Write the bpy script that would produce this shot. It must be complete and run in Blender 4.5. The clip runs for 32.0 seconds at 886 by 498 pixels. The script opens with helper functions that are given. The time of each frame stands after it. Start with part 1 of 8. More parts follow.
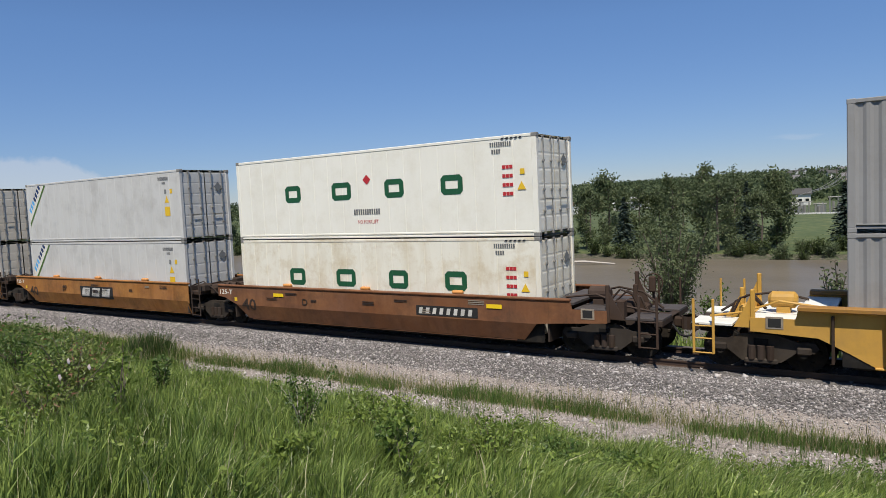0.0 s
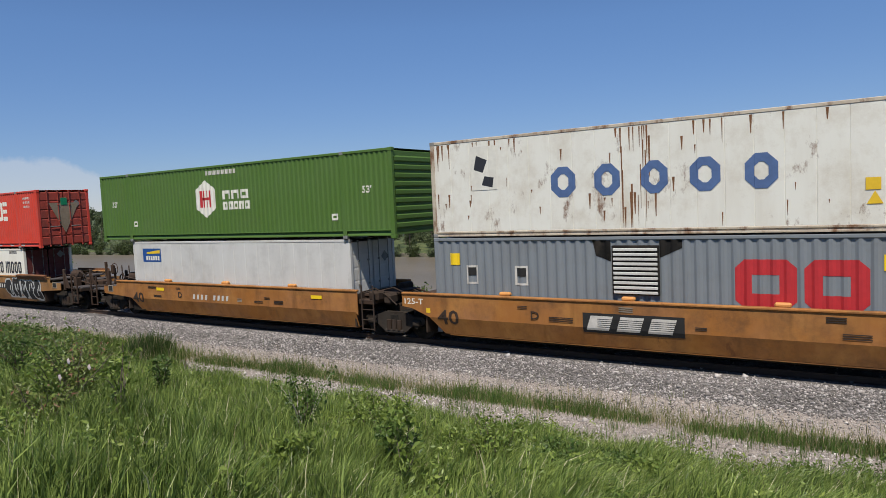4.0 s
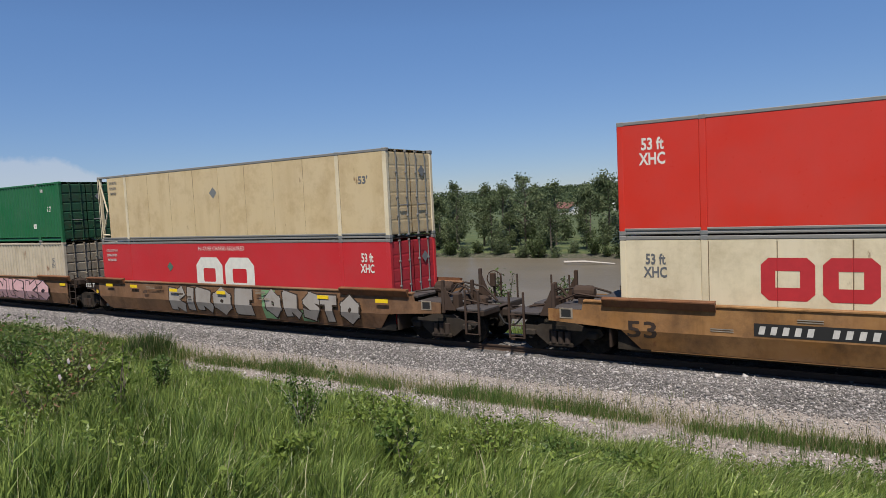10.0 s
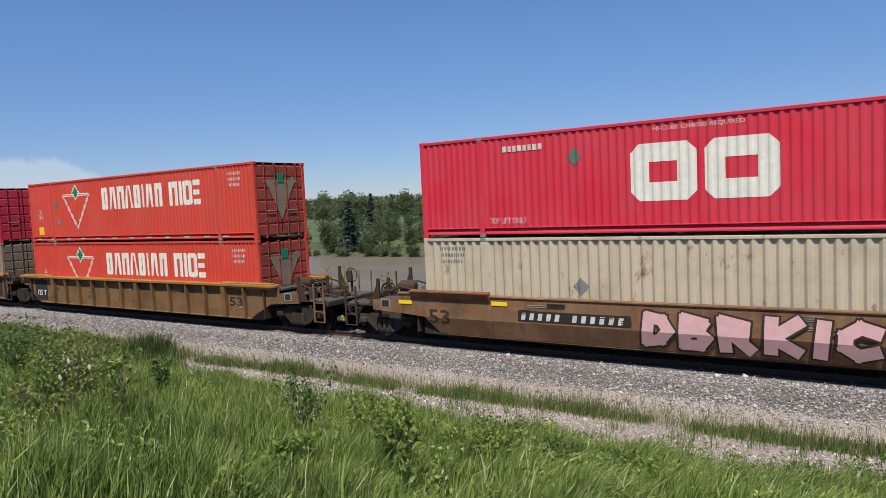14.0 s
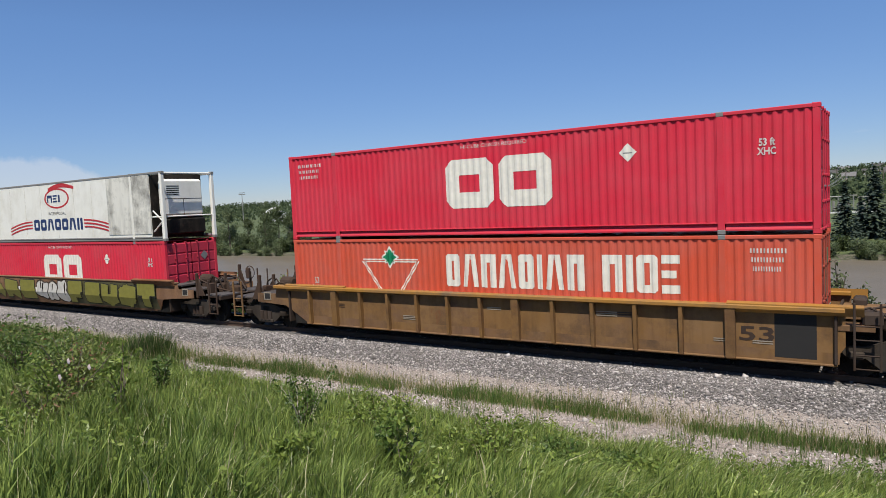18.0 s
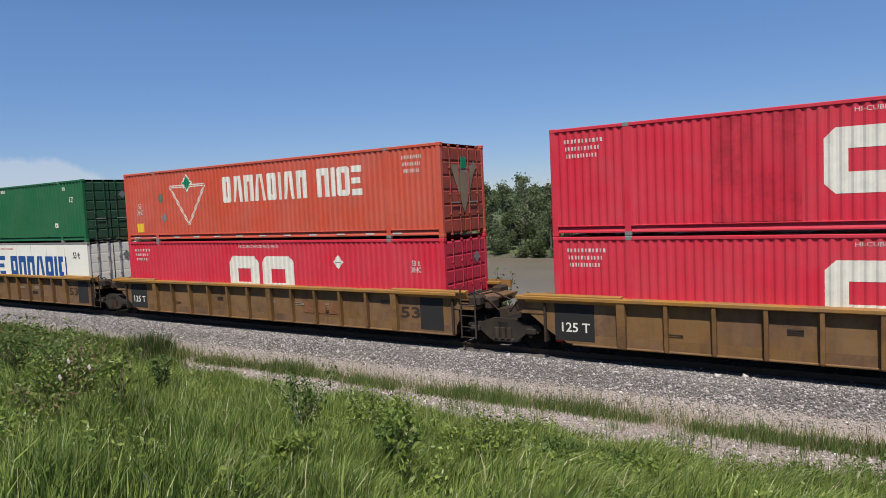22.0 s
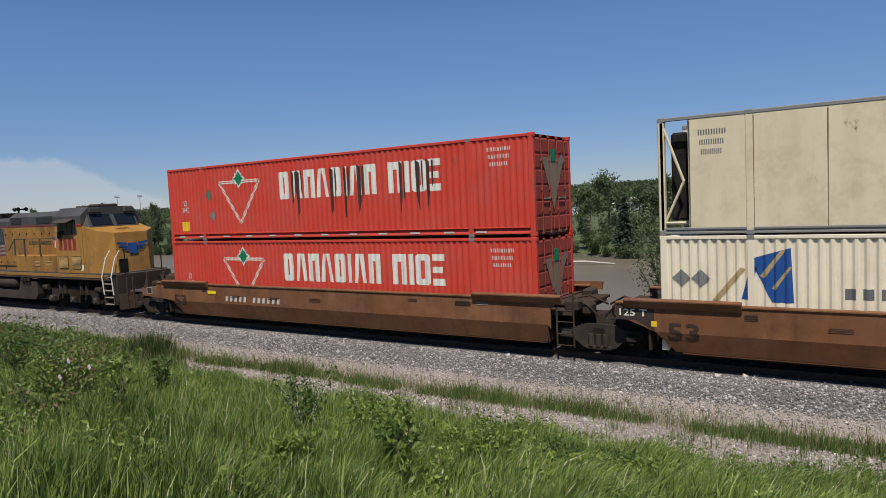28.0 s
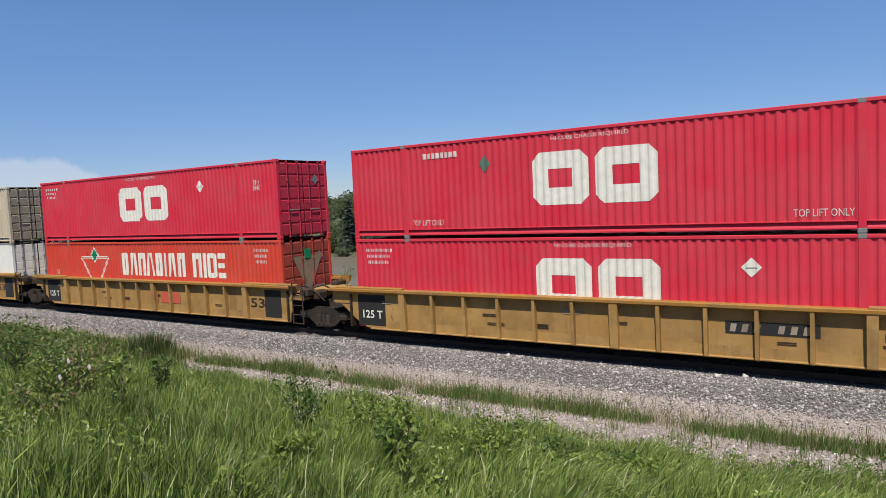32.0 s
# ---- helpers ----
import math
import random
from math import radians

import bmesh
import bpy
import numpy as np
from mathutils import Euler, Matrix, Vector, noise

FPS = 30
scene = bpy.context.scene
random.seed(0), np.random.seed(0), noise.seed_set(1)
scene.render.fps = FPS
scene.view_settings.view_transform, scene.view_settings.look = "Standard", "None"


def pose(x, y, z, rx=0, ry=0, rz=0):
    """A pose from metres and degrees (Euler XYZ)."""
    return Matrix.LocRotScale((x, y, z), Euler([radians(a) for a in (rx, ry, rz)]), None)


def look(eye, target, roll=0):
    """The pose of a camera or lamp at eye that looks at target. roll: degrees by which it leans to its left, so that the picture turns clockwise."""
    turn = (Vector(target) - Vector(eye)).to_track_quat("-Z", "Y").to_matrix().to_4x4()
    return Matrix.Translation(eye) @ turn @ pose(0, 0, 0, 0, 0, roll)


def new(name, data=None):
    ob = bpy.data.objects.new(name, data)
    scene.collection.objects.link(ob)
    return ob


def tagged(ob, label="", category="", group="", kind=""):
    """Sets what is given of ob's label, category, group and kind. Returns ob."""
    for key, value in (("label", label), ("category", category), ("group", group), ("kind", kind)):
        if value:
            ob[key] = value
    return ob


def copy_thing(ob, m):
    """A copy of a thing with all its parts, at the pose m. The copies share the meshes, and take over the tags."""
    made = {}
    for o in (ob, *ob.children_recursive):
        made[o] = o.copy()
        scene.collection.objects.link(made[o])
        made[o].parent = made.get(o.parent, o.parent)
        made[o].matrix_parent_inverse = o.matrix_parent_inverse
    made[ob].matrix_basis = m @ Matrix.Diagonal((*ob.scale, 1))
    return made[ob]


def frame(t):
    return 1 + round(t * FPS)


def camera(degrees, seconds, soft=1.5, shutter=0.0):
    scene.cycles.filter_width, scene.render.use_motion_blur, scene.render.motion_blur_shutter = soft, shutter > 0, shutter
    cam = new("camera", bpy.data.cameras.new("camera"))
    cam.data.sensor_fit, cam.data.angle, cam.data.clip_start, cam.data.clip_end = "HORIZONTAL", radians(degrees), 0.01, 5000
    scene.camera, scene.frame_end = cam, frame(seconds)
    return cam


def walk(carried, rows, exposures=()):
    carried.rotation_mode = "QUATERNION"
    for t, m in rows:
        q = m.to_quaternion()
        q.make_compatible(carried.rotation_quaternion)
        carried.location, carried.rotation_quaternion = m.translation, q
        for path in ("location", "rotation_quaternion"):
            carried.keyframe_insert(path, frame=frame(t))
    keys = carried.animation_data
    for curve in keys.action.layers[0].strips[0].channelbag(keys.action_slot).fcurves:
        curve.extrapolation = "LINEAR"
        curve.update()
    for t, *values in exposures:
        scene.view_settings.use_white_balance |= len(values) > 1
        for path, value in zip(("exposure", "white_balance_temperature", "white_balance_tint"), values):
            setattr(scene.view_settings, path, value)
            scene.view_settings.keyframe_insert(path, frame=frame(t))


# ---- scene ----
# The track runs along x, rail tops at z = 0; the train rolls towards +x.
# ---- camera: on a tripod on the grassy bank ----
cam = camera(65.98, 32.0, soft=0.8)
STAND = look((0.000, -18.287, 4.287), (-10.987, -1.631, 2.924), -2.627)
# the clip's camera opens and closes its exposure a little on the way
EXPOSED = [(0, 0.05), (1, -0.28), (2, -0.18), (3, -0.1), (6, 0.2), (7, 0.1), (8, -0.01), (9, -0.06), (11, 0.1), (13, 0.22), (14, 0.18), (17, 0.2), (18, 0.18), (19, 0.13), (20, 0.05), (21, 0.08), (22, 0.1), (23, 0.1), (24, 0.13), (25, 0.13), (28, -0.13), (29, 0.12), (30, 0.22), (31, 0.28), (32, 0.2)]
walk(cam, [(0.0, STAND), (32.0, STAND)], EXPOSED)
# how far the train has rolled, metres at each second given
ROLLED = [(0.0, 0.00), (2.0, 27.64), (4.0, 55.46), (6.0, 83.40), (8.0, 111.39), (10.0, 139.44), (12.0, 167.57), (14.0, 195.82), (16.0, 224.23), (18.0, 252.71), (20.0, 281.17), (22.0, 309.60), (24.0, 337.98), (26.0, 366.25), (28.0, 394.35), (30.0, 422.22), (32.0, 449.82)]
# ---- sky and sun ----
world = bpy.data.worlds.new("sky")
scene.world = world
world.use_nodes = True


def sky_nodes():
    nt = world.node_tree
    N, link = nt.nodes.new, nt.links.new
    sky = N("ShaderNodeTexSky")
    sky.sky_type, sky.sun_disc, sky.sun_elevation, sky.sun_rotation = "NISHITA", False, radians(63), radians(156)
    sky.altitude, sky.air_density, sky.dust_density, sky.ozone_density = 1050, 0.9, 0.0, 3.0
    co = N("ShaderNodeTexCoord")
    sep = N("ShaderNodeSeparateXYZ")
    link(co.outputs["Generated"], sep.inputs[0])
    # drier air than the model's: less glare at the horizon
    rise = N("ShaderNodeMapRange")
    rise.inputs[2].default_value = 0.24
    link(sep.outputs[2], rise.inputs[0])
    tint = N("ShaderNodeMix")
    tint.data_type = "RGBA"
    tint.inputs[6].default_value, tint.inputs[7].default_value = (0.67, 0.69, 0.85, 1), (0.93, 1.1, 1.31, 1)
    link(rise.outputs[0], tint.inputs[0])
    deep = N("ShaderNodeMix")
    deep.data_type, deep.blend_type = "RGBA", "MULTIPLY"
    deep.inputs[0].default_value = 1.0
    link(tint.outputs[2], deep.inputs[7])
    link(sky.outputs[0], deep.inputs[6])
    # low white clouds, thin, near the horizon
    mp = N("ShaderNodeMapping")
    mp.inputs["Scale"].default_value = (2.2, 2.2, 14)
    mp.inputs["Location"].default_value = (0.35, 0.1, 0.2)
    link(co.outputs["Generated"], mp.inputs[0])
    no = N("ShaderNodeTexNoise")
    no.inputs["Scale"].default_value, no.inputs["Detail"].default_value = 2.0, 7
    link(mp.outputs[0], no.inputs["Vector"])
    r1 = N("ShaderNodeMapRange")
    r1.inputs[1].default_value, r1.inputs[2].default_value = 0.7, 0.85
    link(no.outputs["Fac"], r1.inputs[0])
    r2 = N("ShaderNodeMapRange")
    r2.inputs[1].default_value, r2.inputs[2].default_value, r2.inputs[3].default_value, r2.inputs[4].default_value = 0.05, 0.085, 0.7, 0.0
    link(sep.outputs[2], r2.inputs[0])
    mu = N("ShaderNodeMath")
    mu.operation = "MULTIPLY"
    link(r1.outputs[0], mu.inputs[0])
    link(r2.outputs[0], mu.inputs[1])
    # a bank of fair-weather cloud low in the west
    def calc(op, a, b):
        n = N("ShaderNodeMath")
        n.operation = op
        for slot, v in ((0, a), (1, b)):
            if isinstance(v, float):
                n.inputs[slot].default_value = v
            else:
                link(v, n.inputs[slot])
        return n.outputs[0]
    puff = N("ShaderNodeTexNoise")
    puff.inputs["Scale"].default_value, puff.inputs["Detail"].default_value, puff.inputs["Roughness"].default_value = 16.0, 6, 0.62
    link(co.outputs["Generated"], puff.inputs["Vector"])
    fall = calc("MULTIPLY", calc("MAXIMUM", calc("ADD", sep.outputs[0], 0.885), 0.0), 0.9)
    brow = calc("SUBTRACT", calc("ADD", calc("MULTIPLY", calc("SUBTRACT", puff.outputs["Fac"], 0.5), 0.05), 0.08), fall)
    bank = N("ShaderNodeMapRange")
    bank.inputs[1].default_value, bank.inputs[2].default_value, bank.inputs[4].default_value = 0.0, 0.009, 0.4
    link(calc("SUBTRACT", brow, sep.outputs[2]), bank.inputs[0])
    mx = N("ShaderNodeMix")
    mx.data_type = "RGBA"
    mx.inputs[7].default_value = (7.6, 7.8, 8.3, 1)
    link(calc("MAXIMUM", mu.outputs[0], bank.outputs[0]), mx.inputs[0])
    link(deep.outputs[2], mx.inputs[6])
    link(mx.outputs[2], nt.nodes["Background"].inputs[0])
    nt.nodes["Background"].inputs[1].default_value = 0.085


sky_nodes()
sun = new("sun", bpy.data.lights.new("sun", "SUN"))
sun.data.energy, sun.data.angle, sun.data.color = 5.0, radians(0.53), (1, 0.955, 0.87)
sun.matrix_world = look((0, 0, 40), (-0.2, 0.45, 40 - 0.87))


# ---- materials ----
def nodes_of(name):
    m = bpy.data.materials.new(name)
    m.use_nodes = True
    nt = m.node_tree
    return m, nt, nt.nodes["Principled BSDF"]


def noise_node(nt, scale, detail=4, stretch=(1, 1, 1), by_object=True, rough=0.6):
    """A noise in metres of the object's own space, shifted from object to object."""
    co, mp, no = nt.nodes.new("ShaderNodeTexCoord"), nt.nodes.new("ShaderNodeMapping"), nt.nodes.new("ShaderNodeTexNoise")
    no.noise_dimensions = "4D"
    mp.inputs["Scale"].default_value = stretch
    nt.links.new(co.outputs["Object"], mp.inputs[0])
    nt.links.new(mp.outputs[0], no.inputs["Vector"])
    no.inputs["Scale"].default_value, no.inputs["Detail"].default_value, no.inputs["Roughness"].default_value = scale, detail, rough
    if by_object:
        info, mu = nt.nodes.new("ShaderNodeObjectInfo"), nt.nodes.new("ShaderNodeMath")
        mu.operation, mu.inputs[1].default_value = "MULTIPLY", 60
        nt.links.new(info.outputs["Random"], mu.inputs[0])
        nt.links.new(mu.outputs[0], no.inputs["W"])
    return no.outputs["Fac"]


def ramp(nt, value, lo, hi, to_lo=0.0, to_hi=1.0):
    r = nt.nodes.new("ShaderNodeMapRange")
    for i, v in enumerate((lo, hi, to_lo, to_hi)):
        r.inputs[i + 1].default_value = v
    nt.links.new(value, r.inputs[0])
    return r.outputs[0]


def mixed(nt, fac, a, b, mode="MIX"):
    mx = nt.nodes.new("ShaderNodeMix")
    mx.data_type, mx.blend_type = "RGBA", mode
    for slot, v in ((0, fac), (6, a), (7, b)):
        if isinstance(v, (int, float)):
            mx.inputs[slot].default_value = v
        elif isinstance(v, tuple):
            mx.inputs[slot].default_value = (*v[:3], 1)
        else:
            nt.links.new(v, mx.inputs[slot])
    return mx.outputs[2]


def bumped(nt, b, height, strength, dist):
    bu = nt.nodes.new("ShaderNodeBump")
    bu.inputs["Strength"].default_value, bu.inputs["Distance"].default_value = strength, dist
    nt.links.new(height, bu.inputs["Height"])
    nt.links.new(bu.outputs[0], b.inputs["Normal"])


def paint(name, col, rough=0.5, dirt=0.35, rust=0.0, dirt_col=(0.13, 0.1, 0.07), fade=0.12, metal=0.0, spec=0.3, blotch=None):
    """Painted sheet steel: faded patches, streaks of grime, spots of rust; blotch: a second coat that shows in broad patches."""
    m, nt, b = nodes_of(name)
    fadev = ramp(nt, noise_node(nt, 0.7, 3), 0.35, 0.7, 0, fade)
    c = mixed(nt, fadev, col, tuple(min(1, v * 0.6 + 0.28 * (sum(col) / 3) + 0.12) for v in col))
    if blotch:
        c = mixed(nt, ramp(nt, noise_node(nt, 0.55, 6, (1, 1, 1.6), rough=0.7), 0.47, 0.62, 0, 0.75), c, blotch)
        c = mixed(nt, ramp(nt, noise_node(nt, 3.5, 5, (1, 1, 0.1)), 0.55, 0.75, 0, 0.5), c, tuple(0.35 * v for v in col))
    streak = ramp(nt, noise_node(nt, 2.2, 6, (1, 1, 0.16)), 0.46, 0.78, 0, dirt)
    c = mixed(nt, streak, c, tuple(0.5 * u + 0.5 * v for u, v in zip(dirt_col, col)))
    grime = ramp(nt, noise_node(nt, 0.9, 8, rough=0.75), 0.48, 0.74, 0, dirt)
    c = mixed(nt, grime, c, dirt_col)
    if rust:
        spots = ramp(nt, noise_node(nt, 1.6, 9, (1, 1, 0.45), rough=0.72), 0.66 - 0.16 * rust, 0.72 - 0.12 * rust, 0, 0.9)
        c = mixed(nt, spots, c, (0.16, 0.062, 0.022))
    nt.links.new(c, b.inputs["Base Color"])
    fine = noise_node(nt, 14, 4)
    nt.links.new(ramp(nt, fine, 0.3, 0.7, rough - 0.1, rough + 0.15), b.inputs["Roughness"])
    b.inputs["Metallic"].default_value = metal
    b.inputs["Specular IOR Level"].default_value = spec
    bumped(nt, b, noise_node(nt, 3.0, 3), 0.25, 0.012)
    return m


def speckle(name, cols, scale=30, rough=0.9, bump=0.6, dist=0.02, island=False, hues=0.25):
    """Loose or earthy matter: colours mixed by noise at two scales, or by piece."""
    m, nt, b = nodes_of(name)
    big, small = noise_node(nt, scale * 0.04, 5, by_object=False), noise_node(nt, scale, 5, by_object=False)
    c = mixed(nt, ramp(nt, big, 0.38, 0.62), cols[0], cols[1])
    if island:
        g = nt.nodes.new("ShaderNodeNewGeometry")
        pale = nt.nodes.new("ShaderNodeMath")
        pale.operation, pale.inputs[1].default_value = "POWER", 2.0
        nt.links.new(g.outputs["Random Per Island"], pale.inputs[0])
        c = mixed(nt, pale.outputs[0], c, cols[2])
    else:
        c = mixed(nt, ramp(nt, small, 0.45, 0.62), c, cols[2])
    c = mixed(nt, hues, c, mixed(nt, ramp(nt, small, 0.3, 0.7), (0.2, 0.2, 0.2), (1, 1, 1)), "MULTIPLY")
    nt.links.new(c, b.inputs["Base Color"])
    b.inputs["Roughness"].default_value = rough
    bumped(nt, b, small, bump, dist)
    return m


def leafy(name, a, c, dead=None, share=0.06, rough=0.55, through_light=0.35, gloss=0.18):
    """Leaves or blades: a colour of their own for each, light shining through."""
    m, nt, b = nodes_of(name)
    g = nt.nodes.new("ShaderNodeNewGeometry")
    rnd = g.outputs["Random Per Island"]
    col = mixed(nt, rnd, a, c)
    patch = ramp(nt, noise_node(nt, 0.5, 3, by_object=False), 0.4, 0.65, 0, 0.6)
    col = mixed(nt, patch, col, tuple(0.75 * u for u in a))
    if dead:
        col = mixed(nt, ramp(nt, rnd, 1 - share, 1 - share + 0.01), col, dead)
    nt.links.new(col, b.inputs["Base Color"])
    b.inputs["Roughness"].default_value = rough
    b.inputs["Specular IOR Level"].default_value = gloss
    tr, mx = nt.nodes.new("ShaderNodeBsdfTranslucent"), nt.nodes.new("ShaderNodeMixShader")
    nt.links.new(col, tr.inputs[0])
    mx.inputs[0].default_value = through_light
    nt.links.new(b.outputs[0], mx.inputs[1])
    nt.links.new(tr.outputs[0], mx.inputs[2])
    nt.links.new(mx.outputs[0], nt.nodes["Material Output"].inputs[0])
    return m


def plain(name, col, rough=0.6, metal=0.0, vary=0.25):
    m, nt, b = nodes_of(name)
    c = mixed(nt, ramp(nt, noise_node(nt, 5, 5), 0.35, 0.7, 0, vary), col, tuple(v * 0.45 for v in col))
    nt.links.new(c, b.inputs["Base Color"])
    b.inputs["Roughness"].default_value, b.inputs["Metallic"].default_value = rough, metal
    return m


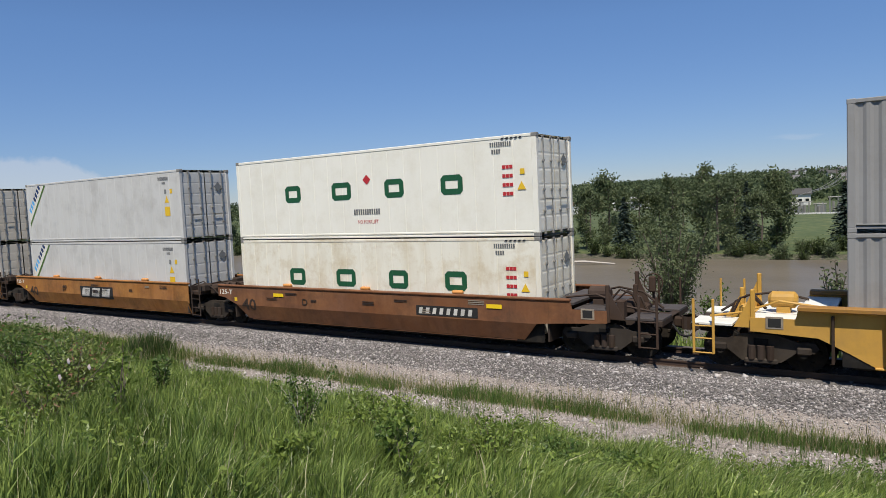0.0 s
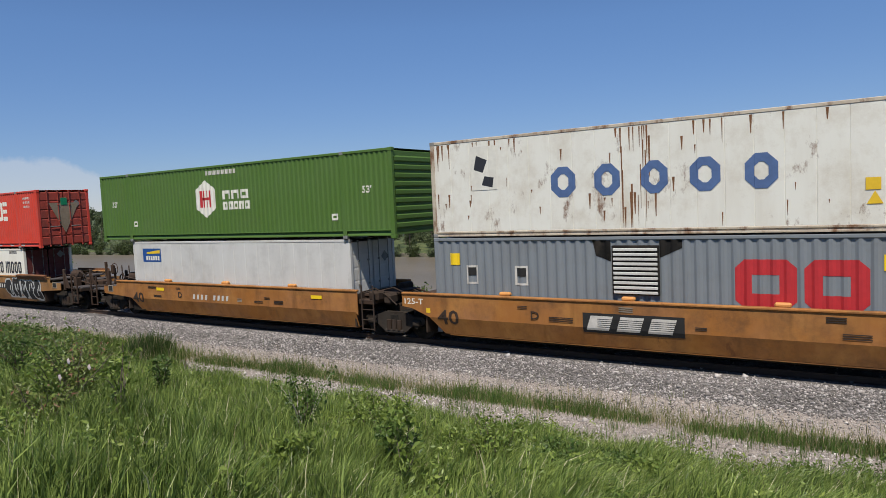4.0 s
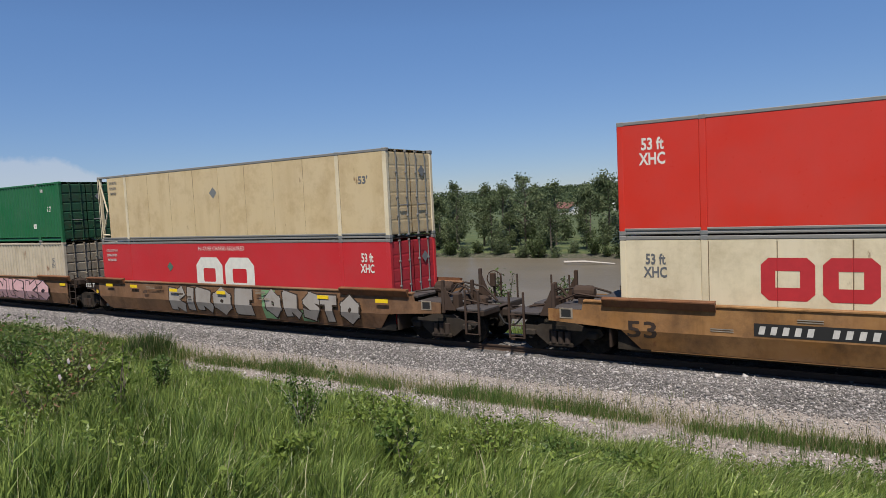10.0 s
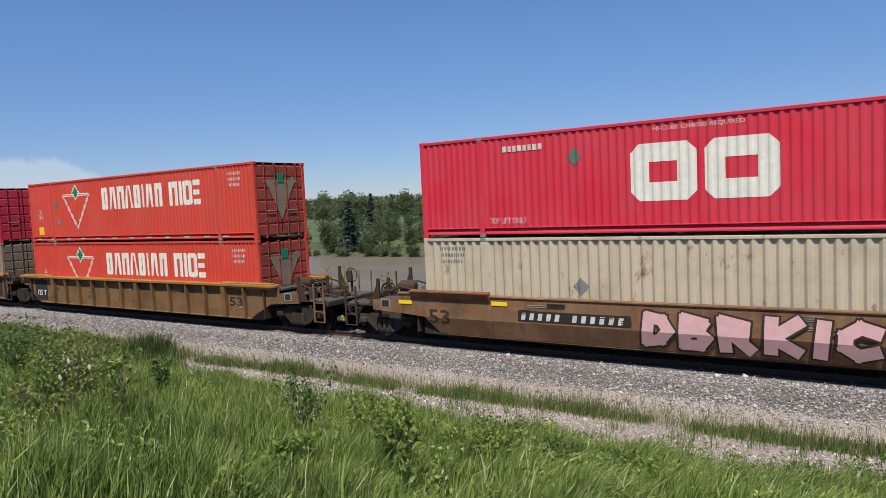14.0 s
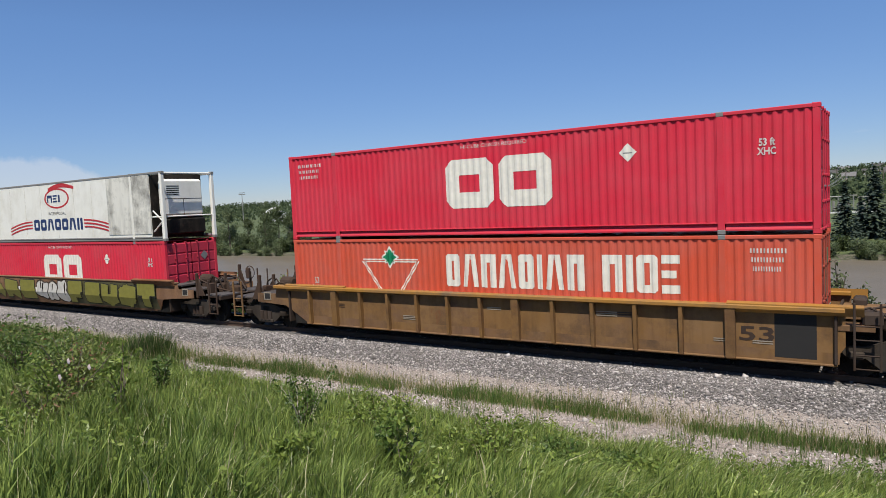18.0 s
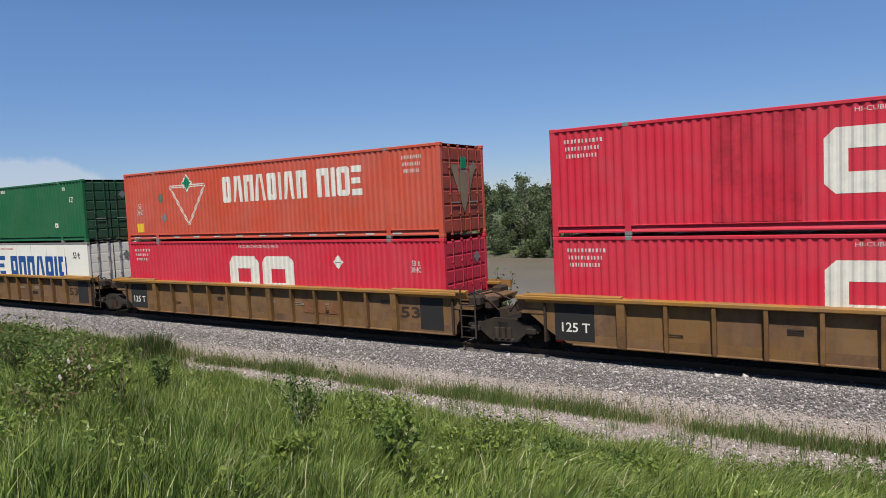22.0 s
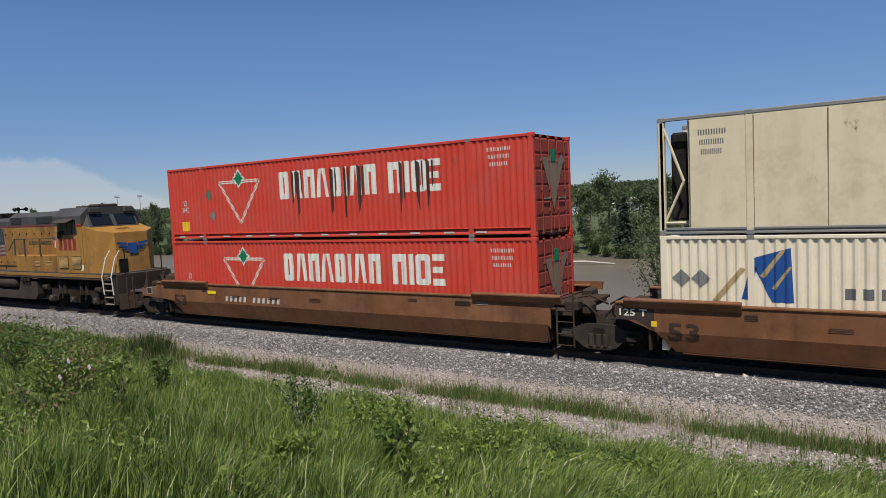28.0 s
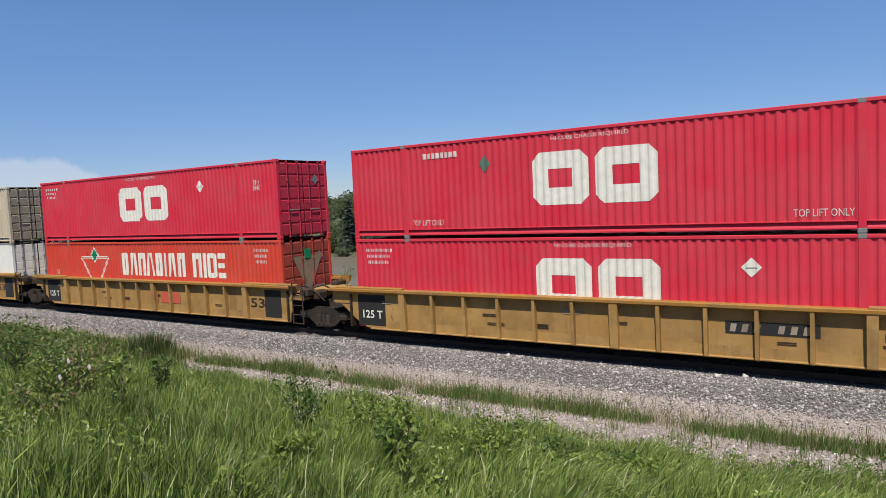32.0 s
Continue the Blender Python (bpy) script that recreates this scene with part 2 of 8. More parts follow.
M = {
    "cp_red": paint("crimson paint", (0.6, 0.02, 0.045), rough=0.6, dirt=0.16, fade=0.16),
    "cp_soot": paint("sooted crimson paint", (0.56, 0.02, 0.043), rough=0.65, dirt=0.9, fade=0.12, dirt_col=(0.17, 0.01, 0.015)),
    "white_sooty": paint("sooted white paint", (0.7, 0.67, 0.58), rough=0.55, dirt=1.0, fade=0.1, dirt_col=(0.07, 0.06, 0.05)),
    "ct_red": paint("brick red paint", (0.6, 0.048, 0.024), dirt=0.22, fade=0.16, rust=0.12),
    "ct_faded": paint("faded red paint", (0.57, 0.078, 0.036), dirt=0.25, fade=0.25, rust=0.2),
    "reefer_red": paint("bright red paint", (0.62, 0.035, 0.018), rough=0.35, dirt=0.08, fade=0.1),
    "emp_green": paint("dark green paint", (0.012, 0.12, 0.04), dirt=0.12, fade=0.12),
    "hub_green": paint("leaf green paint", (0.078, 0.152, 0.026), dirt=0.1, fade=0.08),
    "white": paint("white paint", (0.85, 0.81, 0.7), rough=0.4, dirt=0.22, fade=0.1, dirt_col=(0.42, 0.33, 0.16)),
    "white_stained": paint("yellow-stained white paint", (0.82, 0.77, 0.64), rough=0.45, dirt=0.75, fade=0.1, rust=0.08, dirt_col=(0.48, 0.34, 0.15)),
    "white_dirty": paint("soiled white paint", (0.79, 0.765, 0.68), rough=0.45, dirt=0.3, fade=0.1, dirt_col=(0.3, 0.24, 0.13)),
    "white_rusty": paint("rusting white paint", (0.76, 0.73, 0.64), rough=0.5, dirt=0.45, fade=0.1, rust=0.5, dirt_col=(0.36, 0.25, 0.13)),
    "rust_frame": paint("rust-eaten white frame", (0.55, 0.47, 0.36), rough=0.7, dirt=0.7, fade=0.1, rust=0.95, dirt_col=(0.2, 0.1, 0.05)),
    "ink_slate": plain("faded slate blue lettering", (0.085, 0.145, 0.3), vary=0.4),
    "grey": paint("light grey paint", (0.6, 0.58, 0.54), rough=0.45, dirt=0.3, fade=0.1),
    "warm_grey": paint("warm grey paint", (0.63, 0.565, 0.465), rough=0.45, dirt=0.4, fade=0.1),
    "white_cream": paint("creamy white paint", (0.8, 0.7, 0.52), rough=0.5, dirt=0.3, fade=0.1, dirt_col=(0.4, 0.28, 0.14)),
    "cream": paint("cream panels", (0.72, 0.605, 0.405), rough=0.5, dirt=0.5, rust=0.1, fade=0.15, dirt_col=(0.3, 0.22, 0.1)),
    "tan": paint("tan panels", (0.62, 0.47, 0.26), rough=0.5, dirt=0.6, rust=0.15, fade=0.15, dirt_col=(0.33, 0.2, 0.085)),
    "cp_bright": paint("bright crimson paint", (0.54, 0.024, 0.029), rough=0.5, dirt=0.12, fade=0.1),
    "rust": plain("brown rust", (0.2, 0.085, 0.032), 0.9, 0, 0.6),
    "putty": paint("grey putty paint", (0.52, 0.435, 0.315), rough=0.6, dirt=0.45, fade=0.1, rust=0.45, dirt_col=(0.16, 0.12, 0.07)),
    "putty_brown": paint("browned putty paint", (0.27, 0.205, 0.135), rough=0.7, dirt=0.6, fade=0.1, rust=0.3, dirt_col=(0.12, 0.08, 0.045)),
    "steel_grey": paint("mid grey paint", (0.2, 0.218, 0.232), rough=0.5, dirt=0.25, fade=0.1),
    "grey_neutral": paint("neutral grey paint", (0.28, 0.272, 0.26), rough=0.5, dirt=0.3, fade=0.1),
    "maroon": paint("maroon paint", (0.12, 0.022, 0.018), rough=0.6, dirt=0.25, fade=0.15, rust=0.2),
    "car_orange": paint("rust orange paint", (0.34, 0.13, 0.026), rust=0.2, rough=0.7, dirt=0.8, fade=0.2, dirt_col=(0.07, 0.04, 0.022), blotch=(0.42, 0.19, 0.05)),
    "car_brown": paint("ochre brown paint", (0.3, 0.138, 0.038), rust=0.2, rough=0.7, dirt=0.85, fade=0.25, dirt_col=(0.06, 0.035, 0.02), blotch=(0.38, 0.2, 0.075)),
    "car_rust": paint("rusted brown paint", (0.2, 0.098, 0.044), rust=0.25, rough=0.75, dirt=0.85, fade=0.2, dirt_col=(0.055, 0.034, 0.023), blotch=(0.3, 0.165, 0.085)),
    "car_dark": paint("dark brown paint", (0.185, 0.07, 0.025), rust=0.15, rough=0.7, dirt=0.75, fade=0.2, dirt_col=(0.05, 0.03, 0.02), blotch=(0.25, 0.11, 0.045)),
    "car_panel": paint("browned side panels", (0.2, 0.104, 0.034), rough=0.8, dirt=0.85, fade=0.18, rust=0.2, dirt_col=(0.05, 0.03, 0.022), blotch=(0.15, 0.085, 0.055)),
    "stencil_dark": plain("dark stencil paint", (0.045, 0.026, 0.016), vary=0.5),
    "stencil_faint": plain("worn pale stencil paint", (0.33, 0.27, 0.2), vary=0.8),
    "pad_orange": plain("pale orange pads", (0.62, 0.27, 0.07), vary=0.3),
    "pad_tan": plain("tan lettering", (0.42, 0.31, 0.15), vary=0.3),
    "maroon_dark": paint("dull repainted maroon", (0.075, 0.022, 0.022), rough=0.7, dirt=0.2),
    "car_yellow": paint("soiled yellow paint", (0.235, 0.112, 0.026), rough=0.75, dirt=0.9, fade=0.1, rust=0.15, dirt_col=(0.06, 0.032, 0.016)),
    "car_worn": paint("worn yellow side paint", (0.36, 0.2, 0.056), rough=0.7, dirt=0.55, fade=0.15, rust=0.2, dirt_col=(0.09, 0.05, 0.026), blotch=(0.45, 0.27, 0.09)),
    "car_bright": paint("fresh yellow paint", (0.55, 0.3, 0.05), rough=0.5, dirt=0.35, fade=0.1),
    "end_brown": paint("rusty brown end steel", (0.058, 0.034, 0.022), spec=0.15, rough=0.8, dirt=0.6, fade=0.15, dirt_col=(0.04, 0.028, 0.022)),
    "step_tan": paint("dusty pale steel tread", (0.26, 0.22, 0.18), rough=0.8, dirt=0.5, fade=0.2, dirt_col=(0.1, 0.075, 0.055)),
    "deck_grey": paint("worn grey tread plate", (0.065, 0.054, 0.05), rough=0.75, dirt=0.6, fade=0.2, dirt_col=(0.05, 0.036, 0.03)),
    "grimy": paint("grimy brown steel", (0.045, 0.029, 0.02), spec=0.1, rough=0.8, dirt=0.5, fade=0.2, dirt_col=(0.03, 0.022, 0.018)),
    "dark": paint("oily dark steel", (0.01, 0.009, 0.008), spec=0.08, rough=0.8, dirt=0.4, fade=0.1),
    "truck_brown": paint("oily brown cast steel", (0.024, 0.016, 0.011), spec=0.06, rough=0.85, dirt=0.6, fade=0.2, dirt_col=(0.045, 0.031, 0.022)),
    "truck": paint("dusty cast steel", (0.026, 0.019, 0.014), spec=0.08, rough=0.85, dirt=0.4, fade=0.2),
    "frame_grey": paint("sooted grey tube", (0.1, 0.1, 0.1), rough=0.6, dirt=0.5, fade=0.1),
    "seam_pale": plain("pale seam dirt", (0.5, 0.45, 0.36), 0.85, 0, 0.5),
    "seam_dirt": plain("brown seam dirt", (0.26, 0.19, 0.11), 0.85, 0, 0.6),
    "black": plain("black paint", (0.017, 0.016, 0.015), 0.9),
    "rod": plain("galvanised rods", (0.26, 0.245, 0.22), 0.6, 0.2),
    "rib_ochre": paint("rust-stained ochre ribs", (0.2, 0.1, 0.027), rough=0.8, dirt=0.95, fade=0.15, rust=0.3, dirt_col=(0.05, 0.03, 0.018), blotch=(0.12, 0.06, 0.03)),
    "chord_yellow": paint("worn yellow chord", (0.32, 0.15, 0.022), rough=0.65, dirt=0.8, fade=0.15),
    "loco_worn": paint("grimed yellow paint", (0.31, 0.145, 0.032), rough=0.65, dirt=1.0, fade=0.1, rust=0.12, dirt_col=(0.05, 0.032, 0.018), blotch=(0.42, 0.22, 0.05)),
    "loco_yellow": paint("golden yellow paint", (0.4, 0.19, 0.036), rough=0.55, dirt=0.85, fade=0.12, rust=0.05, dirt_col=(0.1, 0.06, 0.028)),
    # yellow darkened both for soot and for the radiator overhang's shade
    "loco_sooty": paint("yellow paint dark with soot and shade", (0.13, 0.068, 0.024), rough=0.75, dirt=0.95, fade=0.05, dirt_col=(0.03, 0.022, 0.016)),
    "loco_grey": paint("soot grey paint", (0.06, 0.055, 0.05), rough=0.6, dirt=0.4, fade=0.25, dirt_col=(0.03, 0.027, 0.025)),
    "loco_under": paint("dusty grey underframe", (0.06, 0.049, 0.04), spec=0.1, rough=0.85, dirt=0.4, fade=0.2),
    "tank_brown": paint("dusty brown tank steel", (0.06, 0.045, 0.036), spec=0.12, rough=0.75, dirt=0.6, fade=0.12, rust=0.1, dirt_col=(0.03, 0.024, 0.02)),
    "pale_slat": plain("bleached yellow slats", (0.45, 0.28, 0.1), vary=0.3),
    "ink_white": plain("white lettering", (0.76, 0.72, 0.62), vary=0.28),
    "ink_soft": plain("faded white lettering", (0.62, 0.58, 0.52), vary=0.5),
    "ink_black": plain("black lettering", (0.025, 0.025, 0.03)),
    "ink_grey": plain("grey lettering", (0.14, 0.14, 0.14)),
    "ink_green": plain("green lettering", (0.01, 0.09, 0.035)),
    "ink_blue": plain("blue lettering", (0.012, 0.075, 0.27)),
    "ink_navy": plain("navy lettering", (0.014, 0.034, 0.115)),
    "number_red": plain("weathered dark red figures", (0.27, 0.03, 0.02), vary=0.4),
    "ink_red": plain("red lettering", (0.5, 0.025, 0.03)),
    "ink_orange": plain("orange lettering", (0.75, 0.33, 0.02)),
    "ink_teal": plain("teal paint", (0.0, 0.22, 0.09)),
    "ink_sky": plain("pale blue paint", (0.1, 0.4, 0.75)),
    "flag_white": paint("faded white paint", (0.29, 0.26, 0.22), dirt=0.5),
    "flag_red": paint("faded red flag paint", (0.17, 0.026, 0.028), dirt=0.5),
    "flag_blue": paint("faded navy flag paint", (0.02, 0.03, 0.05), dirt=0.4),
    "label_yellow": plain("yellow label", (0.8, 0.5, 0.02)),
    "reflector": plain("yellow reflective tape", (0.9, 0.6, 0.02), 0.35, 0, 0.1),
    "dull_green": plain("faded green placard", (0.09, 0.16, 0.11)),
    "placard": plain("grey placard", (0.2, 0.2, 0.19)),
    "pink": plain("pink spray paint", (0.72, 0.42, 0.42), 0.6, 0, 0.3),
    "silver_dull": paint("weathered silver spray", (0.36, 0.32, 0.28), spec=0.15, rough=0.7, dirt=0.5, fade=0.2, dirt_col=(0.17, 0.12, 0.085)),
    "spray_green": plain("pale green spray paint", (0.2, 0.36, 0.17), 0.7, 0.1, 0.2),
    "silver": plain("silver spray paint", (0.52, 0.51, 0.49), 0.55, 0.1, 0.4),
    "olive_dark": plain("dark olive spray paint", (0.09, 0.08, 0.03), 0.65, 0, 0.5),
    "olive": plain("olive spray paint", (0.22, 0.2, 0.035), 0.6, 0, 0.4),
    "glass": plain("dark window glass", (0.01, 0.014, 0.016), 0.06, 0, 0),
    "rail": plain("rusty rail steel", (0.075, 0.045, 0.03), 0.65, 0.2),
    "tie": paint("weathered sleeper wood", (0.06, 0.038, 0.025), rough=0.9, dirt=0.4, fade=0.2),
    "bark": paint("grey bark", (0.12, 0.095, 0.07), rough=0.9, dirt=0.4, fade=0.2),
    "pale_wood": plain("bleached driftwood", (0.5, 0.45, 0.38), 0.8),
}


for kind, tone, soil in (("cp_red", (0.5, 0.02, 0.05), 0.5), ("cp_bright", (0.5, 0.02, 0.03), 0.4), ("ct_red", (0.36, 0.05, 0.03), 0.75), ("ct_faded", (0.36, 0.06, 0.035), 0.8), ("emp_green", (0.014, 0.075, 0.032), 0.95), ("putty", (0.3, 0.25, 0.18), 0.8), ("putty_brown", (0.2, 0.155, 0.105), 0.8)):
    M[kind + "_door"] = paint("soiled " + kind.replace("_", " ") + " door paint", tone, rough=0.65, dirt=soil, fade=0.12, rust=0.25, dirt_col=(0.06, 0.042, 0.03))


def soot_film(x0, x1):
    """A film of soot, clear at one end and nearly black at the other, in billows."""
    m, nt, b = nodes_of("soot film")
    co, sep = nt.nodes.new("ShaderNodeTexCoord"), nt.nodes.new("ShaderNodeSeparateXYZ")
    nt.links.new(co.outputs["Object"], sep.inputs[0])
    grow = ramp(nt, sep.outputs[0], x0, x1)
    puff = ramp(nt, noise_node(nt, 1.1, 4), 0.3, 0.75, -0.35, 0.35)
    mix, power = nt.nodes.new("ShaderNodeMath"), nt.nodes.new("ShaderNodeMath")
    mix.operation, power.operation, power.inputs[1].default_value, power.use_clamp = "MULTIPLY_ADD", "POWER", 2.2, True
    nt.links.new(grow, mix.inputs[0])
    nt.links.new(puff, mix.inputs[1])
    nt.links.new(grow, mix.inputs[2])
    nt.links.new(mix.outputs[0], power.inputs[0])
    nt.links.new(power.outputs[0], b.inputs["Alpha"])
    b.inputs["Base Color"].default_value, b.inputs["Roughness"].default_value = (0.012, 0.01, 0.009, 1), 0.95
    return m


M["soot_film"] = soot_film(13.9, 15.75)


# ---- mesh building ----
class Geo:
    """Collects points and faces for one mesh."""

    def __init__(self):
        self.v, self.f, self.smooth = [], [], False

    def add(self, pts, faces):
        n = len(self.v)
        self.v += [tuple(p) for p in pts]
        self.f += [tuple(i + n for i in f) for f in faces]
        return self

    def box(self, x0, x1, y0, y1, z0, z1, c=0.012):
        """A box with chamfered edges."""
        lo, hi = (min(x0, x1), min(y0, y1), min(z0, z1)), (max(x0, x1), max(y0, y1), max(z0, z1))
        c = min([c] + [0.3 * (b - a) for a, b in zip(lo, hi)])
        pts, at = [], {}
        for s in [(i, j, k) for i in (0, 1) for j in (0, 1) for k in (0, 1)]:
            for ax in range(3):
                at[s, ax] = len(pts)
                pts.append([(hi[a] if s[a] else lo[a]) + (0 if a == ax else (-c if s[a] else c)) for a in range(3)])
        faces = []
        for ax in range(3):
            u, w = (ax + 1) % 3, (ax + 2) % 3
            for side in (0, 1):
                ring = []
                for du, dw in ((0, 0), (1, 0), (1, 1), (0, 1)):
                    s = [0, 0, 0]
                    s[ax], s[u], s[w] = side, du, dw
                    ring.append(at[tuple(s), ax])
                faces.append(ring if side else ring[::-1])
            for du in (0, 1):
                for dw in (0, 1):
                    s0, s1 = [0, 0, 0], [0, 0, 0]
                    s0[u] = s1[u] = du
                    s0[w] = s1[w] = dw
                    s1[ax] = 1
                    q = [at[tuple(s0), u], at[tuple(s1), u], at[tuple(s1), w], at[tuple(s0), w]]
                    faces.append(q if du != dw else q[::-1])
        for s in [(i, j, k) for i in (0, 1) for j in (0, 1) for k in (0, 1)]:
            q = [at[s, 0], at[s, 1], at[s, 2]]
            faces.append(q if sum(s) % 2 else q[::-1])
        return self.add(pts, faces)

    def prism(self, outline, axis, a, b):
        """An outline of two coordinates drawn out along an axis from a to b."""
        def at(p, d):
            return {"x": (d, p[0], p[1]), "y": (p[0], d, p[1]), "z": (p[0], p[1], d)}[axis]
        n = len(outline)
        pts = [at(p, a) for p in outline] + [at(p, b) for p in outline]
        faces = [tuple(range(n))[::-1], tuple(range(n, 2 * n))] + [(i, (i + 1) % n, n + (i + 1) % n, n + i) for i in range(n)]
        return self.add(pts, faces)

    def tube(self, path, r, n=8, caps=True):
        """A round bar along a path; r may be one radius or one for each point."""
        rs = r if isinstance(r, (list, tuple)) else [r] * len(path)
        pts, faces = [], []
        P = [Vector(p) for p in path]
        for i, p in enumerate(P):
            d = (P[min(i + 1, len(P) - 1)] - P[max(i - 1, 0)]).normalized()
            s = d.cross(Vector((0, 0, 1)) if abs(d.z) < 0.9 else Vector((1, 0, 0))).normalized()
            t = d.cross(s)
            pts += [p + rs[i] * (math.cos(2 * math.pi * k / n) * s + math.sin(2 * math.pi * k / n) * t) for k in range(n)]
        for i in range(len(P) - 1):
            faces += [(i * n + k, i * n + (k + 1) % n, (i + 1) * n + (k + 1) % n, (i + 1) * n + k) for k in range(n)]
        if caps:
            faces += [tuple(range(n))[::-1], tuple((len(P) - 1) * n + k for k in range(n))]
        return self.add(pts, faces)

    def disc(self, x, y, z, r, w, n=20):
        """A wheel-like cylinder with its axle along y."""
        return self.tube([(x, y - w / 2, z), (x, y + w / 2, z)], r, n)


MESHES = {}


def mesh_of(name, geo, key=None):
    """A mesh from a Geo, or from a function that makes one, kept under its key."""
    if key is not None and key in MESHES:
        return MESHES[key]
    g = geo() if callable(geo) else geo
    me = bpy.data.meshes.new(name)
    me.from_pydata(g.v, [], g.f)
    if g.smooth:
        me.polygons.foreach_set("use_smooth", [True] * len(me.polygons))
        me.set_sharp_from_angle(angle=radians(40))
    me.materials.append(None)
    me.update()
    if key is not None:
        MESHES[key] = me
    return me


def part(name, geo, material, parent=None, label="", key=None, at=None):
    """One mesh object, under a thing or under a part."""
    ob = new(name, mesh_of(name, geo, key))
    ob.material_slots[0].link = "OBJECT"
    ob.material_slots[0].material = M[material] if isinstance(material, str) else material
    ob.parent = parent
    if at is not None:
        ob.matrix_basis = at
    return tagged(ob, label)


# ---- flat marks, laid on a surface ----
def clip(poly, axis, lo, hi):
    for bound, sign in ((lo, 1), (hi, -1)):
        out = []
        for i, p in enumerate(poly):
            q = poly[(i + 1) % len(poly)]
            a, b = sign * (p[axis] - bound), sign * (q[axis] - bound)
            if a >= 0:
                out.append(p)
            if a * b < 0:
                s = a / (a - b)
                out.append((p[0] + s * (q[0] - p[0]), p[1] + s * (q[1] - p[1])))
        poly = out
        if len(poly) < 3:
            return []
    return poly


def draped(polys, surface, axis=0, off=0.005, step=0.0):
    """Convex outlines in (along, up), laid on a surface given as rows of (place on the axis, y), each a step above the last."""
    g = Geo()
    for poly in polys:
        off += step
        lo, hi = min(p[axis] for p in poly), max(p[axis] for p in poly)
        for (a, ya), (b, yb) in zip(surface, surface[1:]):
            if b <= lo or a >= hi or b - a < 1e-6:
                continue
            piece = clip(poly, axis, max(a, lo - 1), min(b, hi + 1))
            if piece:
                n = len(g.v)
                g.v += [(p[0], ya + (yb - ya) * (p[axis] - a) / (b - a) - off, p[1]) for p in piece]
                g.f.append(tuple(range(n, n + len(piece))))
    return g


def rect(u0, u1, z0, z1):
    return [(u0, z0), (u1, z0), (u1, z1), (u0, z1)]


def ring(u0, u1, z0, z1, t):
    return [rect(u0, u0 + t, z0, z1), rect(u1 - t, u1, z0, z1), rect(u0 + t, u1 - t, z1 - t, z1), rect(u0 + t, u1 - t, z0, z0 + t)]


def soft_ring(u0, u1, z0, z1, t, c):
    """A ring with cut corners, as convex pieces."""
    o = [(u0 + c, z0), (u1 - c, z0), (u1, z0 + c), (u1, z1 - c), (u1 - c, z1), (u0 + c, z1), (u0, z1 - c), (u0, z0 + c)]
    d = max(0.0, c - t * 0.6)
    i = [(u0 + t + d, z0 + t), (u1 - t - d, z0 + t), (u1 - t, z0 + t + d), (u1 - t, z1 - t - d), (u1 - t - d, z1 - t), (u0 + t + d, z1 - t), (u0 + t, z1 - t - d), (u0 + t, z0 + t + d)]
    return [[o[k], o[(k + 1) % 8], i[(k + 1) % 8], i[k]] for k in range(8)]


def diamond(u, z, r, s=None):
    s = s or r
    return [[(u - r, z), (u, z - s), (u + r, z), (u, z + s)]]


def bars(u0, u1, z0, z1, n, fill=0.72):
    """A word that cannot be read, or a name: a bar for each sign."""
    w = (u1 - u0) / n
    return [rect(u0 + i * w, u0 + (i + fill) * w, z0, z1) for i in range(n)]


SHAPES = {"o": 1.0, "a": 1.1, "n": 1.0, "i": 0.34, "z": 0.85, "_": 0.45, "w": 1.3}


def name_blocks(u0, u1, z0, z1, plan, t, c=0.0):
    """A trade name as plain shapes, one for each sign: o open block, a wedge, n pair of bars, i bar, z stacked bars, _ gap."""
    total, u, out = sum(SHAPES[w] for w in plan) + 0.18 * (len(plan) - 1), u0, []
    k = (u1 - u0) / total
    for w in plan:
        a = SHAPES[w] * k
        b = min(t, a * 0.42)
        if w in "ow":
            out += soft_ring(u, u + a, z0, z1, b, max(c, 0.001))
        elif w == "a":
            m = 0.2 * a
            b = min(b, (a - 2 * m) / 2 - 0.01)
            out += [[(u, z0), (u + b, z0), (u + m + b, z1), (u + m, z1)], [(u + a - b, z0), (u + a, z0), (u + a - m, z1), (u + a - m - b, z1)], rect(u + m + b, u + a - m - b, z1 - b, z1)]
        elif w == "n":
            out += [rect(u, u + b, z0, z1), rect(u + a - b, u + a, z0, z1), rect(u + b, u + a - b, z1 - b * 1.2, z1)]
        elif w == "z":
            h = (z1 - z0) / 5
            out += [rect(u, u + a, z0, z0 + 1.1 * h), rect(u, u + a * 0.8, z0 + 2 * h, z0 + 3 * h), rect(u, u + a, z1 - 1.1 * h, z1)]
        elif w == "i":
            out.append(rect(u, u + a, z0, z1))
        u += a + 0.18 * k
    return out


TEXTS = {}


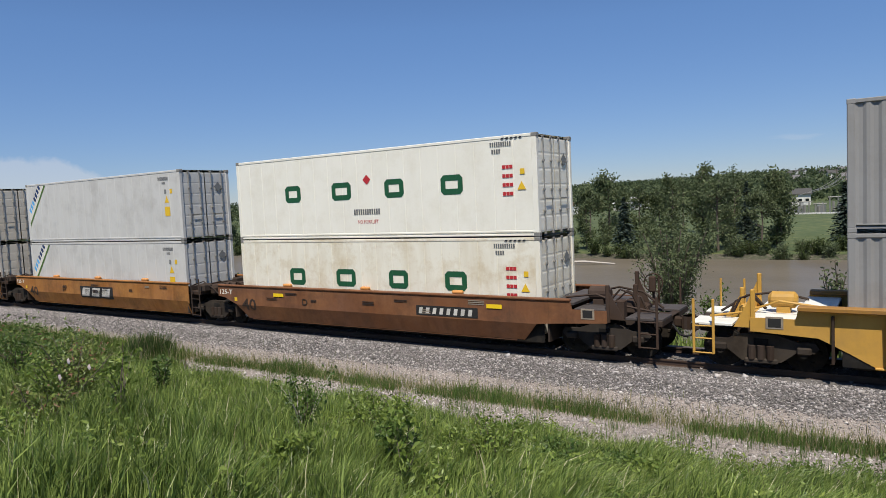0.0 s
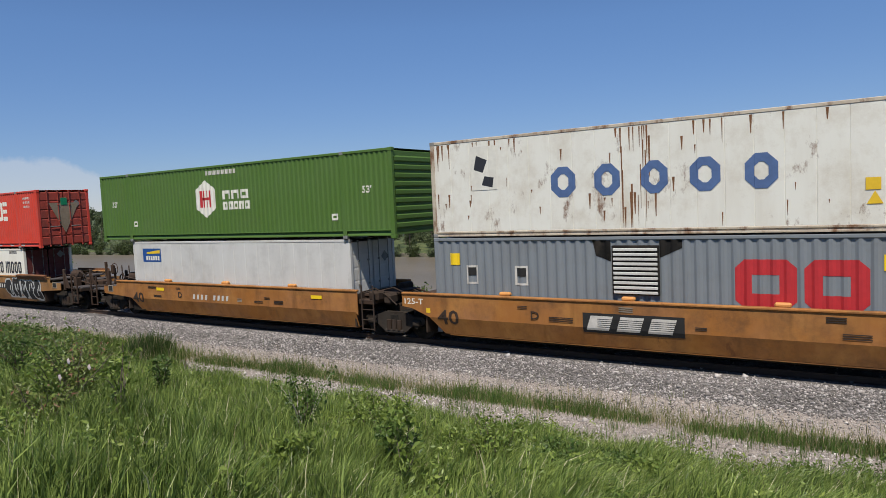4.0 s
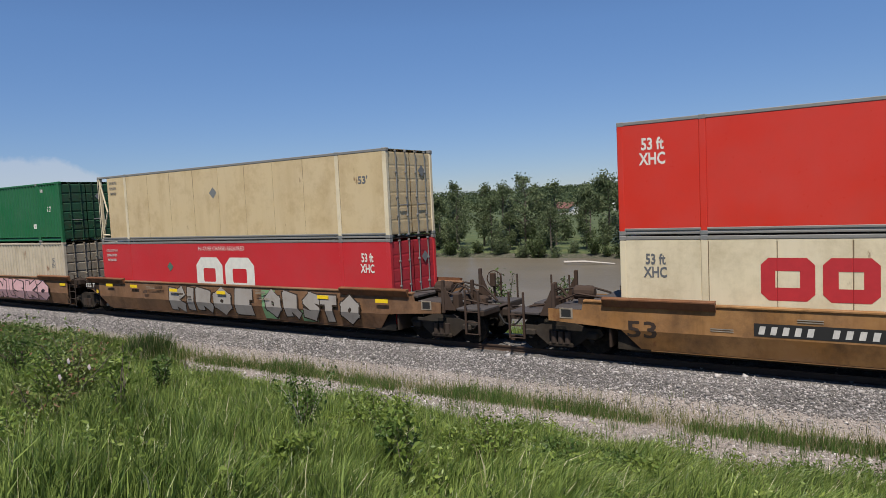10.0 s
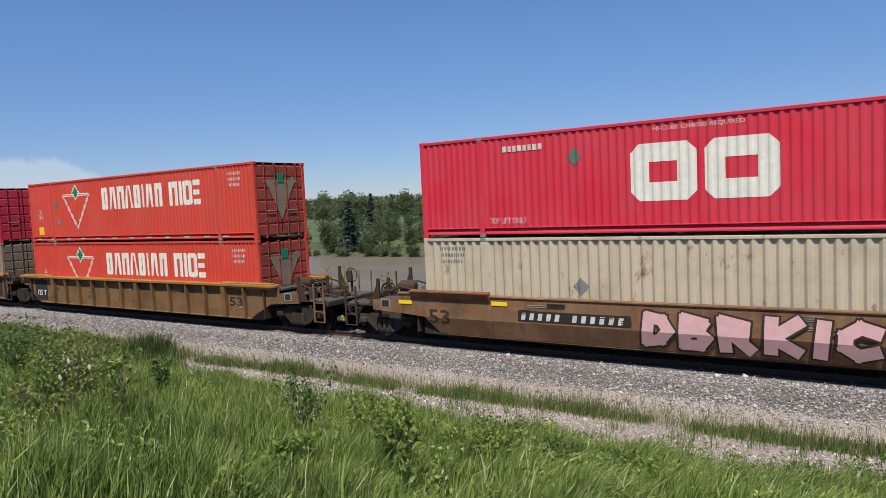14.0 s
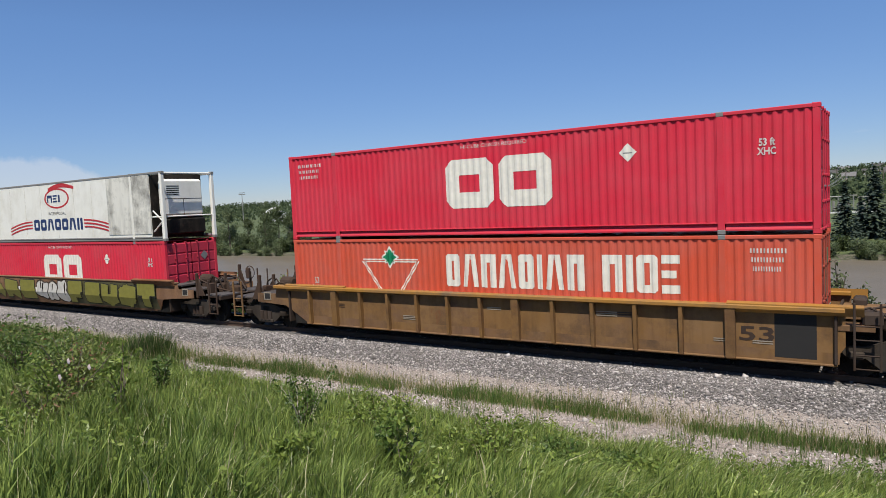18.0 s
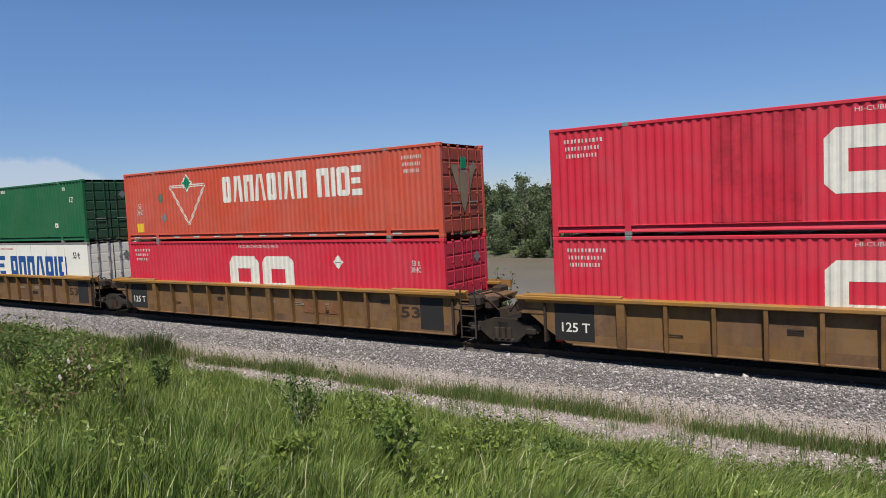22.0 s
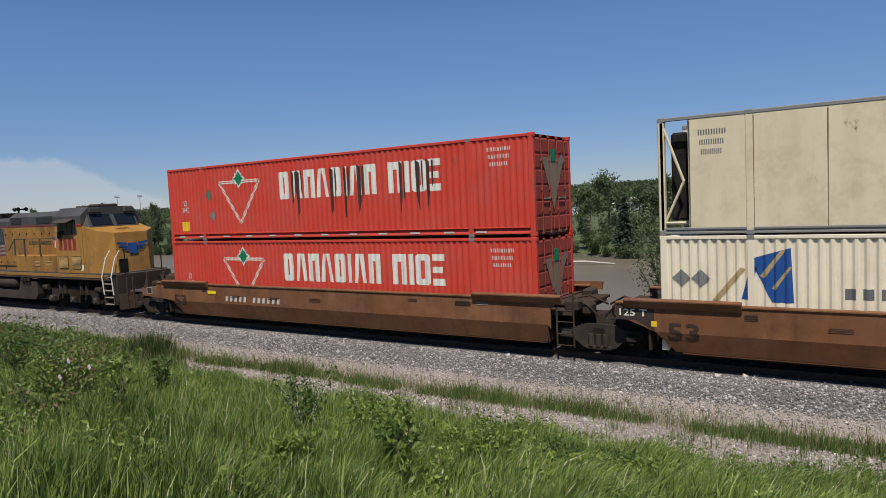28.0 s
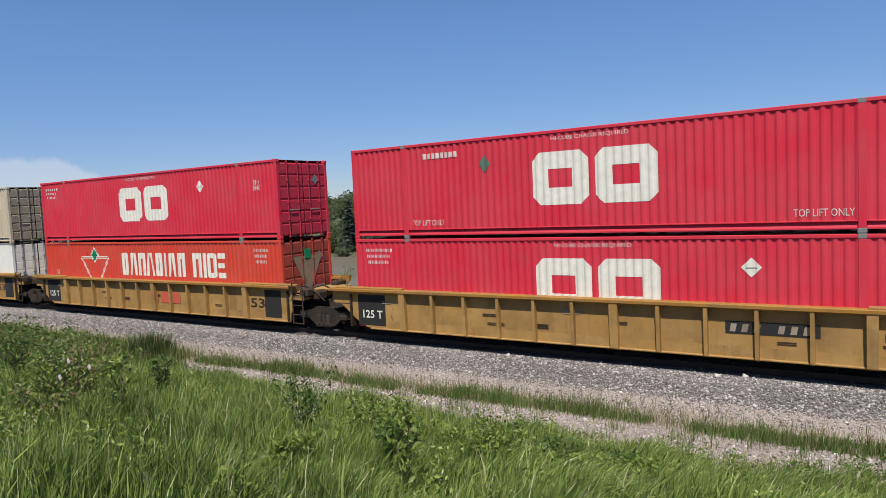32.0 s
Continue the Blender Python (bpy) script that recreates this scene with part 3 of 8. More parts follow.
def lettered(text, u0, u1, z0, z1, bold=0.0):
    """Readable words, as triangles filling the given space."""
    if (text, bold) not in TEXTS:
        cu = bpy.data.curves.new("letters", "FONT")
        cu.body, cu.resolution_u, cu.offset, cu.space_line = text, 2, bold, 0.9
        cu.align_x = "CENTER"
        ob = new("letters", cu)
        me = bpy.data.meshes.new_from_object(ob.evaluated_get(bpy.context.evaluated_depsgraph_get()))
        me.calc_loop_triangles()
        TEXTS[text, bold] = [[tuple(me.vertices[i].co[:2]) for i in t.vertices] for t in me.loop_triangles]
        bpy.data.objects.remove(ob)
        bpy.data.curves.remove(cu)
        bpy.data.meshes.remove(me)
    tris = TEXTS[text, bold]
    xs, ys = [p[0] for t in tris for p in t], [p[1] for t in tris for p in t]
    kx, ky = (u1 - u0) / (max(xs) - min(xs)), (z1 - z0) / (max(ys) - min(ys))
    return [[(u0 + (p[0] - min(xs)) * kx, z0 + (p[1] - min(ys)) * ky) for p in t] for t in tris]


# ---- ground ----
PROFILE = [(-400, 9.0), (-60, 6.5), (-30, 4.6), (-18.3, 2.62), (-12, 0.98), (-5.6, -0.72), (-5.0, -0.84), (-3.2, -0.82), (-2.75, -0.72), (-1.85, -0.2), (-1.45, -0.155), (1.45, -0.155), (1.85, -0.2), (2.9, -0.75), (4.5, -1.1), (6.5, -1.6), (8.5, -3.0), (10.5, -4.2), (54, -4.4), (57.5, -3.4), (60, -2.7), (66, -2.4), (120, -2.3), (330, -2.3)]


def ground_z(x, y):
    ys, zs = zip(*PROFILE)
    return float(np.interp(y, ys, zs))


def height(x, y):
    """The ground's height, arrays allowed: banks along the track, low swells, the far hill."""
    ys, zs = zip(*PROFILE)
    z = np.interp(y, ys, zs)
    soft = np.clip((np.abs(y + 11.5) < 6.3) * 1.0, 0, 1)
    z = z + soft * 0.05 * (np.sin(x * 1.3 + y * 0.7) + np.sin(x * 0.53 - y * 1.9 + 1.0))
    far = np.clip((y - 330) / 560, 0, 1)
    rise = 16 + 4.5 * np.exp(-((x + 10) / 260) ** 2) + 1.2 * np.sin(x * 0.006 + 1)
    return z + far ** 1.1 * rise


M["ballast_bed"] = speckle("crushed ballast", ((0.085, 0.076, 0.069), (0.13, 0.115, 0.105), (0.23, 0.208, 0.19)), 22, 0.9, 1.0, 0.05)
M["dirt"] = speckle("pale dusty gravel", ((0.3, 0.25, 0.212), (0.225, 0.188, 0.162), (0.385, 0.33, 0.285)), 26, 0.95, 0.7, 0.03)
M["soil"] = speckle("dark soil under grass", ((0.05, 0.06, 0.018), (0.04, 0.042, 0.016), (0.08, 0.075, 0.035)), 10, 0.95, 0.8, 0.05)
M["meadow"] = speckle("meadow grass far off", ((0.075, 0.105, 0.03), (0.05, 0.072, 0.023), (0.12, 0.135, 0.045)), 0.6, 0.95, 0.5, 0.2)
M["mud"] = speckle("river bank earth", ((0.09, 0.08, 0.05), (0.05, 0.06, 0.025), (0.13, 0.11, 0.08)), 3, 0.95, 0.8, 0.1)
M["path_stone"] = speckle("pale path gravel", ((0.18, 0.156, 0.138), (0.28, 0.243, 0.219), (0.68, 0.62, 0.575)), 9, 0.85, 0.4, 0.01, island=True, hues=0.1)
M["stone"] = speckle("ballast stones", ((0.085, 0.075, 0.069), (0.155, 0.137, 0.127), (0.58, 0.525, 0.49)), 9, 0.85, 0.4, 0.01, island=True, hues=0.1)


def water_material():
    m, nt, b = nodes_of("silty river water")
    big = noise_node(nt, 0.06, 3, (1, 2.5, 1), by_object=False)
    nt.links.new(mixed(nt, ramp(nt, big, 0.35, 0.65), (0.145, 0.12, 0.085), (0.175, 0.143, 0.102)), b.inputs["Base Color"])
    b.inputs["Roughness"].default_value, b.inputs["IOR"].default_value = 0.35, 1.3
    b.inputs["Specular IOR Level"].default_value = 0.3
    bumped(nt, b, noise_node(nt, 1.4, 4, (1, 2.2, 1), by_object=False), 0.35, 0.06)
    return m


M["water"] = water_material()


def lay_ground():
    """One sheet to the horizon, in strips of their own matter."""
    near_x = np.concatenate([np.array([-3000, -1200, -500, -200, -110]), np.arange(-70, 20, 0.7), np.array([30, 60, 150, 400, 1200, 3000])])
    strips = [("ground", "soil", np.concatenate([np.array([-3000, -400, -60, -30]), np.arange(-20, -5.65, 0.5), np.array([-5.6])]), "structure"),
              ("access_path", "dirt", np.array([-5.6, -5.0, -4.6, -4.2, -3.8, -3.4, -3.2, -2.75, -2.35]), "structure"),
              ("ballast_bed", "ballast_bed", np.array([-2.35, -2.05, -1.85, -1.45, -0.9, 0.9, 1.45, 1.85, 2.9]), "structure"),
              ("river_bank", "mud", np.array([2.9, 4.5, 6.5, 8.5, 10.5, 30, 54, 57.5, 60]), "structure"),
              ("far_meadow", "meadow", np.array([60, 66, 90, 120, 160, 260, 330, 420, 520, 650, 850, 1200, 1800, 3000]), "structure")]
    for name, m, ys, kind in strips:
        X, Yv = np.meshgrid(near_x, ys)
        Z = height(X, Yv)
        g = Geo()
        n = len(near_x)
        g.v = [tuple(p) for p in np.stack([X.ravel(), Yv.ravel(), Z.ravel()], 1).tolist()]
        g.f = [(j * n + i, j * n + i + 1, (j + 1) * n + i + 1, (j + 1) * n + i) for j in range(len(ys) - 1) for i in range(n - 1)]
        g.smooth = True
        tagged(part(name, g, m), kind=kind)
    tagged(part("water", Geo().add([(-3000, 9.0, -3.05), (3000, 9.0, -3.05), (3000, 57.6, -3.05), (-3000, 57.6, -3.05)], [(0, 1, 2, 3)]), "water"), kind="structure")


lay_ground()


# ---- track ----
def track():
    head = [(-0.036, 0), (0.036, 0), (0.036, -0.035), (0.009, -0.05), (0.009, -0.14), (0.07, -0.155), (0.07, -0.17), (-0.07, -0.17), (-0.07, -0.155), (-0.009, -0.14), (-0.009, -0.05), (-0.036, -0.035)]
    for y in (-0.755, 0.755):
        g = Geo().prism([(y + a, z) for a, z in head], "x", -600, 60)
        tagged(part("rail", g, "rail"), kind="structure")
    bed = tagged(new("sleepers"), kind="structure")
    tie = mesh_of("sleeper", Geo().box(-0.11, 0.11, -1.36, 1.36, -0.36, -0.17, 0.02), "sleeper")
    rng = random.Random(3)
    for i in range(112):
        ob = part("sleeper", None, "tie", bed, key="sleeper", at=pose(3 - i * 0.52, rng.uniform(-0.05, 0.05), rng.uniform(-0.012, 0.012), 0, 0, rng.uniform(-1.5, 1.5)))


track()


def scattered_stones(name, label, n, x0, x1, lines, size, seed, skew=1.0, matter="stone"):
    """Loose angular stones, joined into one."""
    rng = np.random.default_rng(seed)
    x = x1 - (x1 - x0) * rng.random(n) ** skew
    y = np.concatenate([rng.uniform(a, b, int(n * s) + 1) for a, b, s in lines])[:n]
    x = x[:len(y)]
    n = len(y)
    z = height(x, y)
    base = np.array([(1, 0, 0), (-1, 0, 0), (0, 1, 0), (0, -1, 0), (0, 0, 1), (0, 0, -1)], float)
    s = size * rng.lognormal(0, 0.45, n)
    q = rng.normal(size=(n, 3, 3))
    q, _ = np.linalg.qr(q)
    stretch = rng.uniform(0.6, 1.25, (n, 6, 1))
    pts = np.einsum("nij,nkj->nki", q, base[None] * stretch) * s[:, None, None]
    pts[:, :, 2] *= 0.75
    pts += np.stack([x, y, z + 0.25 * s], 1)[:, None]
    f = np.array([(0, 2, 4), (2, 1, 4), (1, 3, 4), (3, 0, 4), (2, 0, 5), (1, 2, 5), (3, 1, 5), (0, 3, 5)])
    quick(name, label, pts.reshape(-1, 3), (f[None] + 6 * np.arange(n)[:, None, None]).reshape(-1, 3), matter)


def quick(name, label, verts, tris, material, parent=None, kind="stuff", smooth=False):
    """A large mesh of triangles straight from arrays."""
    me = bpy.data.meshes.new(name)
    me.vertices.add(len(verts))
    me.vertices.foreach_set("co", np.ascontiguousarray(verts, np.float32).ravel())
    me.loops.add(tris.size)
    me.loops.foreach_set("vertex_index", np.ascontiguousarray(tris, np.int32).ravel())
    me.polygons.add(len(tris))
    me.polygons.foreach_set("loop_start", np.arange(0, tris.size, 3, dtype=np.int32))
    me.update(calc_edges=True)
    me.materials.append(M[material])
    ob = new(name, me)
    ob.parent = parent
    return tagged(ob, label, kind=kind) if kind else tagged(ob, label)


scattered_stones("ballast_stones", "grey crushed stone ballast beside the track", 78000, -44, 3, [(-2.42, -1.25, 0.9), (-2.75, -2.25, 0.06), (-1.25, 1.3, 0.04)], 0.0185, 1, 1.12)
scattered_stones("fine_gravel", "fine gravel at the foot of the ballast", 20000, -40, 3, [(-2.7, -2.25, 0.52), (-3.1, -2.4, 0.36), (-3.5, -2.5, 0.12)], 0.0125, 5, 1.1, "path_stone")
scattered_stones("path_stones", "pale scattered gravel along the access path", 24000, -34, 3, [(-5.5, -3.75, 0.92), (-4.0, -2.4, 0.08)], 0.0185, 2, 1.1, "path_stone")
scattered_stones("large_stones", "larger pale stones lying on the gravel", 300, -30, 3, [(-5.1, -3.8, 0.6), (-2.9, -1.4, 0.4)], 0.033, 4, 1.0, "path_stone")

# ---- grass ----
M["grass"] = leafy("meadow grass blades", (0.055, 0.11, 0.018), (0.43, 0.52, 0.14), (0.72, 0.66, 0.42), 0.03, 0.38, 0.3, 0.45)
M["straw"] = leafy("bleached straw", (0.5, 0.46, 0.33), (0.72, 0.68, 0.52), None)
M["dry_grass"] = leafy("drying grass", (0.12, 0.16, 0.04), (0.3, 0.27, 0.12), (0.42, 0.35, 0.2), 0.2)
M["strip_grass"] = leafy("thin browned grass", (0.065, 0.125, 0.026), (0.21, 0.29, 0.085), (0.38, 0.31, 0.19), 0.13)
M["clump_grass"] = leafy("dark clump of coarse grass", (0.045, 0.08, 0.02), (0.13, 0.18, 0.06), (0.3, 0.25, 0.15), 0.1)
M["dark_grass"] = leafy("dark coarse grass", (0.09, 0.15, 0.03), (0.24, 0.3, 0.09), (0.45, 0.38, 0.23), 0.14)
M["leaf"] = leafy("bush leaves", (0.06, 0.115, 0.022), (0.21, 0.29, 0.07), None, 0.06, 0.42, 0.35, 0.4)
M["rose_leaf"] = leafy("rose leaves", (0.11, 0.15, 0.03), (0.34, 0.38, 0.11), (0.3, 0.16, 0.09), 0.12, 0.45, 0.35, 0.35)
M["leaf_bright"] = leafy("young leaves", (0.12, 0.19, 0.03), (0.36, 0.43, 0.1), None, 0.06, 0.42, 0.35, 0.4)
M["leaf_grey"] = leafy("willow leaves", (0.085, 0.115, 0.05), (0.23, 0.265, 0.135), None)
M["poplar"] = leafy("poplar leaves", (0.075, 0.1, 0.04), (0.21, 0.245, 0.12), None, rough=0.6)
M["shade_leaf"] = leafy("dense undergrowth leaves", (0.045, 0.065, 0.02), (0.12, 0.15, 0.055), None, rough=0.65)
M["woods"] = leafy("mixed woodland leaves", (0.055, 0.08, 0.036), (0.135, 0.165, 0.08), None, rough=0.6)
M["needles"] = leafy("spruce needles", (0.04, 0.06, 0.045), (0.1, 0.13, 0.1), None, rough=0.7, through_light=0.15)
M["petal"] = leafy("pink petals", (0.82, 0.62, 0.62), (0.86, 0.8, 0.78), None)


def blades(name, label, x, y, tall, wide, material, seed, lean=0.3, wind=(0.04, 0.02)):
    """Grass: tapered bent blades, joined into one; wind may differ from blade to blade."""
    rng = np.random.default_rng(seed)
    n = len(x)
    z = height(x, y) - 0.01
    a = rng.uniform(0, 2 * np.pi, n)
    h = tall * rng.uniform(0.55, 1.15, n)
    w = wide * rng.lognormal(0, 0.38, n)
    bend = lean * rng.uniform(0.1, 1.0, n) * h
    b = rng.uniform(0, 2 * np.pi, n)
    dx, dy = bend * np.cos(b) + wind[0] * h, bend * np.sin(b) + wind[1] * h
    over = np.hypot(dx, dy) / h
    droop = 1 / np.sqrt(1 + 0.5 * over ** 2)
    ux, uy = np.cos(a) * w / 2, np.sin(a) * w / 2
    P = np.empty((n, 5, 3))
    for k, s in ((0, -1), (1, 1)):
        P[:, k] = np.stack([x + s * ux, y + s * uy, z], 1)
        P[:, k + 2] = np.stack([x + 0.32 * dx + s * 0.8 * ux, y + 0.32 * dy + s * 0.8 * uy, z + 0.62 * h * droop], 1)
    P[:, 4] = np.stack([x + dx, y + dy, z + h * droop * (1 - 0.3 * np.minimum(over, 1.3) ** 2)], 1)
    f = np.array([(0, 1, 3), (0, 3, 2), (2, 3, 4)])
    return quick(name, label, P.reshape(-1, 3), (f[None] + 5 * np.arange(n)[:, None, None]).reshape(-1, 3), material)


def leaf_cloud(rng, centres, n, spread, size):
    """Small pointed leaves about given points, as arrays."""
    C = centres[rng.integers(0, len(centres), n)] + rng.normal(0, 1, (n, 3)) * spread
    q, _ = np.linalg.qr(rng.normal(size=(n, 3, 3)))
    s = size * rng.uniform(0.6, 1.3, (n, 1))
    d, w = q[:, 0] * s, q[:, 1] * s * 0.42
    k = q[:, 2] * s * 0.12
    P = np.stack([C - d, C + w + k, C + d, C - w + k], 1)
    f = np.array([(0, 1, 2), (0, 2, 3)])
    return P.reshape(-1, 3), (f[None] + 4 * np.arange(n)[:, None, None]).reshape(-1, 3)


def meadow():
    rng = np.random.default_rng(8)
    def field(n, x0, x1, y0, y1, keep):
        x, y = rng.uniform(x0, x1, n), rng.uniform(y0, y1, n)
        clump = 0.5 + 0.5 * np.sin(x * 2.1 + 1.7 * np.sin(y * 1.3)) * np.sin(y * 2.7 + x * 0.6)
        ok = rng.random(n) < keep + (1 - keep) * clump
        return x[ok], y[ok], clump[ok]
    def lodged(x, y):
        """Upright where the bank is sheltered, laid over towards the track's far end elsewhere."""
        k = np.clip((x + 7.5) / 4.5, 0, 1) * (0.65 + 0.35 * np.sin(x * 1.9 + 2.2 * np.sin(y * 1.1)))
        return 0.05 + 0.55 * k, 0.02 + 0.2 * k
    x, y, c = field(118000, -13, 1.5, -16.2, -9.5, 0.22)
    blades("grass", "tall green meadow grass on the bank", x, y, (0.26 + 0.36 * c) * rng.uniform(0.7, 1.25, len(x)), 0.0115, "grass", 1, 0.5, lodged(x, y))
    x, y, c = field(92000, -17, 2.5, -9.5, -4.95, 0.22)
    edge = -5.05 - 0.42 * np.clip((x + 9.5) / 4.5, 0, 1)
    ok = y < edge + 0.12 * np.sin(x * 1.7) + 0.08 * np.sin(x * 5.3)
    x, y, c, edge = x[ok], y[ok], c[ok], edge[ok]
    ragged = np.clip((edge + 0.2 - y) / 1.3, 0.2, 1)
    blades("grass", "tall green meadow grass on the bank", x, y, (0.22 + 0.32 * c) * ragged * rng.uniform(0.7, 1.25, len(x)), 0.014, "grass", 2, 0.55, lodged(x, y))
    x, y, c = field(72000, -48, -13, -15, -5.0, 0.6)
    blades("grass", "tall green meadow grass on the bank", x, y, 0.38 + 0.14 * c, 0.016, "grass", 3, 0.4)
    x, y, c = field(26000, -26, 13, -27, -16.2, 0.4)
    blades("grass", "tall green meadow grass on the bank", x, y, 0.34 + 0.2 * c, 0.02, "grass", 21, 0.42)
    x, y, c = field(16000, 1.5, 14, -16.2, -5.0, 0.4)
    blades("grass", "tall green meadow grass on the bank", x, y, 0.34 + 0.2 * c, 0.02, "grass", 22, 0.42)
    # dark low sward between the tall blades, and pale stalks that arch over them
    x, y, c = field(34000, -15, 2, -15.8, -5.1, 0.5)
    blades("low_sward", "dark low grass between the tall blades", x, y, 0.2 + 0.1 * (1 - c), 0.017, "dark_grass", 23, 0.9)
    n = 2600
    x, y = rng.uniform(-24, 2, n), rng.uniform(-15.5, -5.2, n)
    blades("dry_stalks", "pale dry stalks bending over the meadow", x, y, 0.6, 0.0075, "dry_grass", 12, 1.3, lodged(x, y))
    n = 900
    px, py = rng.uniform(-14, 1, 60), rng.uniform(-14.5, -6.0, 60)
    x, y = np.repeat(px, 15) + rng.normal(0, 0.13, n), np.repeat(py, 15) + rng.normal(0, 0.13, n)
    blades("straw_tangle", "bleached bent straw tangled in the grass", x, y, 0.42, 0.009, "straw", 13, 1.8, lodged(x, y))
    # low broad-leaved weeds between the blades
    px, py = rng.uniform(-20, 2, 520), rng.uniform(-15.2, -5.3, 520)
    C = np.stack([px, py, height(px, py) + 0.27], 1)
    V, F = leaf_cloud(rng, np.repeat(C, 6, 0) + rng.normal(0, 1, (3120, 3)) * np.array([0.1, 0.1, 0.11]), 19000, 0.045, 0.036)
    quick("meadow_weeds", "low broad-leaved weeds among the grass", V, F, "leaf_bright")
    # the strip between the wheel tracks, and tufts on the gravel
    n = 40000
    x = rng.uniform(-46, 3, n)
    y = -3.42 + 0.07 * np.sin(x * 0.7) + rng.normal(0, 0.17, n)
    patch = np.sin(x * 1.9) + np.sin(x * 0.83 + 2) + 0.7 * np.sin(x * 5.3 + 1) + 0.9 * rng.random(n)
    ok = patch > -0.75
    blades("grass_strip", "thin patchy grass between the wheel tracks", x[ok], y[ok], (0.2 + 0.075 * np.clip(patch[ok], -0.6, 2.6)) * rng.uniform(0.5, 1.35, ok.sum()), 0.011, "strip_grass", 4, 0.5)
    ok = rng.random(n) < 0.42
    blades("dry_grass", "straw-coloured grass along the path", x[ok], y[ok] + 0.2 + rng.normal(0, 0.24, ok.sum()), 0.3, 0.008, "dry_grass", 5, 0.6)
    xs, ys = rng.uniform(-26, 2, 150), -5.35 + 1.35 * rng.random(150) ** 1.6
    x, y = np.repeat(xs, 26) + rng.normal(0, 0.13, 3900), np.repeat(ys, 26) + rng.normal(0, 0.08, 3900)
    blades("grass_tufts", "grass tufts growing through the gravel", x, y, 0.33, 0.008, "strip_grass", 6, 0.6)
    x, y = -21.8 + rng.normal(0, 0.42, 1000), -4.25 + rng.normal(0, 0.3, 1000)
    blades("grass_clump", "dark tall grass clump at the gravel's edge", x, y, 1.05, 0.022, "clump_grass", 7, 0.45)
    # grass closes over the gravel farther along the bank
    x, y, c = field(30000, -48, -19.5, -5.3, -3.1, 0.5)
    ok = x + 2.5 * np.sin(y * 3) < -20.5
    blades("grass", "tall green grass reaching the gravel", x[ok], y[ok], 0.5 + 0.2 * c[ok], 0.018, "dark_grass", 14, 0.4)
    # far side of the track
    x, y = rng.uniform(-70, 6, 26000), rng.uniform(3.2, 9.0, 26000)
    blades("bank_weeds", "green weeds on the river side of the track", x, y, 0.8, 0.03, "grass", 9, 0.4)


meadow()


# ---- bushes and weeds ----
def bush(x, y, h, r, label, leaf="leaf", n=700, size=0.035, stems=9, seed=1, flowers=(), name="bush", category="bush", dead=False):
    rng = np.random.default_rng(seed)
    root = tagged(new(name), label, category)
    root.location = (x, y, float(height(np.array([x]), np.array([y]))[0]) - 0.03)
    tips = []
    for i in range(stems):
        g = Geo()
        a, lean = rng.uniform(0, 2 * np.pi), rng.uniform(0.25, 1.0) * r
        hh = h * rng.uniform(0.65, 1.0)
        pts = [(lean * t ** 1.5 * np.cos(a) + 0.02 * rng.normal(), lean * t ** 1.5 * np.sin(a) + 0.02 * rng.normal(), hh * t) for t in (0, 0.3, 0.6, 0.85, 1)]
        g.tube(pts, [0.012 * h, 0.01 * h, 0.007 * h, 0.005 * h, 0.003 * h], 5)
        part("stem", g, "pale_wood" if dead and i % 2 else "bark", root)
        tips += [np.array(pts[k]) * (1 - t) + np.array(pts[k + 1]) * t for k in (1, 2, 3) for t in (0, 0.35, 0.7)] + [np.array(pts[-1])]
    tips = np.array(tips)
    v, f = leaf_cloud(rng, tips, n, r * 0.16, size)
    quick("foliage", "", v, f, leaf, root, kind="")
    for c in flowers:
        c = np.array(c) - np.array(root.location)
        pg = Geo()
        for k in range(5):
            a = 2 * math.pi * k / 5
            u, w = np.array((math.cos(a), 0.25, math.sin(a))) * 0.04, np.array((-math.sin(a), 0.0, math.cos(a))) * 0.027
            pg.add([c, c + 0.6 * u + w, c + 1.1 * u, c + 0.6 * u - w], [(0, 1, 2, 3)])
        part("flower", pg, "petal", root, "pale pink wild rose")
    return root


ROSES = [(-10.9, -12.6, 1.25, 0.6, 1900, 0.042, "leaf_bright"), (-11.9, -12.2, 1.3, 0.85, 2200, 0.045, "leaf"), (-9.9, -13.3, 1.05, 0.6, 1500, 0.04, "leaf_bright"), (-9.3, -13.9, 0.85, 0.5, 1100, 0.038, "leaf"), (-13.6, -11.2, 1.15, 0.8, 1300, 0.045, "leaf_bright"), (-15.6, -11.3, 1.3, 0.9, 1500, 0.05, "leaf"), (-18.0, -10.6, 1.2, 0.9, 1200, 0.05, "leaf_bright"), (-20.5, -9.8, 1.1, 0.9, 1000, 0.055, "leaf"), (-8.6, -14.4, 0.6, 0.4, 700, 0.035, "leaf_bright")]
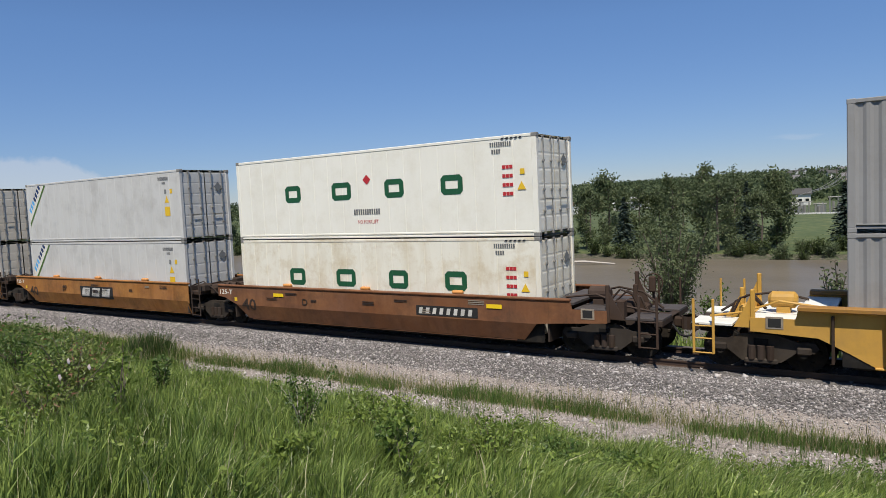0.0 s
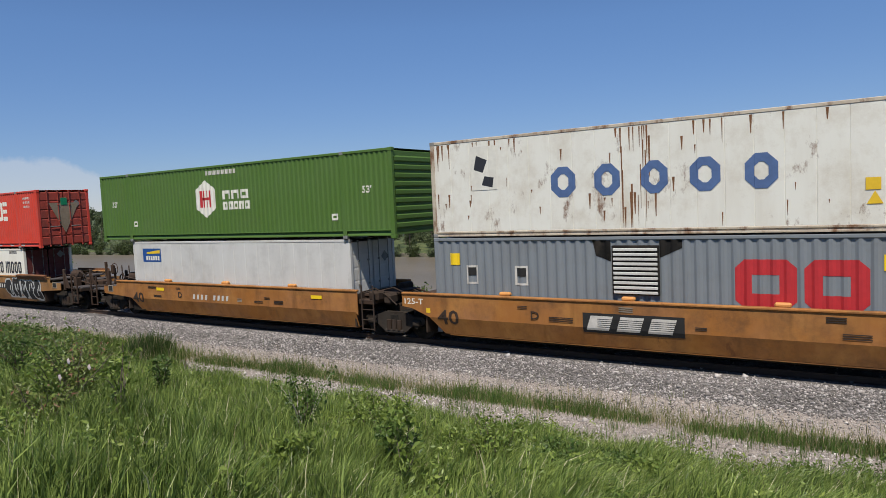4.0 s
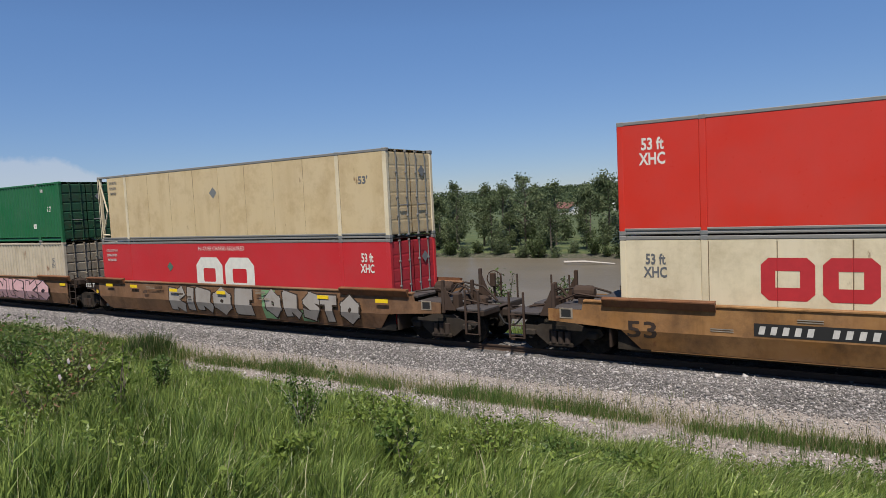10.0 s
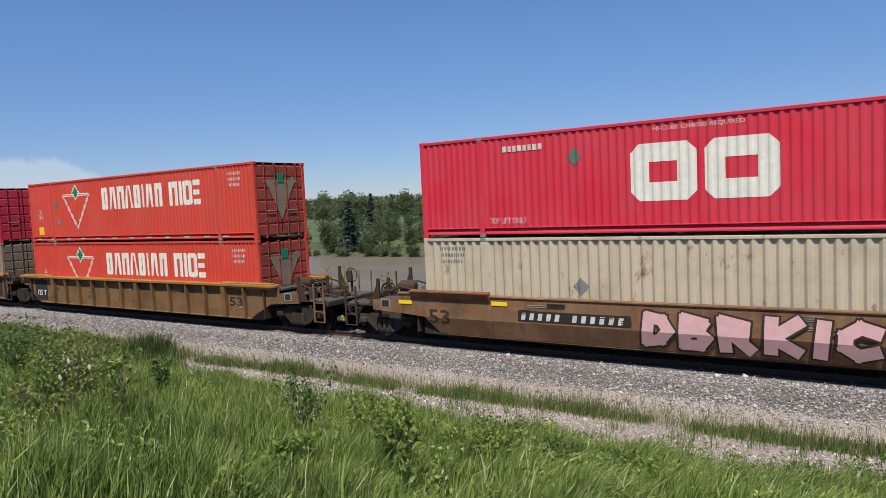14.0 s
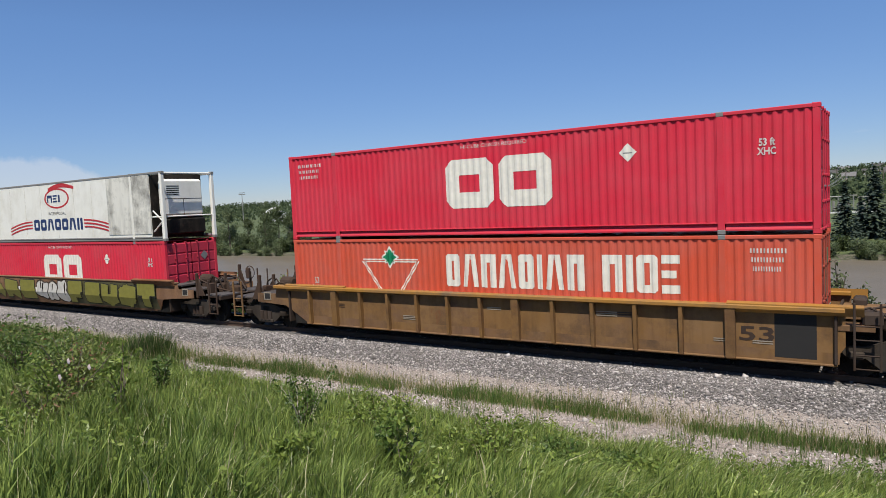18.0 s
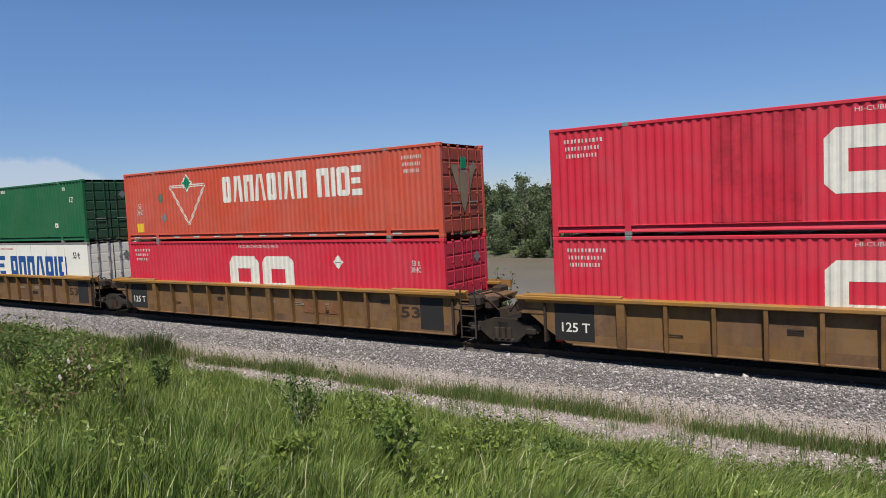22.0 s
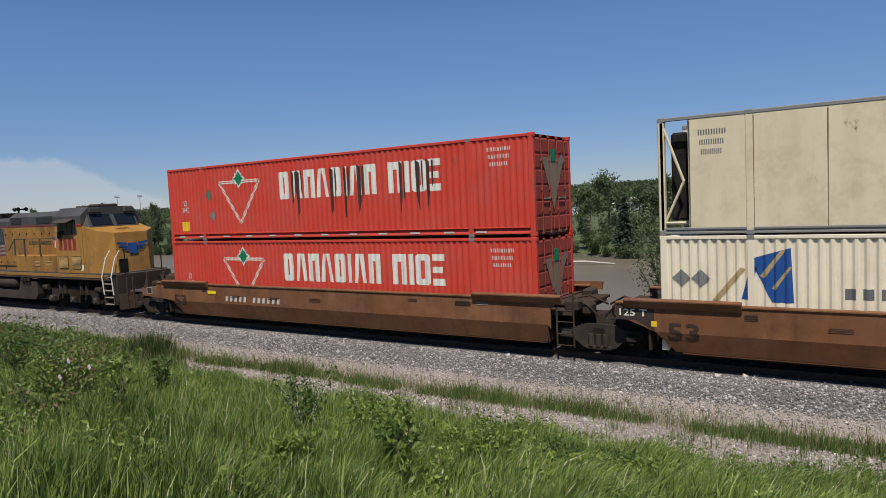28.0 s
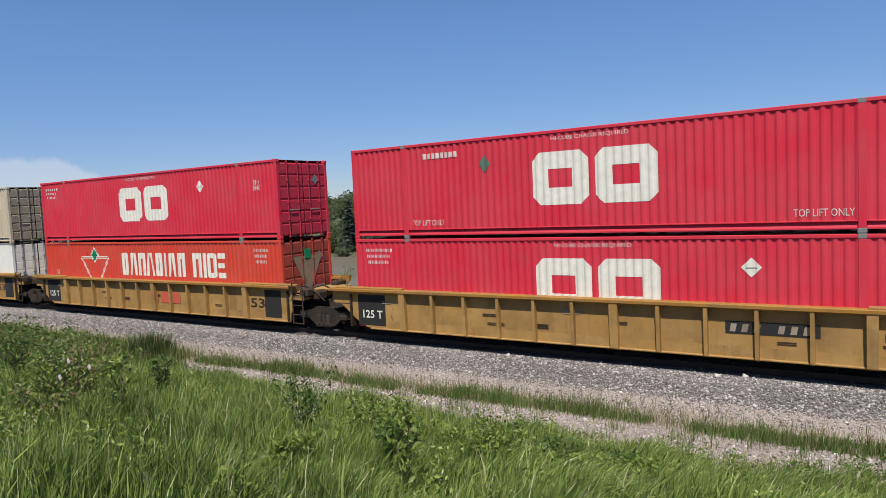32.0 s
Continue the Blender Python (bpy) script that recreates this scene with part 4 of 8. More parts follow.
SHRUBS = [(-7.3, -11.2, 1.1, 0.45, "leaf"), (-6.75, -10.3, 0.98, 0.5, "leaf_bright"), (-6.2, -10.5, 0.92, 0.42, "leaf_bright"), (-12.2, -10.2, 0.95, 0.3, "leaf"), (-4.9, -12.0, 0.75, 0.26, "leaf"), (-3.3, -8.9, 0.45, 0.3, "leaf"), (-1.2, -6.0, 0.4, 0.3, "leaf"), (-0.3, -5.5, 0.5, 0.45, "leaf"), (-2.6, -9.6, 0.5, 0.3, "leaf_bright"), (-5.7, -12.9, 0.5, 0.25, "leaf_bright"), (-4.6, -10.2, 0.85, 0.5, "leaf_bright"), (-3.85, -9.95, 0.55, 0.35, "leaf"), (-5.6, -9.6, 0.6, 0.35, "leaf_bright")]
for i, (x, y, h, r, n, s, kind) in enumerate(ROSES):
    bush(x, y, h, r, "leafy wild rose bush in the meadow grass", "rose_leaf" if i % 3 == 0 else kind, int(0.72 * n), 0.9 * s, 12, 40 + i, ((-9.24, -13.54, 2.39), (-9.2, -13.69, 2.21), (-9.0, -13.4, 2.3)) if i == 0 else (), "rose_bush")
for i, (x, y, h, r, kind) in enumerate(SHRUBS):
    bush(x, y, h, r, "small leafy shrub standing in tall grass", kind, 1150 if kind == "leaf_bright" else 850, 0.038, 13, 60 + i, (), "shrub", "shrub", i == 0)

# slender saplings with few large leaves
for i, (x, y, h) in enumerate(((-9.8, -12.5, 1.35), (-10.3, -12.2, 1.2), (-4.9, -11.9, 0.95), (-4.5, -12.5, 0.8))):
    bush(x, y, h, 0.3, "slender sapling with few large pale leaves", "leaf_bright", 120, 0.058, 3, 90 + i, (), "sapling", "sapling")

# willow and weeds on the river side
bush(-6.55, 6.4, 4.7, 1.25, "bushy grey-green willow by the river", "leaf_grey", 9000, 0.062, 30, 81, (), "willow")
for i, (x, y, h) in enumerate(((-10.2, 5.6, 2.5), (-10.8, 6.3, 2.7), (-9.7, 6.0, 2.3), (-1.45, 6.0, 3.5), (-1.0, 6.2, 3.0), (-0.5, 6.4, 2.8))):
    bush(x, y, h, 0.45, "tall leafy weeds on the river bank", "leaf_grey", 380, 0.085, 9, 140 + i, (), "weeds", "weeds")
rngw = random.Random(7)
for i in range(26):
    x = -62 + 2.6 * i + rngw.uniform(-1.2, 1.2)
    bush(x, rngw.uniform(4.2, 6.4), rngw.uniform(1.7, 3.2), 0.6, "tall leafy weeds on the river bank", rngw.choice(["leaf", "leaf_bright", "leaf"]), 420, 0.07, 8, 100 + i, (), "weeds", "weeds")

# ---- far bank trees ----
TREES = {}


def tree_parts(kind, seed):
    rng = np.random.default_rng(seed)
    g = Geo()
    if kind == "spruce":
        g.tube([(0, 0, 0), (0, 0, 5), (0, 0, 10)], [0.16, 0.1, 0.02], 6)
        V, F = [], []
        for t in np.linspace(0.06, 1.0, 30):
            k = int(6 + 15 * (1 - t))
            R = 2.9 * (1 - t) ** 0.85 + 0.1
            for j in range(k):
                a = rng.uniform(0, 2 * np.pi)
                L = R * rng.uniform(0.7, 1.1)
                z = 10 * t
                for m in range(6):
                    s = (m + 1) / 6 * L
                    c = np.array((s * np.cos(a), s * np.sin(a), z - 0.28 * s + rng.normal(0, 0.05)))
                    d = np.array((np.cos(a + rng.normal(0, 0.7)), np.sin(a + rng.normal(0, 0.7)), rng.normal(-0.25, 0.2))) * 0.33
                    w = np.cross(d, (0.3 * rng.normal(), 0.3 * rng.normal(), 1)) * 0.6
                    F.append((len(V), len(V) + 1, len(V) + 2))
                    F.append((len(V), len(V) + 2, len(V) + 3))
                    V += [c - d, c + w, c + d, c - w]
        return g, np.array(V), np.array(F), "needles"
    if kind == "scrub":
        centres = []
        for i in range(16):
            a, e = rng.uniform(0, 2 * np.pi), np.array((0.0, 0, 0))
            e = np.array((1.6 * np.cos(a) * rng.uniform(0.2, 1), 1.6 * np.sin(a) * rng.uniform(0.2, 1), rng.uniform(1.0, 3.0)))
            g.tube([(0, 0, -0.3), tuple(e * 0.6), tuple(e)], [0.05, 0.035, 0.012], 4)
            centres += [e * s for s in (0.4, 0.65, 0.85, 1.0)]
        V, F = leaf_cloud(rng, np.array(centres), 850, 0.36, 0.22)
        return g, V, F, "shade_leaf" if seed % 2 else "leaf_grey"
    H = 10.0
    trunk = [(0.12 * rng.normal() * t, 0.12 * rng.normal() * t, H * t) for t in (0, 0.25, 0.5, 0.75, 0.95)]
    slim = rng.uniform(0.75, 1.15)
    g.tube(trunk, [0.2, 0.16, 0.12, 0.07, 0.03], 6)
    centres = []
    for i in range(26):
        t = rng.uniform(0.12, 0.95)
        a = rng.uniform(0, 2 * np.pi)
        R = (0.75 + 1.15 * math.sin(math.pi * min(1, t * 1.05)) ** 0.8) * rng.uniform(0.5, 1.1) * slim * (1 if kind == "poplar" else 1.35)
        b = np.array((0, 0, H * t))
        e = b + np.array((R * np.cos(a), R * np.sin(a), 0.9 * R * rng.uniform(0.2, 0.9)))
        g.tube([tuple(b), tuple(0.5 * (b + e) + np.array((0, 0, 0.1))), tuple(e)], [0.06, 0.04, 0.015], 4)
        centres += [b + (e - b) * s for s in (0.45, 0.7, 0.9, 1.05)]
    V, F = leaf_cloud(rng, np.array(centres), 2200, 0.4, 0.235)
    return g, V, F, "poplar" if kind == "poplar" else "leaf_grey"


def tree(kind, variant, x, y, h, turn, label):
    if (kind, variant) not in TREES:
        g, V, F, m = tree_parts(kind, 200 + variant * 7 + len(kind))
        root = tagged(new("tree"), label, "tree")
        part("trunk", g, "bark", root)
        quick("crown", "", V, F, m, root, kind="")
        TREES[kind, variant] = root
        ob = root
    else:
        ob = copy_thing(TREES[kind, variant], Matrix())
    ob["label"] = label
    k = h / 10
    ob.matrix_basis = pose(x, y, float(height(np.array([x]), np.array([y]))[0]) - 0.1, 0, 0, turn) @ Matrix.Diagonal((k, k, k, 1))


def far_trees():
    rng = random.Random(12)
    says = {"poplar": "leafy poplar on the far river bank", "spruce": "dark narrow spruce on the far river bank", "willow": "grey-green willow on the far river bank"}
    def clear(x, y):
        """The view over the lawn stays open."""
        return -0.117 < x / (y + 18.3) < 0.03 or -122 < x < -100
    # three ranks, the tallest behind
    for y0, y1, step, lo, hi in ((61, 65, 4.4, 5.0, 8.6), (67, 76, 4.2, 6.6, 9.8), (80, 97, 6.5, 7.0, 9.6)):
        x = -178.0
        while x < -6:
            y = rng.uniform(y0, y1)
            kind = "poplar" if rng.random() < 0.66 else ("spruce" if rng.random() < 0.25 else "willow")
            if not clear(x, y):
                tree(kind, rng.randrange(4 if kind == "poplar" else 3), x, y, rng.uniform(lo, hi), rng.uniform(0, 360), says[kind])
            x += step * rng.uniform(0.45, 1.5)
    # dark undergrowth between the trunks
    for i in range(96):
        x = -150 + 1.47 * i + rng.uniform(-1, 1)
        y = rng.choice([rng.uniform(62, 70), rng.uniform(74, 90)])
        if not clear(x, y):
            tree("scrub", 1, x, y, rng.uniform(6.0, 9.0) if y < 72 else rng.uniform(9, 12), rng.uniform(0, 360), "dark undergrowth between the far trees")
    tree("poplar", 1, -10.6, 65.5, 8.5, 40, says["poplar"])
    tree("willow", 1, -11.9, 63.5, 6.5, 80, says["willow"])
    for x, y, h in ((-4.55, 74, 6.9), (-1.7, 78, 8.6), (-3.2, 80, 5.0), (0.8, 76, 7.0), (3.5, 74, 8), (6, 76, 7)):
        tree("spruce", rng.randrange(3), x, y, h, rng.uniform(0, 360), says["spruce"])
    for i in range(16):
        tree("scrub", rng.randrange(4), -12.5 + 0.9 * i + rng.uniform(-0.4, 0.4), rng.uniform(58.3, 63), rng.uniform(3.2, 5.8), rng.uniform(0, 360), "low willow scrub at the far water's edge")
    # low shrubs at the water's edge
    for i in range(92):
        x = -165 + 1.9 * i + rng.uniform(-0.8, 0.8)
        tree("scrub", rng.randrange(4), x, rng.uniform(57.9, 60.5), rng.uniform(3.5, 8.0), rng.uniform(0, 360), "low willow scrub at the far water's edge")


far_trees()


def far_woods():
    """The wooded hill behind: small crowns, joined into one."""
    rng = np.random.default_rng(31)
    n = 7800
    y = 240 + 850 * rng.random(n) ** 0.8
    x = np.where(rng.random(n) < 0.55, -0.55 * (y + 18) * rng.random(n) + 0.06 * y, -1.75 * (y + 18) * rng.random(n))
    open_field = (y < 300) & (x > -60)
    town = (y > 420) & (x > -0.13 * y) & (np.sin(x * 0.11 + 0.5) * np.sin(y * 0.023) > 0.2)
    ok = ~(open_field | town)
    x, y = x[ok], y[ok]
    z = height(x, y)
    n = len(x)
    h = rng.uniform(4.5, 9, n)
    m = 18
    C = np.stack([x, y, z], 1)[:, None] + rng.normal(0, 1, (n, m, 3)) * np.array([1.3, 1.3, 0]) + np.stack([np.zeros((n, m)), np.zeros((n, m)), h[:, None] * rng.random((n, m))], 2)
    taper = 1 - (C[:, :, 2] - z[:, None]) / h[:, None] * 0.75
    C[:, :, 0] = x[:, None] + (C[:, :, 0] - x[:, None]) * taper
    q, _ = np.linalg.qr(rng.normal(size=(n * m, 3, 3)))
    s = rng.uniform(0.6, 1.3, (n * m, 1))
    C = C.reshape(-1, 3)
    P = np.stack([C - q[:, 0] * s, C + q[:, 1] * s * 0.7, C + q[:, 0] * s, C - q[:, 1] * s * 0.7], 1)
    f = np.array([(0, 1, 2), (0, 2, 3)])
    quick("far_woods", "wooded hillside far behind the river", P.reshape(-1, 3), (f[None] + 4 * np.arange(n * m)[:, None, None]).reshape(-1, 3), "woods")


far_woods()

# ---- far houses, masts, driftwood ----
M["siding"] = plain("pale house siding", (0.6, 0.58, 0.54), vary=0.1)
M["siding_tan"] = plain("tan house siding", (0.4, 0.34, 0.27), vary=0.1)
M["roof_dark"] = plain("dark shingles", (0.08, 0.075, 0.07), 0.9)
M["roof_grey"] = plain("grey shingles", (0.16, 0.15, 0.145), 0.9)
M["roof_red"] = plain("dull red metal roof", (0.2, 0.085, 0.068), 0.7)


def house(x, y, w, d, h, wall, roof, turn, label, name="house"):
    root = tagged(new(name), label, "house", "far houses")
    root.matrix_basis = pose(x, y, float(height(np.array([x]), np.array([y]))[0]) - 0.3, 0, 0, turn)
    part("wall", Geo().prism([(-d / 2, 0), (d / 2, 0), (d / 2, h), (0, h + d * 0.3), (-d / 2, h)], "x", -w / 2, w / 2), wall, root)
    part("roof", Geo().prism([(-d / 2 - 0.5, h - 0.25), (0, h + d * 0.3 + 0.05), (d / 2 + 0.5, h - 0.25), (d / 2 + 0.5, h), (0, h + d * 0.3 + 0.35), (-d / 2 - 0.5, h)], "x", -w / 2 - 0.4, w / 2 + 0.4), roof, root)
    for i in range(3):
        for z in ([h * 0.3] if h < 5 else [h * 0.2, h * 0.6]):
            u = -w / 2 + w * (i + 0.5) / 3
            win = part("window", Geo().box(u - 0.7, u + 0.7, -d / 2 - 0.05, -d / 2, z, z + 1.4, 0.02), "ink_white", root)
            part("pane", Geo().box(u - 0.58, u + 0.58, -d / 2 - 0.07, -d / 2 - 0.05, z + 0.12, z + 1.28, 0.01), "glass", win)


def settlement():
    rng = random.Random(21)
    for i in range(30):
        y = rng.uniform(520, 900)
        x = -rng.uniform(-0.02, 0.15) * y
        house(x, y, rng.uniform(7, 11), rng.uniform(6, 9), rng.choice([2.8, 5.0]), rng.choice(["siding", "siding", "siding_tan"]), rng.choice(["roof_dark", "roof_dark", "roof_grey"]), rng.uniform(-30, 30), "pale far-off house on the wooded hillside")
    house(-26.5, 246, 6.5, 5, 4.2, "siding", "roof_dark", 10, "tall white house across the river")
    house(-88, 256, 13, 7, 3.2, "siding", "siding", -15, "long white flat building behind the trees", "hall")
    house(-100, 218, 8, 6, 2.8, "siding", "roof_red", -20, "white building with a red roof")
    house(-300, 260, 20, 10, 5, "siding", "siding", -35, "pale hall behind the trees", "hall")
    # switchyard frames
    yard = tagged(new("switchyard"), "grey steel frames of an electrical switchyard", "switchyard")
    for i in range(6):
        x = -21 + 3.0 * i
        h = (2.6, 3.0, 2.4, 3.9, 4.1, 3.6)[i]
        g = Geo().tube([(x, 164, 0), (x, 164, h)], 0.15, 5).tube([(x + 1.7, 164, 0), (x + 1.7, 164, h)], 0.15, 5).tube([(x - 0.4, 164, h - 0.2), (x + 2.4, 164, h - 0.2)], 0.14, 5).tube([(x + 0.6, 166, 0), (x + 0.6, 166, 0.7 * h)], 0.3, 6)
        part("gantry", g, "rod", yard)
    for i in range(22):
        x = -23 + 0.95 * i
        part("fence_post", Geo().box(x, x + 0.09, 160, 160.1, 0, 1.7), "placard", yard)
    for i in range(4):
        x = -19 + 4.1 * i
        part("transformer", Geo().box(x, x + 1.8, 166, 167.5, 0, 1.9, 0.1).tube([(x + 0.5, 166.5, 1.9), (x + 0.5, 166.5, 2.6)], 0.12, 6).tube([(x + 1.2, 166.5, 1.9), (x + 1.2, 166.5, 2.6)], 0.12, 6), "placard", yard)
    part("fence_foot", Geo().box(-23, -2.5, 160, 160.12, 0, 0.35), "siding", yard, "pale concrete footing")
    yard.location.z = float(height(np.array([-12.0]), np.array([160.0]))[0])
    # tall floodlight masts, and a line of power poles on the hill
    for x, y, h in ((-352, 196, 15), (-345, 205, 15), (-420, 228, 13), (-262, 205, 12.5)):
        m = tagged(new("floodlight_mast"), "tall thin floodlight mast far off", "mast", "floodlight masts")
        m.location = (x, y, 0)
        part("pole", Geo().tube([(0, 0, -1), (0, 0, h)], [0.22, 0.14], 6), "rod", m)
        part("lamp_rack", Geo().box(-2.2, 2.2, -0.15, 0.15, h - 0.2, h + 0.2).box(-2.0, 2.0, -0.15, 0.15, h + 0.6, h + 0.9), "placard", m)
    for x, y in ((-15.3, 300), (-26, 430), (-3, 340)):
        z = float(height(np.array([float(x)]), np.array([float(y)]))[0])
        m = tagged(new("power_pole"), "wooden power pole with crossarm", "power pole", "power poles")
        m.location = (x, y, z)
        part("pole", Geo().tube([(0, 0, -0.5), (0, 0, 12)], 0.16, 6), "bark", m)
        part("crossarm", Geo().box(-1.4, 1.4, -0.08, 0.08, 11, 11.2), "bark", m)
    wires = tagged(new("power_lines"), "thin pale power lines falling to the switchyard", "power lines")
    for i in range(4):
        a, b = Vector((-16.4 + 0.7 * i, 300, 9.2 - 1.4 * (i % 2))), Vector((-22.5 + 1.5 * i, 200, 1.6 + 0.5 * i))
        part("wire", Geo().tube([a.lerp(b, t) - Vector((0, 0, 6 * t * (1 - t))) for t in (0, 0.2, 0.4, 0.6, 0.8, 1)], 0.07, 4), "rod", wires)
    log = tagged(part("driftwood", Geo().tube([(-29.5, 50, -2.75), (-27.3, 50.4, -2.7), (-24.2, 51, -2.95)], [0.16, 0.13, 0.07], 7), "pale_wood"), "bleached driftwood trunk stranded in the river", "driftwood")


settlement()


# ---- containers ----
TRAIN = []  # (thing, its place along the train, its height)


def apart(polys):
    """Outlines gathered into groups that touch one another along the wall."""
    groups, end = [], -1e9
    for p in sorted(polys, key=lambda q: min(v[0] for v in q)):
        if min(v[0] for v in p) > end + 0.004:
            groups.append([])
        groups[-1].append(p)
        end = max(end, max(v[0] for v in p))
    return groups


def wave(u0, u1, y, period, depth):
    """The outer face of a corrugated wall, as (along, y)."""
    rows, n = [(u0, y)], max(1, round((u1 - u0) / period))
    p = (u1 - u0) / n
    for i in range(n):
        a = u0 + i * p
        rows += [(a + 0.24 * p, y), (a + 0.48 * p, y + depth), (a + 0.76 * p, y + depth), (a + p, y)]
    rows.append((u1, y))
    return rows


def sheet(rows, z0, z1, mirror=False):
    g = Geo()
    s = -1 if mirror else 1
    for (a, ya), (b, yb) in zip(rows, rows[1:]):
        g.add([(a, s * ya, z0), (b, s * yb, z0), (b, s * yb, z1), (a, s * ya, z1)], [(0, 1, 2, 3)])
        g.add([(a, s * (ya + 0.03), z0), (b, s * (yb + 0.03), z0), (b, s * (yb + 0.03), z1), (a, s * (ya + 0.03), z1)], [(3, 2, 1, 0)])
    return g


class Box:
    """A freight container: its measures, its outer wall and its object."""

    def __init__(self, label, L=16.154, W=2.591, H=2.86, wall="corrugated", col="cp_red", front="door", period=0.22, lift=True, group="stacked containers", rear_frame=False, door_col=None, end_unit="white", frame_col=None, gap=0.5):
        self.L, self.W, self.H, self.col, self.layer = L, W, H, col, -1
        big = L > 13
        root = tagged(new("container"), label, "container", group)
        self.root = root
        y = -W / 2
        r = 0.26 if big and wall == "corrugated" else 0.17  # bottom rail
        fc = frame_col or col
        u0, u1 = 0.0, L
        if rear_frame == "right":
            u1 = L - gap
        if rear_frame == "left":
            u0 = 0.66
        # walls
        posts = [2.07, 14.09] if big and lift else []
        if wall == "corrugated":
            rows = []
            cuts = [u0 + 0.08] + posts + [u1 - 0.08]
            for a, b in zip(cuts, cuts[1:]):
                rows += wave(a + (0.09 if a in posts else 0), b - (0.09 if b in posts else 0), y + 0.014, period, (0.2 if "putty" in col or "cream" in col else 0.13) * period)
        else:
            rows = []
            step = 1.46 if wall == "panel" else 20 if wall == "plain" else 0.62
            cuts = [u0 + 0.08] + posts + [u1 - 0.08]
            for a, b in zip(cuts, cuts[1:]):
                a, b = a + (0.08 if a in posts else 0), b - (0.08 if b in posts else 0)
                n = max(1, round((b - a) / step))
                p = (b - a) / n
                for i in range(n):
                    e = a + i * p
                    rows += [(e, y + 0.022), (e + 0.012, y + 0.012), (e + p - 0.012, y + 0.012), (e + p, y + 0.022)]
        self.rows = rows
        key = (wall, L, W, H, period, rear_frame, lift, gap, "putty" in col or "cream" in col)
        if wall == "panel":
            rng, stains = random.Random(len(TRAIN) * 7 + 3), []
            for (e, _), (f, _) in zip(rows, rows[1:]):
                if f - e > 0.5:
                    w, low = rng.uniform(0.008, 0.02), rng.uniform(0.3, 1.2)
                    stains += [[(e - w / 2, low), (e + w / 2, low - 0.1), (e + w, H - 0.14), (e - w, H - 0.14)], rect(e - 0.007, e + 0.007, r + 0.02, low)]
            tagged(part("seam_stain", draped(stains, rows, off=0.003), "seam_pale" if "white" in col else "seam_dirt", root, "brown runs of dirt along the panel seams"), kind="stuff")
        part("side_wall", lambda: sheet(rows, r, H - 0.09), col, root, key=("near", *key))
        part("side_wall", lambda: sheet(rows, r, H - 0.09, True), col, root, key=("far", *key))

        def roof():
            g = Geo()
            us = wave(u0 + 0.1, u1 - 0.1, H - 0.02, 0.62, -0.03)
            g.v = [(a, w, z) for a, z in us for w in (y + 0.05, -y - 0.05)]
            g.f = [(2 * i, 2 * i + 2, 2 * i + 3, 2 * i + 1) for i in range(len(us) - 1)]
            return g
        part("roof", roof, col if wall == "corrugated" else "white_dirty", root, key=("roof", *key))
        part("floor", lambda: Geo().box(u0 + 0.1, u1 - 0.1, y + 0.08, -y - 0.08, 0.1, 0.16), "grimy", root, key=("floor", *key))
        # rails and posts
        for s, side in ((1, "n"), (-1, "f")):
            def low():
                g = Geo().box(0.12, L - 0.12, s * y, s * (y + 0.06), 0.03, 0.085, 0.008)
                g.box(0.12, L - 0.12, s * (y + 0.03), s * (y + 0.09), 0.08, r - 0.03, 0.005)
                return g.box(0.12, L - 0.12, s * (y + 0.003), s * (y + 0.07), r - 0.045, r + 0.015, 0.01)
            def leaning(a, b):
                g = Geo().box(a, b, s * (y + 0.004), s * (y + 0.1), r - 0.004, r + 0.022, 0.004)
                return g.prism([(s * (y + 0.085), r), (s * (y + 0.03), 0.125), (s * (y + 0.03), 0.09), (s * (y + 0.12), 0.09), (s * (y + 0.12), r)], "x", a, b)
            if wall == "corrugated":  # one length between each pair of posts
                for i, (a, b) in enumerate(zip(cuts, cuts[1:])):
                    part("bottom_rail", lambda: leaning(a + 0.09, b - 0.09), fc, root, key=("lean", i, side, *key))
            else:
                part("bottom_rail", low, "rod" if wall in ("panel", "plain") else fc, root, key=("low", side, *key))
            part("top_rail", lambda: Geo().box(0.12, L - 0.12, s * y, s * (y + 0.07), H - 0.1, H - 0.012, 0.012), "rod" if wall in ("panel", "plain") else fc, root, key=("top", side, *key))
            for u in (0.0, L - 0.16):
                part("corner_post", lambda: Geo().box(0, 0.16, s * y, s * (y + 0.15), 0.1, H - 0.1, 0.02), fc, root, key=("post", side, W, H), at=pose(u, 0, 0))
                for z in (0, H - 0.118):
                    part("corner_casting", lambda: Geo().box(-0.004, 0.175, s * (y - 0.004), s * (y + 0.16), 0, 0.118, 0.015), fc if wall == "corrugated" else "rod", root, key=("casting", side, W), at=pose(u, 0, z))
            for u in posts:
                part("lift_post", lambda: Geo().box(-0.08, 0.08, s * (y - 0.002), s * (y + 0.06), 0.1, H - 0.1, 0.015), fc, root, key=("lift", side, W, H), at=pose(u, 0, 0))
                for z in (0.0, H - 0.118):
                    part("corner_casting", lambda: Geo().box(-0.09, 0.09, s * (y - 0.006), s * (y + 0.14), 0, 0.118, 0.015), "placard", root, "bare steel lifting casting", key=("liftcast", side, W), at=pose(u, 0, z))
        # ends
        part("end_wall", lambda: Geo().box(u0 + 0.03, u0 + 0.08, y + 0.1, -y - 0.1, 0.1, H - 0.1), col, root, key=("end", *key))
